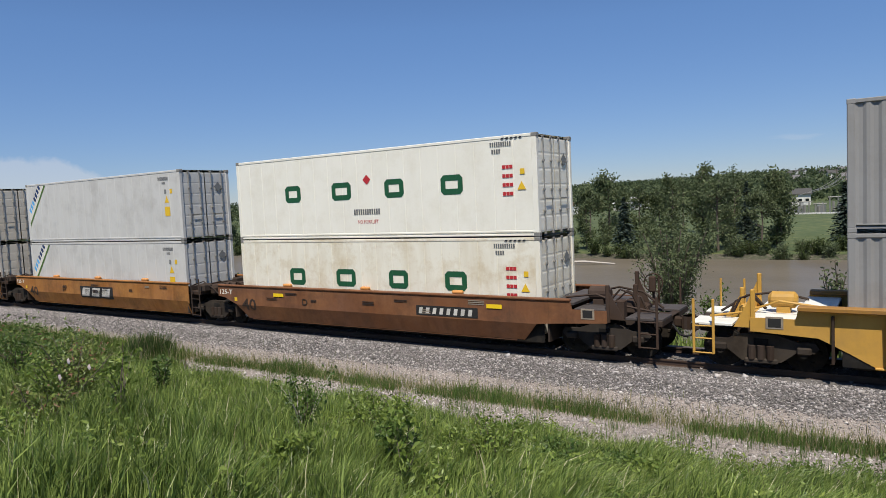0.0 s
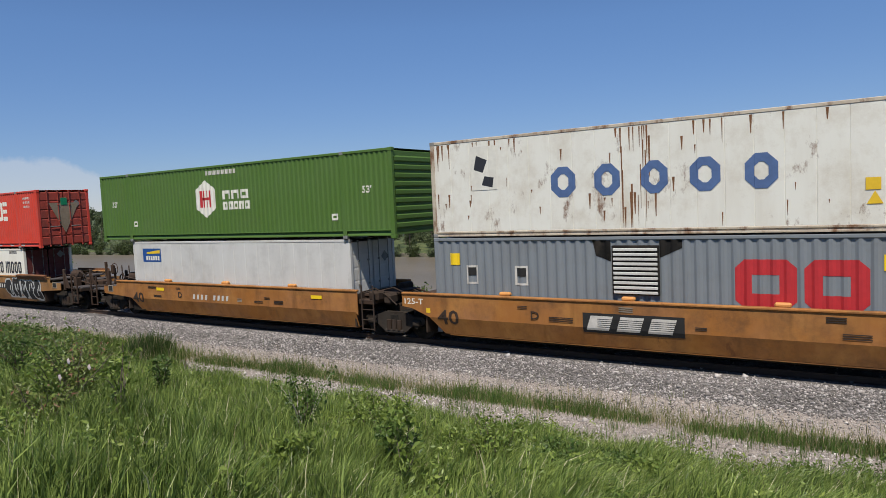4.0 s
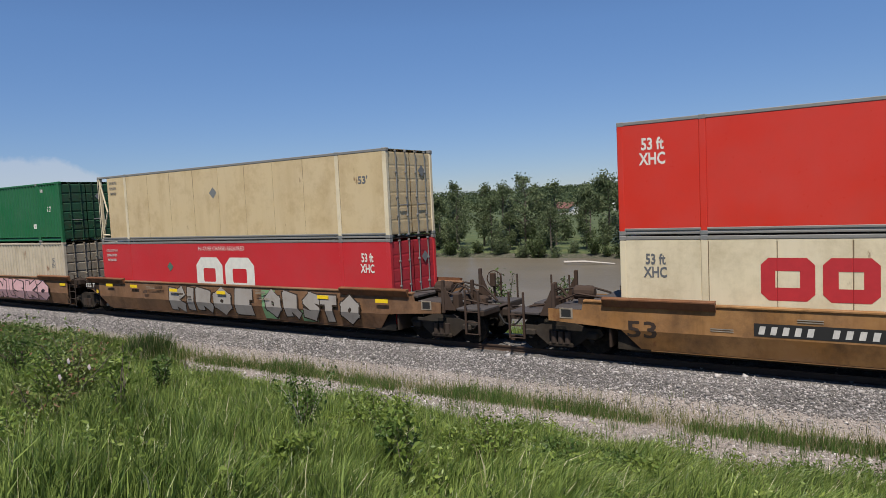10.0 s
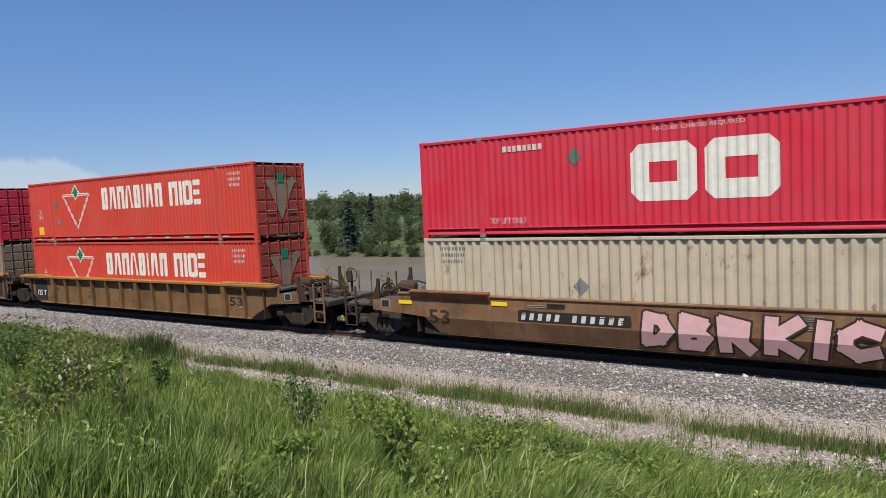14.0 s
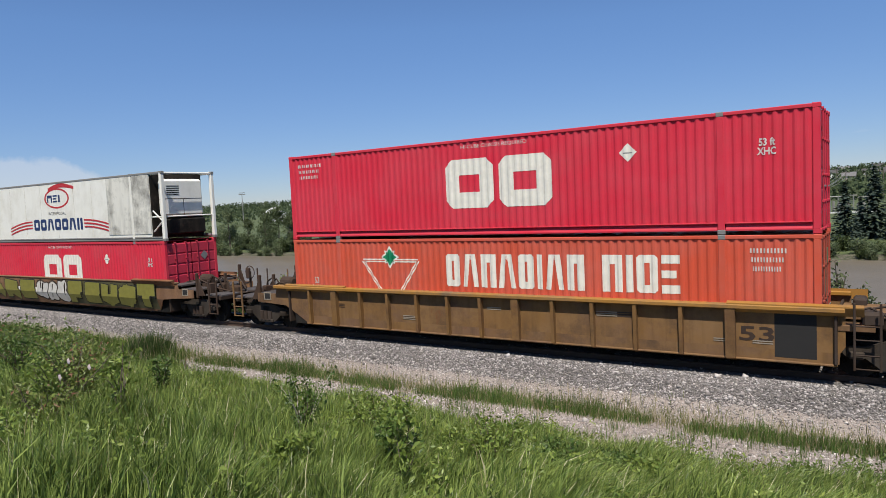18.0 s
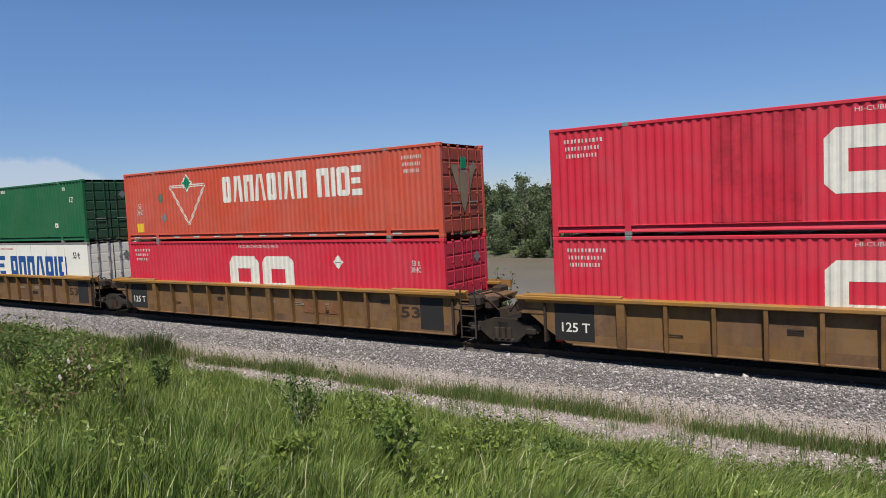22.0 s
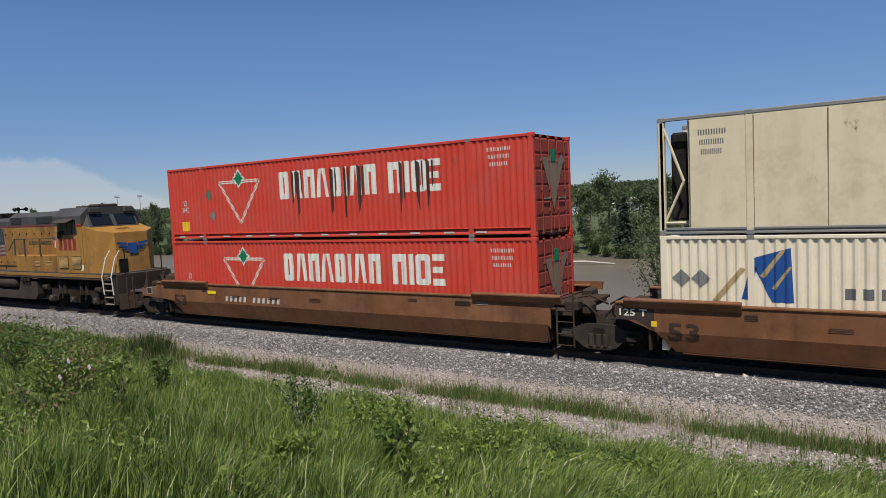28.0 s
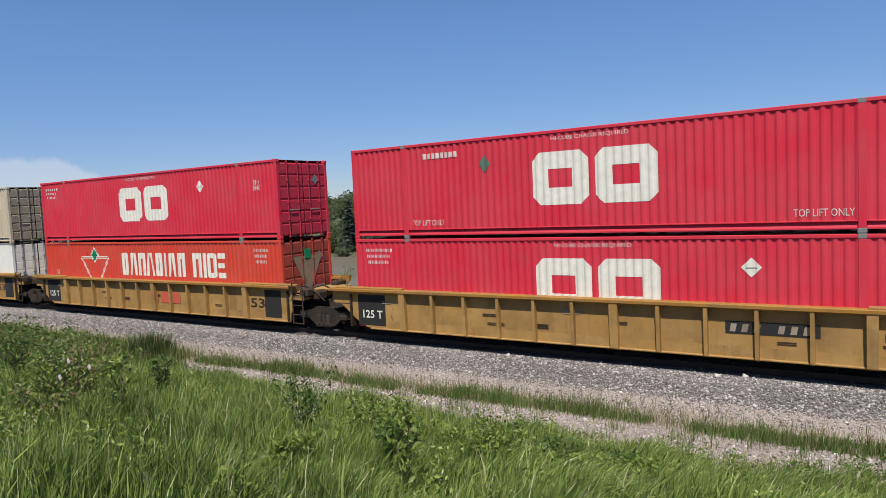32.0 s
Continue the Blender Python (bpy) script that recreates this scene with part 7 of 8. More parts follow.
    # cab
    cab = p("cab", Geo().prism([(-1.45, 1.8), (1.45, 1.8), (1.45, 4.42), (1.05, 4.8), (-1.05, 4.8), (-1.45, 4.42)], "x", 15.9, 18.2), "loco_yellow")
    p("cab_roof", Geo().prism([(-1.47, 4.02), (1.47, 4.02), (1.47, 4.43), (1.06, 4.82), (-1.06, 4.82), (-1.47, 4.43)], "x", 15.85, 18.215), "loco_grey", cab, "grey cab roof")
    for s in (1, -1):
        p("red_stripe", Geo().box(15.9, 18.2, s * -1.48, s * -1.47, 3.98, 4.05, 0.003) if s < 0 else Geo().box(17.85, 18.2, -1.48, -1.47, 3.98, 4.05, 0.003), "ink_red", cab)
        win = p("cab_window", Geo().box(16.15, 17.8, s * -1.475, s * -1.455, 3.58, 4.3, 0.01), "loco_under", cab, "dark cab side windows")
        for a, b in ((16.2, 16.52), (16.6, 17.02), (17.06, 17.4), (17.46, 17.76)):
            p("pane", Geo().box(a, b, s * -1.484, s * -1.475, 3.63, 4.25, 0.004), "glass", win)
    p("sun_visor", Geo().prism([(-1.46, 4.32), (-1.85, 4.16), (-1.85, 4.14), (-1.46, 4.28)], "x", 16.3, 17.65), "loco_under", cab, "grey awning over the side windows")
    p("mirror", Geo().box(16.42, 16.5, -1.65, -1.47, 3.42, 3.75, 0.02), "dark", cab)
    plan = [(18.2, -1.43), (19.25, -1.36), (19.8, -0.8), (19.8, 0.8), (19.25, 1.36), (18.2, 1.43)]
    tops = [3.95, 3.72, 3.6, 3.6, 3.72, 3.95]
    nose = p("nose", Geo().add([(a, b, 1.8) for a, b in plan] + [(a - (0.12 if a > 19.5 else 0), b, z) for (a, b), z in zip(plan, tops)],
                               [tuple(range(6))[::-1], (6, 7, 10, 11), (7, 8, 9, 10)] + [(k, (k + 1) % 6, 6 + (k + 1) % 6, 6 + k) for k in range(6)]), "loco_yellow")
    p("windscreen_frame", Geo().add([(18.2, -1.4, 3.92), (18.2, 1.4, 3.92), (18.12, 1.15, 4.65), (18.12, -1.15, 4.65), (18.5, -1.2, 3.9), (18.5, 1.2, 3.9)], [(4, 5, 2, 3), (0, 4, 3), (1, 2, 5), (0, 1, 5, 4)]), "loco_grey", cab)
    for y0, y1 in ((-1.08, -0.1), (0.1, 1.08)):
        p("windscreen", Geo().add([(18.49, y0, 3.98), (18.49, y1, 3.98), (18.17, y1, 4.55), (18.17, y0, 4.55)], [(0, 1, 2, 3)]), "glass", cab, "windscreen pane")
    for y0 in (-1.1, 0.6):
        p("number_board", Geo().box(18.0, 18.35, y0, y0 + 0.5, 4.55, 4.78, 0.03), "loco_grey", cab)
    p("cab_fittings", Geo().box(16.3, 16.9, -0.6, -0.1, 4.8, 4.9, 0.04).box(17.2, 18.0, -0.5, 0.5, 4.82, 4.95, 0.05).tube([(17.0, 0.3, 4.8), (17.0, 0.3, 5.0)], 0.05), "loco_under", cab)
    p("nose_hatch", Geo().box(18.8, 19.1, -0.3, 0.3, 3.74, 3.82, 0.02), "loco_yellow", nose)
    em = p("nose_emblem", Geo().add([(19.785, -0.22, 2.62), (19.785, 0.22, 2.62), (19.755, 0.22, 3.1), (19.755, -0.22, 3.1)], [(0, 1, 2, 3)]), "ink_blue", nose, "blue winged emblem shape")
    for d in (-1, 1):
        for i in range(3):
            z = 3.12 - 0.13 * i
            p("wing", Geo().add([(19.79 - 0.05 * (z - 1.8) / 1.8 + 0.012, d * 0.26, z), (19.79 - 0.05 * (z - 1.8) / 1.8 + 0.012, d * (0.78 - 0.14 * i), z + 0.05), (19.79 - 0.05 * (z - 1.8) / 1.8 + 0.012, d * (0.74 - 0.14 * i), z - 0.06), (19.79 - 0.05 * (z - 1.8) / 1.8 + 0.012, d * 0.26, z - 0.1)], [(0, 1, 2, 3)]), "ink_blue", em)
    # paint marks
    side = [(-5, -1.42), (25, -1.42)]
    cs = [(-5, -1.45), (25, -1.45)]
    part("road_number", draped(bars(16.18, 17.78, 2.86, 3.4, 4, 0.68), cs), "number_red", cab, "red blocks in place of the road number")
    part("data_sheet", draped([rect(17.92, 18.18, 1.94, 2.2)], cs), "ink_white", cabin)
    part("slogan", draped(lettered("BUILDING AMERICA", 12.45, 14.6, 3.1, 3.3, 0.012), flat, 0, 0.008), "ink_black", hood)
    sh = part("shield", draped([[(14.82, 3.3), (15.32, 3.3), (15.36, 3.45), (15.07, 3.5), (14.78, 3.45)]], flat, 0, 0.008), "ink_blue", hood, "striped shield emblem")
    part("shield_field", draped([[(14.82, 3.3), (14.84, 2.98), (15.07, 2.87), (15.3, 2.98), (15.32, 3.3)]], flat, 0, 0.008), "ink_white", sh)
    part("shield_stripe", draped([rect(14.86 + 0.13 * i, 14.92 + 0.13 * i, 2.95, 3.28) for i in range(4)], flat, 0, 0.012), "ink_red", sh)
    # the painted waving flag
    def wavy(u, v):
        return (6.75 + 3.1 * u, 2.55 + 1.25 * v + 0.17 * math.sin(2.2 + 9.5 * u) * (1 - 0.4 * u) + 0.05 * math.sin(1 + 21 * u) + 0.1 * u + (0.12 * u if v > 0.5 else -0.05 * u))
    def band(v0, v1, u0, u1, n=16):
        us = np.linspace(u0, u1, n)
        return [[wavy(a, v0), wavy(b, v0), wavy(b, v1), wavy(a, v1)] for a, b in zip(us, us[1:])]
    fl = part("flag", draped([q for i in range(13) if i % 2 for q in band(i / 13, (i + 1) / 13, 0, 1)], flat, 0, 0.008), "flag_white", hood, "painted waving flag, faded")
    part("stripe", draped([q for i in range(13) if i % 2 == 0 for q in band(i / 13, (i + 1) / 13, 0, 1)], flat, 0, 0.008), "flag_red", fl)
    part("canton", draped(band(6 / 13, 1.02, 0.55, 1.0), flat, 0, 0.012), "flag_blue", fl)
    stars = []
    for i in range(6):
        for j in range(4):
            c = wavy(0.585 + 0.072 * i, 0.53 + 0.12 * j)
            stars += diamond(c[0], c[1], 0.033)
    part("star", draped(stars, flat, 0, 0.016), "flag_white", fl)
    part("flag_pole", draped([[(9.74, 3.98), (9.765, 3.98), (10.295, 2.4), (10.27, 2.4)]], flat, 0, 0.016), "flag_white", fl)
    # tank, reservoirs, trucks
    tank = p("fuel_tank", Geo().prism([(5.85, 1.4), (6.95, 1.4), (7.08, 0.86), (9.2, 0.82), (11.8, 0.82), (12.0, 1.33), (13.65, 1.33), (13.65, 0.7), (13.4, 0.42), (6.2, 0.4), (5.85, 0.62)], "y", -1.36, 1.36), "tank_brown", root, "dusty grey fuel tank")
    for a, b in ((7.15, 9.15), (9.6, 11.65)):
        g = Geo().tube([(a, -1.2, 1.2), (a + 0.1, -1.2, 1.2), (b - 0.1, -1.2, 1.2), (b, -1.2, 1.2)], [0.16, 0.27, 0.27, 0.16], 16)
        g.smooth = True
        p("air_reservoir", g, "tank_brown")
    for u in (12.3, 12.6, 12.9, 5.5):
        p("valve", Geo().box(u, u + 0.18, -1.5, -1.3, 1.3, 1.5, 0.04), "truck")
    for c in (2.95, 16.75):
        # solid dark truck box, standing in for the shade between the wheels
        t = p("truck", Geo().box(c - 2.35, c + 2.35, -0.95, 0.95, 0.32, 1.15, 0.05), "dark")
        for k in (-1.35, 0.55, 2.45):
            p("traction_motor", Geo().box(c + k - 0.75, c + k - 0.1, -0.6, 0.6, 0.2, 0.75, 0.1), "dark", t)
        # added dark filler in place of the shade under the frame
        p("belly", Geo().box(c - 2.7, c + 2.7, -0.7, 0.7, 1.1, 1.5, 0.05), "dark")
        for s in (-1, 1):
            o = [(-2.65, 0.95), (-2.3, 1.08), (-0.9, 1.0), (-0.4, 1.12), (0.4, 1.12), (0.9, 1.0), (2.3, 1.08), (2.65, 0.95), (2.6, 0.8), (2.25, 0.42), (1.55, 0.42), (1.35, 0.78), (0.5, 0.8), (0.4, 0.38), (-0.4, 0.38), (-0.5, 0.8), (-1.35, 0.78), (-1.55, 0.42), (-2.25, 0.42), (-2.6, 0.8)]
            g = Geo().prism([(c + a, z) for a, z in o], "y", s * 1.08, s * 1.2)
            for k in (-1.9, 0, 1.9):
                g.box(c + k - 0.24, c + k + 0.24, s * 1.15, s * 1.34, 0.36, 0.68, 0.05)
            sf = p("side_frame", g, "truck_brown", t)
            for k in (-2.3, 2.3):
                g = Geo().tube([(c + k - 0.25, s * 1.3, 1.05), (c + k + 0.25, s * 1.3, 1.05)], 0.13, 12)
                p("brake_cylinder", g, "truck", sf)
            for k in (-1.15, -0.7, 0.7, 1.15):
                p("coil_spring", Geo().tube([(c + k, s * 1.22, 0.78), (c + k, s * 1.22, 1.4)], 0.1, 10), "truck", sf)
            for k in (-1.9, 0, 1.9):
                p("axle_cap", Geo().tube([(c + k, s * 1.33, 0.53), (c + k, s * 1.4, 0.53)], [0.15, 0.11], 12), "loco_under", sf)
            for k in (-1.0, 1.0):
                p("damper", Geo().tube([(c + k, s * 1.25, 0.55), (c + k + 0.2, s * 1.25, 1.15)], 0.06, 8), "truck", sf)
        for k in (-1.9, 0, 1.9):
            def wheels():
                g = Geo()
                for y in (-0.75, 0.75):
                    g.disc(0, y, 0, 0.53, 0.14, 24)
                return g.tube([(0, -1.15, 0), (0, 1.15, 0)], 0.1, 10)
            w = part("wheelset", wheels, "dark", t, key="loco_wheels", at=pose(c + k, 0, 0.53))
            WHEELS.append((w, c + k, 0.53))
    # added dark blocks stand in for shade in the gaps beside the tank
    for a, b in ((13.68, 14.25), (5.3, 5.82)):
        p("equipment_box", Geo().box(a, b, -1.0, 1.0, 0.35, 1.5, 0.05), "dark")
    # handrails and steps
    def rail(z, u0, u1):
        return Geo().tube([(u0, -1.44, z), (u1, -1.44, z)], 0.022, 6)
    p("handrail", rail(2.88, 0.2, 11.3).tube([(11.3, -1.44, 2.88), (11.9, -1.44, 3.42), (15.9, -1.44, 3.42)], 0.022, 6), "loco_under")
    for u in (0.35, 1.35, 2.1, 3.5, 4.35, 5.6, 7.1, 8.6, 10.0):
        p("stanchion", Geo().box(u - 0.05, u + 0.05, -1.47, -1.42, 1.6, 2.88, 0.01), "grimy")
    for u in (11.9, 12.9, 14.4):
        p("stanchion", Geo().box(u - 0.045, u + 0.045, -1.47, -1.42, 2.6, 3.42, 0.01), "loco_under")
    for d, u in ((1, 19.75), (-1, -0.75)):
        w = p("step_well", Geo().box(u - 0.05, u + 0.0, -1.5, -0.7, 0.45, 1.78, 0.01), "loco_under")
        p("step_plate", Geo().box(u + d * 0.7 - 0.03, u + d * 0.7 + 0.03, -1.5, -0.7, 0.45, 1.78, 0.01), "loco_under", w)
        for i in range(5):
            p("tread", Geo().box(u, u + d * 0.7, -1.5, -0.95, 0.45 + 0.3 * i, 0.49 + 0.3 * i, 0.008), "step_tan", w, "dusty pale step tread")
        for uu in (u, u + d * 0.72):
            p("grab_rail", Geo().tube([(uu, -1.5, 0.9), (uu, -1.56, 1.7), (uu + d * 0.12, -1.4, 2.5), (uu + d * 0.15, -1.2, 2.85)], 0.03, 8), "ink_white", w, "white grab rail")
        p("end_plate", Geo().box(u + d * 0.72, u + d * 0.78, -1.35, 1.35, 0.55, 1.78, 0.02), "grimy")
        p("plough", Geo().prism([(u + d * 0.75, 1.0), (u + d * 1.05, 0.25), (u + d * 0.75, 0.25)], "y", -1.3, 1.3), "grimy")
        p("coupler", Geo().box(u + d * 0.75, u + d * 1.05, -0.14, 0.14, 0.72, 1.0, 0.04).box(u + d * 0.95, u + d * 1.12, -0.22, 0.22, 0.68, 1.04, 0.06), "grimy")
        for yy in (-0.9, 0.9):
            p("end_post", Geo().tube([(u + d * 0.75, yy, 1.8), (u + d * 0.75, yy, 2.9)], 0.03, 6), "dark")
        p("end_box", Geo().box(u + d * 0.7, u + d * 0.8, -1.15, -0.75, 1.85, 2.45, 0.02), "dark")
        p("hose", Geo().tube([(u + d * 0.8, -0.5, 1.1), (u + d * 1.0, -0.55, 0.7), (u + d * 1.05, -0.5, 0.55)], 0.035, 6), "black")
    p("rear_door", Geo().box(0.42, 0.45, -0.35, 0.35, 1.85, 3.7, 0.01), "loco_grey", hood)


# ---- the train, from front to rear ----
def reefer(label, x, z, L=12.192, W=2.438, col="white", wall="flat", **kw):
    return Box(label, L, W, 2.57 if L < 7 else 2.86, wall, col, **kw).put(x, z)


Z0, Z1, FT40 = 0.36, 3.225, 12.192
BROWN, YEL = "smooth", "ribbed"

# leading yellow car with grey containers
c = WellCar("bright yellow ribbed well car with white tread platforms", -0.8, FT40, "coupler", "joint", YEL, "car_bright")
c.stencil("coupler", None, None)
for z in (Z0, Z1):
    b = Box("plain grey corrugated container on the leading yellow car", FT40, 2.438, col="grey_neutral", period=0.28).put(-0.8, z)
    b.mark("placard", diamond(0.95, 1.95, 0.25), "ink_white")

# five orange-brown forty foot wells
FIVE = [(-20.27, "joint", "coupler"), (-35.84, "joint", "joint"), (-51.43, "joint", "joint"), (-67.04, "joint", "joint"), (-82.6, "coupler", "joint")]
for i, (x, lf, rt) in enumerate(FIVE):
    c = WellCar("rust-orange smooth-sided forty foot well car", x, FT40, lf, rt, BROWN, "car_dark" if i == 0 else "car_orange")
    c.stencil(lf, "40", "125-T", [(8.2, 10.2, True), (4.9, 7.3, "wide"), (4.9, 7.3, "wide"), (4.9, 7.3, "wide"), (4.2, 6.4, False)][i], [(1.9, 1.22), (10.6, 1.22)] if i in (0, 4) else [])
for z, soil in ((Z1, "white"), (Z0, "white_stained")):
    b = reefer("white refrigerated container with green blocks, stained below", -20.27, z, col=soil)
    for u0, u1 in ((2.49, 3.23), (4.67, 5.51), (6.9, 7.65), (9.03, 9.8)):
        b.mark("logo_block", soft_ring(u0, u1, 1.28, 1.86, 0.17, 0.1), "ink_green", "green block of a trade name")
    if z == Z1:
        b.mark("web_print", bars(5.6, 6.7, 0.78, 0.96, 12), "ink_grey")
        b.mark("notice", lettered("NO FORKLIFT", 5.75, 6.6, 0.49, 0.61), "ink_red")
        b.mark("placard", diamond(6.19, 1.9, 0.16), "ink_red")
    b.mark("registration_code", bars(10.75, 11.44, 2.55, 2.68, 10) + bars(10.8, 11.1, 2.36, 2.48, 4), "ink_grey")
    for zz in (1.92, 1.67, 1.42, 1.17):
        b.mark("caution_marks", bars(11.12, 11.46, zz, zz + 0.1, 3, 0.9), "ink_red")
    b.mark("warning_label", [[(11.58, 1.32), (11.85, 1.32), (11.715, 1.56)]], "label_yellow", "yellow warning triangle")
    b.mark("warning_label", [rect(11.68, 11.82, 1.75, 1.9)], "label_yellow")
    b.mark("tick_row", [[(11.1 + 0.14 * i, 2.74), (11.18 + 0.14 * i, 2.74), (11.22 + 0.14 * i, 2.79), (11.14 + 0.14 * i, 2.79)] for i in range(5)], "ink_black")
for z in (Z1, Z0):
    b = reefer("light grey refrigerated container with a slanted corner label", -35.84, z, col="grey")
    lb = b.mark("corner_label", [[(0.22, 1.5), (1.28, 2.74), (1.78, 2.74), (0.22, 0.92)]], "ink_white", "slanted white label")
    part("label_stripe", draped([[(0.22, 0.8), (1.88, 2.74), (1.74, 2.74), (0.22, 0.97)]], b.rows, off=0.009), "hub_green", lb)
    for i in range(7):
        u, w = 0.36 + 0.155 * i, 1.42 + 0.182 * i
        part("label_print", draped([[(u, w), (u + 0.1, w + 0.115), (u - 0.06, w + 0.3), (u - 0.16, w + 0.185)]], b.rows, off=0.009), "ink_sky" if i < 3 else "ink_navy", lb)
    b.mark("registration_code", bars(10.77, 11.45, 2.46, 2.6, 11) + bars(11.02, 11.26, 2.3, 2.4, 4), "ink_grey")
    b.mark("warning_label", [rect(11.51, 11.66, 1.92, 2.1)], "label_yellow")
    b.mark("notice", [rect(11.15, 11.28, 1.92, 2.1)], "placard")
    b.mark("warning_label", [[(11.14, 1.56), (11.43, 1.56), (11.285, 1.84)]], "label_yellow", "yellow warning triangle")
    b.mark("warning_label", [rect(11.13, 11.46, 1.02, 1.4)], "label_yellow")
b = reefer("warm grey refrigerated container with navy emblem and black blocks", -51.43, Z1, col="warm_grey")
arrow_emblem(b, 1.72, 3.42, 0.86, 2.2)
b.mark("trade_name", name_blocks(4.32, 10.56, 1.1, 1.95, "naoao_inooo", 0.2, 0.12), "ink_black", "black blocks of a trade name")
b.mark("placard", diamond(5.6, 2.12, 0.2), "ink_red")
b.mark("warning_label", [[(11.15, 1.93), (11.4, 1.93), (11.275, 2.18)], rect(11.2, 11.37, 2.33, 2.5)], "label_yellow")
b.mark("registration_code", bars(10.76, 11.48, 2.58, 2.68, 11), "ink_grey")
b = reefer("warm grey refrigerated container with a small blue label", -51.43, Z0, col="warm_grey")
b.mark("label_plate", [rect(0.83, 2.14, 2.2, 2.6)], "ink_white")
b.mark("label_print", bars(0.88, 1.42, 2.36, 2.52, 3), "ink_sky")
b.mark("label_print", bars(1.44, 2.08, 2.36, 2.56, 4), "ink_navy")
b.mark("label_stripe", [rect(0.83, 2.14, 2.2, 2.28)], "hub_green")
b.mark("warning_label", [[(11.17, 1.38), (11.45, 1.38), (11.31, 1.62)], rect(11.62, 11.78, 1.74, 1.92)], "label_yellow")
b.mark("registration_code", bars(10.8, 11.5, 2.5, 2.62, 11), "ink_grey")
b = reefer("rust-streaked white refrigerated container with blue ring blocks", -67.04, Z1, col="white_rusty", frame_col="rust_frame")
for u0, u1 in ((3.9, 4.6), (5.12, 5.8), (6.34, 7.0), (7.52, 8.22), (8.75, 9.45)):
    b.mark("logo_block", soft_ring(u0, u1, 1.05, 1.86, 0.2, 0.22), "ink_slate", "slate blue ring of a trade name")
b.mark("picture_patch", [rect(1.42, 2.24, 1.36, 2.6)], "ink_white")
b.mark("picture_blot", [[(1.5, 1.95), (1.8, 1.85), (1.95, 2.2), (1.6, 2.35)], [(1.75, 1.5), (2.1, 1.42), (2.15, 1.7), (1.85, 1.75)]], "ink_black")
b.mark("warning_label", [rect(11.12, 11.4, 0.92, 1.18), [(11.14, 0.62), (11.44, 0.62), (11.29, 0.9)]], "label_yellow")
rng5 = random.Random(14)
runs = []
for u in [6.2 + rng5.gauss(0, 0.25) for _ in range(16)] + [rng5.uniform(0.3, 11.9) for _ in range(46)] + [rng5.uniform(0.2, 0.7) for _ in range(8)] + [rng5.uniform(11.5, 12.0) for _ in range(6)]:
    top, w = (2.74, rng5.uniform(0.012, 0.035)) if rng5.random() < 0.4 else (rng5.uniform(0.5, 2.6), rng5.uniform(0.008, 0.035))
    low = max(0.2, top - abs(rng5.gauss(0, 0.3 if abs(u - 6.2) > 0.6 else 1.0)) - 0.08)
    runs.append([(u - 0.3 * w, low), (u + 0.3 * w, low + 0.03), (u + w, top), (u - w, top)])
for run in apart(runs):
    part("rust_streak", draped(run, b.rows, off=0.0035, step=0.0003), "rust", b.root, "brown rust run")
b = Box("grey corrugated generator container with louvres and red blocks", FT40, 2.438, 2.86, col="steel_grey", front="unit", rear_frame="genset", period=0.28).put(-67.04, Z0)
for u0, u1 in ((8.5, 9.8), (9.95, 11.2)):
    b.mark("logo_block", soft_ring(u0, u1, 1.12, 2.28, 0.36, 0.2), "ink_red", "red block of a trade mark")
lv = part("louvre_panel", Geo().box(5.54, 6.75, -1.25, -1.2, 1.35, 2.62, 0.01), "dark", b.root)
for i in range(10):
    part("slat", Geo().box(5.58, 6.71, -1.28, -1.24, 0, 0.07, 0.008), "grey", lv, key="genset_slat", at=pose(0, 0, 1.38 + 0.122 * i))
b.mark("soot", [[(5.1, 2.35), (5.5, 2.2), (5.5, 2.75), (5.0, 2.75)], [(6.75, 2.3), (7.3, 2.55), (7.3, 2.75), (6.75, 2.75)]], "dark", "soot above the louvres")
for u in (1.1, 2.7):
    b.mark("hatch", ring(u, u + 0.4, 1.5, 2.05, 0.06), "ink_soft")
    b.mark("hatch_opening", [rect(u + 0.06, u + 0.34, 1.75, 1.99)], "black")
for u in (0.55, 11.45):
    b.mark("warning_label", [rect(u, u + 0.34, 2.05, 2.4)], "reflector")
b = Box("leaf-green corrugated container with a white hexagon", col="hub_green", front="ribs").put(-84.6, Z1)
hx = [(7.1 + 0.68 * math.sin(math.radians(60 * i)), 1.6 + 0.72 * math.cos(math.radians(60 * i))) for i in range(6)]
h = b.mark("hexagon", [hx], "ink_white", "white hexagon emblem")
part("hexagon_bars", draped([rect(6.78, 6.9, 1.28, 1.92), rect(7.3, 7.42, 1.28, 1.92), rect(6.98, 7.05, 1.28, 1.92), rect(7.15, 7.22, 1.28, 1.92), rect(6.9, 7.3, 1.56, 1.66)], b.rows, off=0.009), "ink_red", h)
b.mark("trade_name", name_blocks(8.1, 9.5, 1.55, 1.88, "nno", 0.1) + name_blocks(8.1, 9.55, 1.16, 1.46, "ooono", 0.09), "ink_white", "white blocks of a trade name")
for u in (0.8, 14.9):
    b.mark("size_mark", lettered("53'", u, u + 0.4, 1.48, 1.72, 0.028), "ink_white")
b.mark("notice", bars(7.2, 8.9, 2.5, 2.66, 15), "ink_soft")
for u in (2.3, 13.55):
    b.mark("notice", ring(u, u + 0.28, 0.63, 0.85, 0.07), "ink_white")
b = reefer("off-white refrigerated container with a blue square label", -82.6, Z0, col="grey")
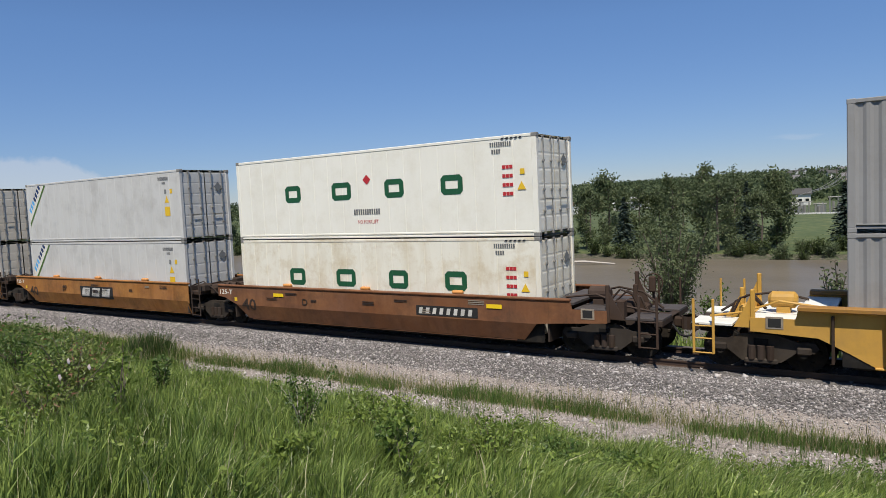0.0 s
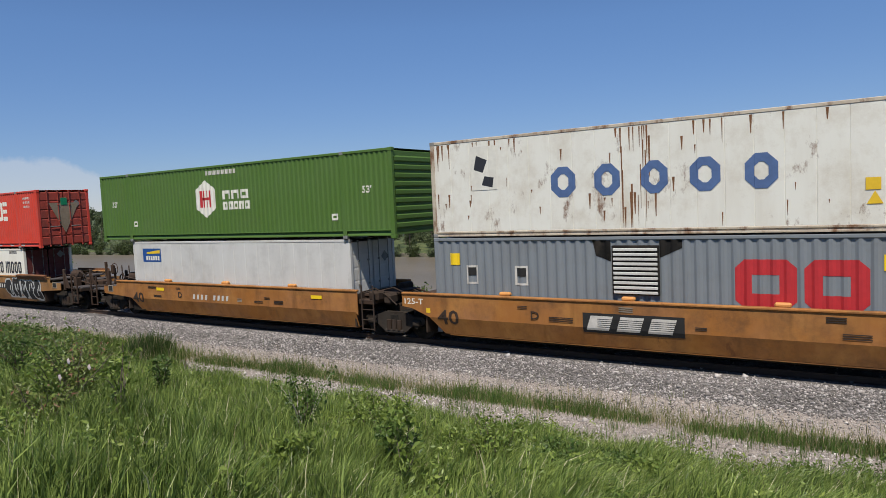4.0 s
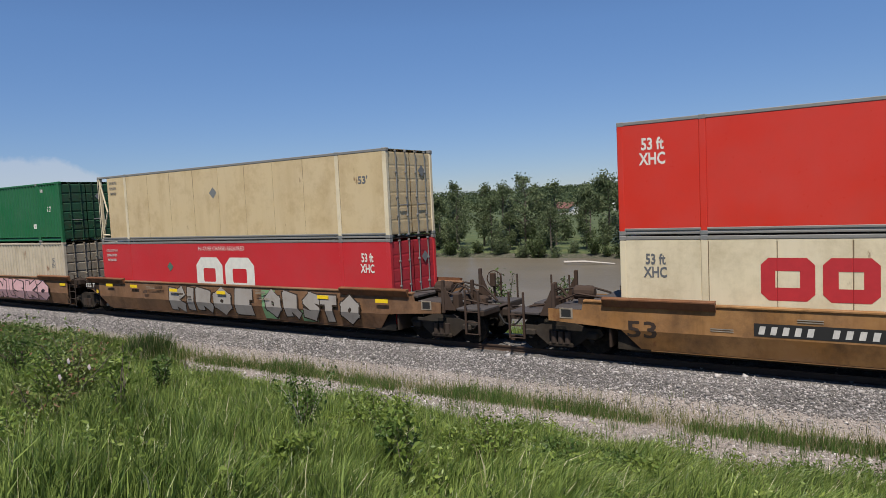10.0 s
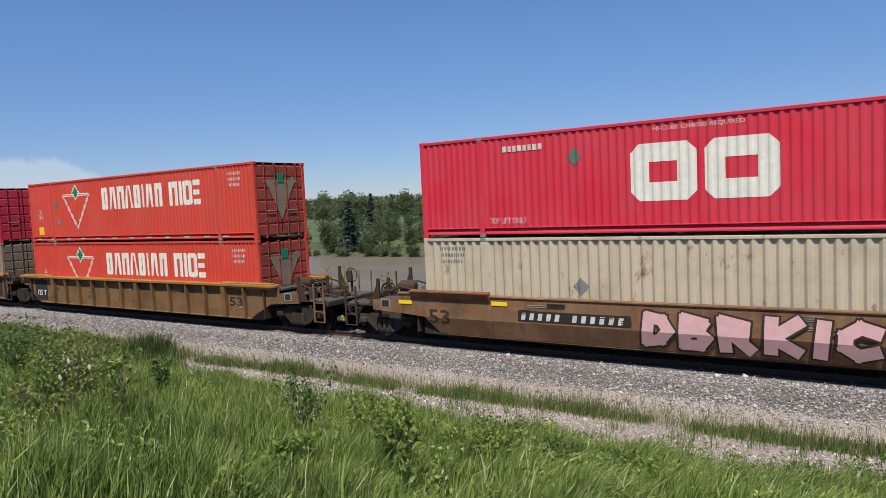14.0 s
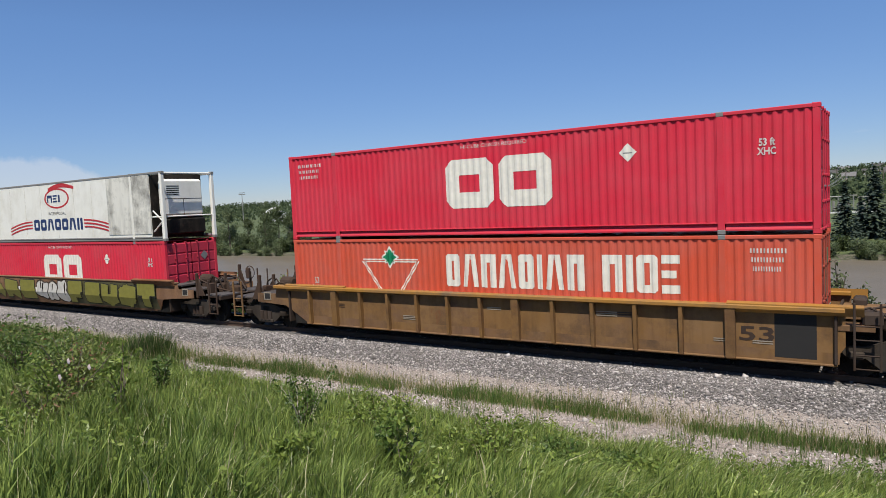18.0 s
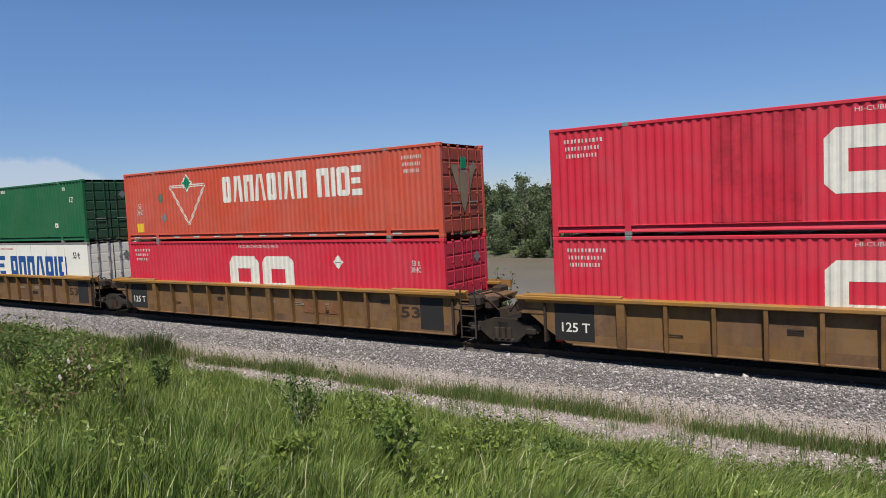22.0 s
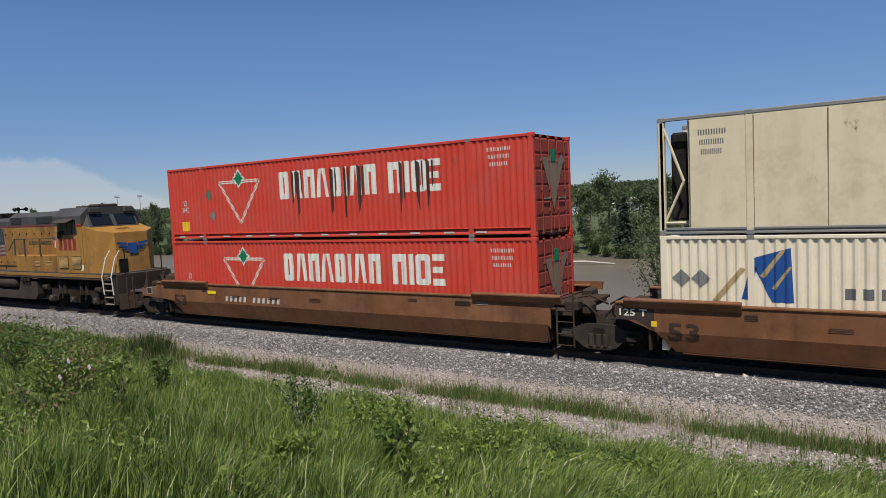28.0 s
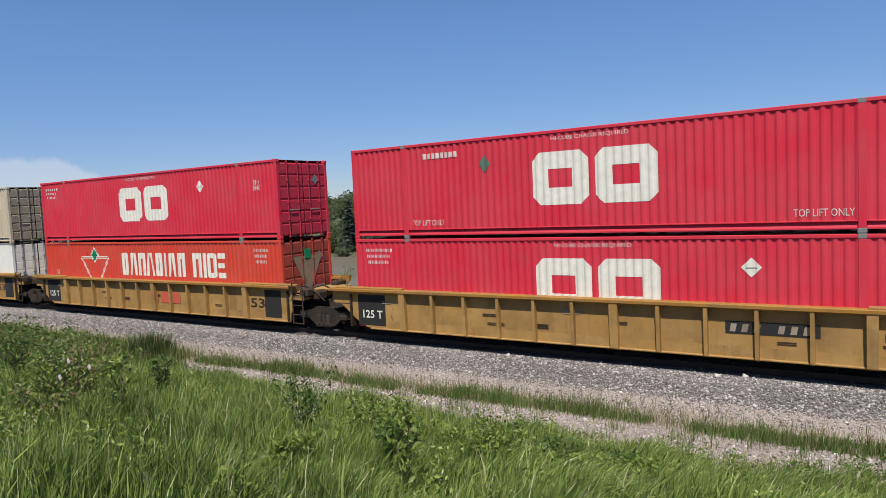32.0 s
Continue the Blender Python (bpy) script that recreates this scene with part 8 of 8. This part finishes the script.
lb = b.mark("label_plate", [rect(0.68, 1.92, 2.0, 2.56)], "ink_blue", "blue label with yellow rays")
part("label_ray", draped([[(0.95, 2.33), (1.86, 2.36), (1.86, 2.5), (0.95, 2.4)]], b.rows, off=0.009), "label_yellow", lb)
part("label_print", draped(bars(0.9, 1.85, 2.07, 2.25, 6), b.rows, off=0.009), "ink_white", lb)

# three ochre fifty-three foot wells
TRIO = [("joint", "coupler"), ("joint", "joint"), ("coupler", "joint")]


def trio(xs, style, col, word, end_col="end_brown"):
    return [WellCar(word, x, 16.154, lf, rt, style, col, end_col=end_col) for x, (lf, rt) in zip(xs, TRIO)]


c1, c2, c3 = trio((-106.33, -125.95, -145.25), BROWN, "car_brown", "ochre-brown smooth-sided well car with sprayed graffiti")
c1.stencil("joint", "53", "125 T", (9.9, 12.8, True))
graffiti(c1, 3.3, 6.3, 0.35, 1.45, 4, "grimy", "cream", 11)
graffiti(c1, 12.85, 16.3, 0.25, 1.48, 5, "black", "silver", 12)
c2.stencil("joint", "53", "125 T", None, [(6.6, 1.3), (11.3, 1.3)])
graffiti(c2, 2.1, 7.5, 0.25, 1.5, 6, "silver", "black", 13)
graffiti(c2, 10.8, 13.4, 0.4, 1.48, 4, "stencil_faint", "grimy", 14)
c2.mark("name_print", bars(8.9, 10.7, 0.8, 1.25, 3, 0.7), "flag_red")
c3.stencil("coupler", "53", None, (3.25, 6.2, True))
graffiti(c3, 6.3, 9.4, 0.3, 1.45, 4, "grimy", "black", 15)
tag(c3, "AIDZ", 9.3, 13.8, 0.34, 1.54, "black", "ink_white", 0.32, 0.085, 16)
brick(-106.33, 2.94, "brick-red corrugated container with emblem, set on two short containers")
b = Box("maroon twenty foot container", 6.058, 2.438, 2.57, col="maroon", period=0.28, lift=False).put(-104.25, Z0)
b.mark("label_plate", [rect(0.42, 0.82, 1.98, 2.4)], "ink_navy", "small navy label with a yellow mark")
b.mark("label_mark", [[(0.5, 2.1), (0.58, 2.1), (0.76, 2.26), (0.72, 2.32), (0.52, 2.24)]], "label_yellow")
b.mark("repaint", [rect(2.05, 3.35, 0.2, 2.4)], "maroon_dark", "duller repainted patch")
b.mark("registration_code", bars(4.9, 5.8, 2.1, 2.25, 9), "ink_soft")
b = reefer("white twenty foot refrigerated container with navy emblem", -98.16, Z0, L=6.058, col="white", lift=False, door_col="maroon")
b.root["label"] = "white twenty foot container with navy emblem and rusty doors"
arrow_emblem(b, 0.48, 1.5, 1.26, 1.96)
b.mark("trade_name", name_blocks(1.95, 5.75, 1.3, 1.9, "naoao_inooo", 0.12, 0.08), "ink_black", "black blocks of a trade name")
b.mark("registration_code", bars(4.6, 5.4, 2.3, 2.45, 9), "ink_grey")
MW = "naoiniwz_onnaoio"
b = reefer("white panelled refrigerated container with tall blue blocks", -125.95, Z1, 16.25, 2.591, "white", "panel", front="unit", rear_frame="right")
b.mark("trade_name", name_blocks(2.4, 14.0, 1.08, 2.02, MW, 0.26, 0.05), "ink_blue", "tall blue blocks of a trade name")
b.mark("notice", lettered("TOP LIFT ONLY", 2.4, 3.5, 0.36, 0.5), "ink_black")
b.mark("notice", lettered("TOP LIFT ONLY", 12.92, 13.95, 0.36, 0.5), "ink_black")
for u in (14.74, 15.24):
    b.mark("placard", diamond(u, 2.17, 0.22, 0.25), "placard", "grey diamond placard")
b.mark("registration_code", bars(14.5, 15.45, 2.5, 2.72, 7), "ink_grey")
b = reefer("soiled tan panelled refrigerated container with soot by its unit", -125.95, Z0, 16.25, 2.591, "tan", "panel", front="unit", rear_frame="right")
b.mark("soot", [rect(13.9, 15.68, 0.2, 2.74)], "soot_film", "soot beside the cooling unit")
b.mark("size_mark", lettered("53 ft\nXHC", 0.65, 1.25, 1.78, 2.42, 0.028), "ink_grey")
b.mark("placard", diamond(12.5, 1.9, 0.24), "placard")
codes(b, 14.5, 15.35, 1.95, 2.5, "ink_grey")
b = reefer("bright red refrigerated container with a white nose unit", -145.25, Z1, 16.154, 2.591, "reefer_red", "plain", front="unit", rear_frame="nose")
b.mark("size_mark", lettered("53 ft\nXHC", 0.55, 1.2, 1.75, 2.42, 0.028), "ink_white")
b.mark("notice", lettered("HI-CUBE CHASSIS REQUIRED", 9.65, 11.45, 2.55, 2.68), "ink_white")
b.mark("placard", diamond(13.25, 1.83, 0.24), "placard")
b.mark("placard", diamond(12.62, 0.92, 0.24), "placard")
b.mark("notice", [rect(13.08, 13.45, 0.4, 0.55)], "ink_white")
b.mark("warning_label", [rect(15.13, 15.48, 0.43, 0.78)], "label_yellow")
codes(b, 14.8, 15.65, 2.1, 2.68, "ink_soft")
b = reefer("cream panelled refrigerated container with two red blocks", -145.25, Z0, 16.15, 2.591, "cream", "panel", front="unit", rear_frame="right", gap=0.6)
for u0, u1 in ((3.3, 4.4), (4.55, 5.62)):
    b.mark("logo_block", soft_ring(u0, u1, 1.35, 2.33, 0.3, 0.16), "ink_red", "red block of a trade mark")
b.mark("size_mark", lettered("53 ft\nXHC", 0.6, 1.18, 1.82, 2.42, 0.028), "ink_grey")
b.mark("placard", diamond(11.2, 1.87, 0.23), "placard")
codes(b, 14.5, 15.4, 2.0, 2.55, "ink_grey")

# three brown wells with broad graffiti
c1, c2, c3 = trio((-168.8, -188.22, -207.72), BROWN, "car_rust", "brown smooth-sided well car covered in sprayed shapes")
tag(c1, "KIROE", 4.8, 9.9, 0.36, 1.52, "silver_dull", "grimy", 0.36, 0.05, 21)
c1.mark("spray_cloud", [rect(10.4, 11.1, 0.4, 1.45), rect(12.3, 13.0, 0.4, 0.8)], "spray_green", "pale green sprayed ground")
tag(c1, "ORSTO", 10.6, 15.0, 0.36, 1.52, "silver_dull", "grimy", 0.36, 0.05, 22)
c1.stencil("joint", None, "125 T", None, [(0.6, 1.3), (2.4, 1.3), (5.1, 1.22), (8.0, 1.22), (13.2, 1.25), (15.7, 1.22)])
c2.stencil("joint", "53", "125 T", (7.35, 9.35, "wide"), [(13.5, 1.25), (16.0, 1.2)])
graffiti(c2, 2.1, 7.2, 0.22, 1.48, 6, "pink", "black", 23)
c2.mark("spray_cloud", [rect(9.6, 14.6, 0.42, 1.42)], "pink", "pink sprayed ground")
tag(c2, "WISKO", 9.5, 15.0, 0.36, 1.5, "pink", "black", 0.29, 0.05, 24)
c3.stencil("coupler", "53", None, (3.3, 6.3, True), [(-0.9, 1.22), (2.4, 1.3), (15.8, 1.15), (13.0, 1.25)])
tag(c3, "DBRKICREW", 6.5, 14.9, 0.36, 1.5, "pink", "grimy", 0.3, 0.05, 25)
b = reefer("stained tan panelled container with an open braced end", -168.8, Z1, 16.154, 2.591, "tan", "panel", rear_frame="left", frame_col="cream")
b.mark("placard", diamond(7.78, 1.82, 0.22), "placard")
b.mark("size_mark", lettered("53'", 14.98, 15.38, 1.77, 2.03, 0.028), "ink_grey")
codes(b, 0.9, 1.5, 2.0, 2.6, "ink_grey")
b = Box("bright crimson smooth container with two white blocks", wall="plain", col="cp_bright").put(-168.8, Z0)
for u0, u1 in ((6.5, 8.05), (8.2, 9.82)):
    b.mark("logo_block", soft_ring(u0, u1, 0.85, 2.22, 0.42, 0.3), "ink_white", "large white block of a trade mark")
b.mark("notice", lettered("HI-CUBE CHASSIS REQUIRED", 6.7, 9.35, 2.46, 2.64), "ink_white")
b.mark("size_mark", lettered("53 ft\nXHC", 14.9, 15.48, 1.75, 2.4, 0.028), "ink_white")
b.mark("placard", diamond(4.83, 1.83, 0.2), "dull_green")
codes(b, 0.35, 1.2, 2.0, 2.55, "ink_soft")
evergreen(-188.22, Z1, 7.4, "dark green corrugated container with an orange logo panel")
putty_box(-188.22, Z0, "putty-grey corrugated container with rust runs")
crimson(-207.72, Z1, "upper", "crimson corrugated container with two big white blocks")
putty_box(-207.72, Z0, "putty-grey corrugated container under a crimson one")

# three yellow ribbed wells
c1, c2, c3 = trio((-231.25, -250.75, -270.15), YEL, "car_yellow", "soiled yellow well car with ribbed sides")
for c, lf, nm in ((c1, "joint", None), (c2, "joint", (9.3, 11.0, False)), (c3, "coupler", None)):
    c.stencil(lf, "53", "125 T", nm)
brick(-231.25, Z1, "brick-red corrugated container with triangle emblem")
brick(-231.25, Z0, "brick-red corrugated container with triangle emblem, lower", False)
crimson(-250.75, Z1, "lower", "crimson corrugated container with white diamond placard")
putty_box(-250.75, Z0, col="putty_brown", label="brownish putty corrugated container, heavily stained")
crimson(-270.15, Z1, "lower", "crimson corrugated container with white diamond placard")
brick(-270.15, Z0, "faded brick-red container with triangle emblem", False, "ct_faded")

# a single olive graffiti car
c = WellCar("brown well car covered in olive and black graffiti", -293.7, 16.154, "coupler", "coupler", BROWN, "car_rust")
c.mark("spray_cloud", [rect(8.7, 15.7, 0.4, 1.46)], "olive_dark", "dark olive sprayed ground")
tag(c, "KARE", -0.4, 6.0, 0.36, 1.52, "olive", "black", 0.46, 0.045, 31)
tag(c, "FEUST", 8.9, 15.7, 0.36, 1.52, "olive", "black", 0.46, 0.04, 32)
graffiti(c, 6.05, 8.8, 0.42, 1.5, 3, "ink_soft", "grimy", 33)
part("number_code", draped(bars(3.4, 6.2, 0.82, 1.06, 10, 0.55), c.face, 1, 0.02), "ink_white", c.root, "white marks in place of the car number")
b = reefer("soot-stained white refrigerated container with red and blue stripes", -293.7, Z1, 16.25, 2.591, "white_dirty", "panel", front="unit", rear_frame="right", frame_col="white_dirty", gap=0.8)
ov = [(8.1 + 1.1 * math.cos(math.radians(15 * i)), 2.08 + 0.48 * math.sin(math.radians(15 * i))) for i in range(24)]
oi = [(8.1 + 0.98 * math.cos(math.radians(15 * i)), 2.08 + 0.4 * math.sin(math.radians(15 * i))) for i in range(24)]
b.mark("oval", [[ov[i], ov[(i + 1) % 24], oi[(i + 1) % 24], oi[i]] for i in range(24)], "ink_red", "red oval of a trade mark")
b.mark("swoosh", [[(7.4 + 0.25 * i, 2.45 + 0.12 * math.sin(math.pi * i / 9)), (7.65 + 0.25 * i, 2.45 + 0.12 * math.sin(math.pi * (i + 1) / 9)), (7.65 + 0.25 * i, 2.58 + 0.18 * math.sin(math.pi * (i + 1) / 9)), (7.4 + 0.25 * i, 2.58 + 0.18 * math.sin(math.pi * i / 9))] for i in range(9)], "ink_red")
b.mark("logo_block", name_blocks(7.25, 8.4, 1.9, 2.24, "nzi", 0.11), "ink_navy", "navy blocks of a trade name")
b.mark("notice", lettered("INTERMODAL", 7.3, 8.85, 1.3, 1.44), "ink_grey")
b.mark("trade_name", name_blocks(5.85, 10.2, 0.58, 1.12, "ooaooaii", 0.16, 0.08), "ink_navy", "navy blocks of a trade name")
for u0, u1, d in ((3.5, 5.7, -1), (10.35, 12.6, 1)):
    for k in range(3):
        b.mark("red_stripe", [[(u0 + (u1 - u0) * i / 8, z0), (u0 + (u1 - u0) * (i + 1) / 8, z1), (u0 + (u1 - u0) * (i + 1) / 8, z1 + 0.07), (u0 + (u1 - u0) * i / 8, z0 + 0.07)] for i in range(8) for z0, z1 in [tuple(0.98 - 0.15 * k - 0.3 * ((j / 8 if d > 0 else 1 - j / 8) ** 2) for j in (i, i + 1))]], "ink_red")
b.mark("placard", ring(14.4, 14.75, 1.75, 2.0, 0.07), "placard")
b.mark("registration_code", bars(14.3, 15.5, 2.42, 2.6, 9), "ink_grey")
b.mark("soot", [rect(12.3, 15.38, 0.3, 2.74)], "white_sooty", "sooty film near the cooling unit")
crimson(-293.7, Z0, "lower", "crimson corrugated container with white diamond placard")

# three yellow ribbed wells
c1, c2, c3 = trio((-317.25, -336.93, -356.36), YEL, "car_yellow", "soiled yellow well car with ribbed sides")
for c, lf, nm in ((c1, "joint", (9.9, 12.6, False)), (c2, "joint", None), (c3, "coupler", (2.5, 4.4, False))):
    c.stencil(lf, "53", "125 T", nm)
c2.mark("name_print", bars(10.3, 12.0, 0.7, 1.1, 3, 0.7), "car_dark")
b = crimson(-317.25, Z1, "lower", "crimson corrugated container, darker patches on its side")
b.mark("soot", [rect(4.1, 6.0, 0.3, 2.74)], "cp_soot", "sooty darker patch")
crimson(-317.25, Z0, "lower", "crimson corrugated container with white diamond placard")
brick(-336.93, Z1, "faded brick-red container with triangle emblem", True, "ct_faded")
crimson(-336.93, Z0, "lower", "crimson corrugated container with white diamond placard")
evergreen(-356.36, Z1, 4.2, "dark green corrugated container with an orange logo panel", 3.5, 0.5)
b = reefer("white panelled container with tall blue blocks and a braced end", -356.36, Z0, 16.154, 2.591, "white", "panel", rear_frame="left")
b.mark("trade_name", name_blocks(2.45, 14.3, 1.2, 2.2, MW, 0.26, 0.05), "ink_blue", "tall blue blocks of a trade name")
b.mark("size_mark", lettered("53 ft", 14.93, 15.5, 2.1, 2.4, 0.028), "ink_black")
b.mark("notice", lettered("HI-CUBE CHASSIS REQUIRED", 7.2, 9.3, 2.5, 2.62), "ink_red")
for u in (1.15, 1.65):
    b.mark("placard", diamond(u, 1.85, 0.22), "placard")
codes(b, 0.9, 1.7, 2.2, 2.65, "ink_grey")

# three dark brown wells
c1, c2, c3 = trio((-379.9, -399.14, -418.65), BROWN, "car_dark", "dark brown smooth-sided well car")
c1.stencil("joint", "53", "125 T", (10.2, 13.0, False))
rng9 = random.Random(9)
for i in range(9):
    u, z, w = rng9.choice([9.2, 13.4, 13.8, 14.3, 15.2]) + rng9.uniform(-0.4, 0.4), rng9.uniform(0.75, 1.25), rng9.uniform(0.06, 0.2)
    c1.mark("scrape", [[(u, z), (u + w, z + rng9.uniform(-0.06, 0.06)), (u + w * 0.8, z + rng9.uniform(0.04, 0.16)), (u - 0.02, z + 0.08)]], "stencil_faint", "pale scraped patch")
c2.stencil("joint", "53", "125 T", (6.9, 9.1, "wide"))
c3.stencil("coupler", "53", None, (3.3, 6.3, False), [(2.3, 1.2)])
brick(-379.9, Z1, "faded brick-red container with triangle emblem", True, "ct_faded")
crimson(-379.9, Z0, "lower", "crimson corrugated container with white diamond placard")
b = reefer("cream stained panelled container with an open braced end", -399.14, Z1, 16.154, 2.591, "cream", "panel", rear_frame="left")
b.mark("placard", diamond(7.8, 1.8, 0.24), "placard")
codes(b, 0.95, 1.6, 1.9, 2.5, "ink_grey")
b = Box("white corrugated container with tall navy blocks", col="white_cream").put(-399.14, Z0)
b.mark("trade_name", name_blocks(5.05, 11.6, 1.4, 2.38, "nannz", 0.32, 0.06), "ink_navy", "tall navy blocks of a trade name")
b.mark("web_print", bars(3.95, 4.95, 1.42, 1.66, 3, 0.6), "ink_grey")
b.mark("emblem", [[(2.05, 2.3), (2.9, 2.55), (2.95, 1.3), (2.5, 1.3)], [(1.85, 1.35), (2.0, 1.35), (2.2, 2.1), (2.05, 2.1)]], "ink_blue", "blue slanted emblem")
for slash in ([(2.25, 1.9), (2.7, 2.5), (2.8, 2.5), (2.35, 1.85)], [(2.5, 1.62), (2.86, 2.12), (2.93, 2.12), (2.57, 1.58)], [(1.2, 1.3), (1.36, 1.3), (1.95, 2.05), (1.85, 2.1)]):
    b.mark("emblem_slash", [slash], "pad_tan")
for u in (0.5, 0.95):
    b.mark("placard", diamond(u, 1.82, 0.22), "placard")
brick(-418.65, Z1, "brick-red container with emblem, burnt patches and drips", True, "ct_red", True)
brick(-418.65, Z0, "brick-red corrugated container with triangle emblem, lower", False)

locomotive(-443.2)

# rear yellow ribbed wells
c1, c2, c3 = trio((-464.43, -484.06, -503.6), YEL, "car_worn", "worn yellow well car with ribbed sides")
for c, lf, nm in ((c1, "joint", (11.4, 13.2, True)), (c2, "joint", None), (c3, "coupler", None)):
    c.stencil(lf, "53", "125 T", nm)
c2.mark("name_print", bars(8.3, 10.5, 0.7, 1.15, 3, 0.7), "ct_faded")
crimson(-464.43, Z1, "upper", "crimson corrugated container with green placard")
crimson(-464.43, Z0, "lower", "crimson corrugated container with white diamond placard")
crimson(-484.06, Z1, "lower", "crimson corrugated container with white diamond placard")
brick(-484.06, Z0, "brick-red corrugated container with triangle emblem, lower", False)
putty_box(-503.6, Z1, "dull grey corrugated container at the rear")
b = reefer("soiled white panelled container at the rear", -503.6, Z0, 16.154, 2.591, "white_dirty", "panel")


# ---- what moves ----
def motions():
    """The train rolls by; each car and container keeps its place in it, and the wheels turn under it."""
    for ob, x, z in TRAIN:
        walk(ob, [(t, pose(x + s, 0, z)) for t, s in ROLLED])
    at, gone = zip(*ROLLED)
    for wheelset, x, r in WHEELS:
        walk(wheelset, [(i / 30, pose(x, 0, r, 0, math.degrees(float(np.interp(i / 30, at, gone)) / r), 0)) for i in range(961)])


motions()
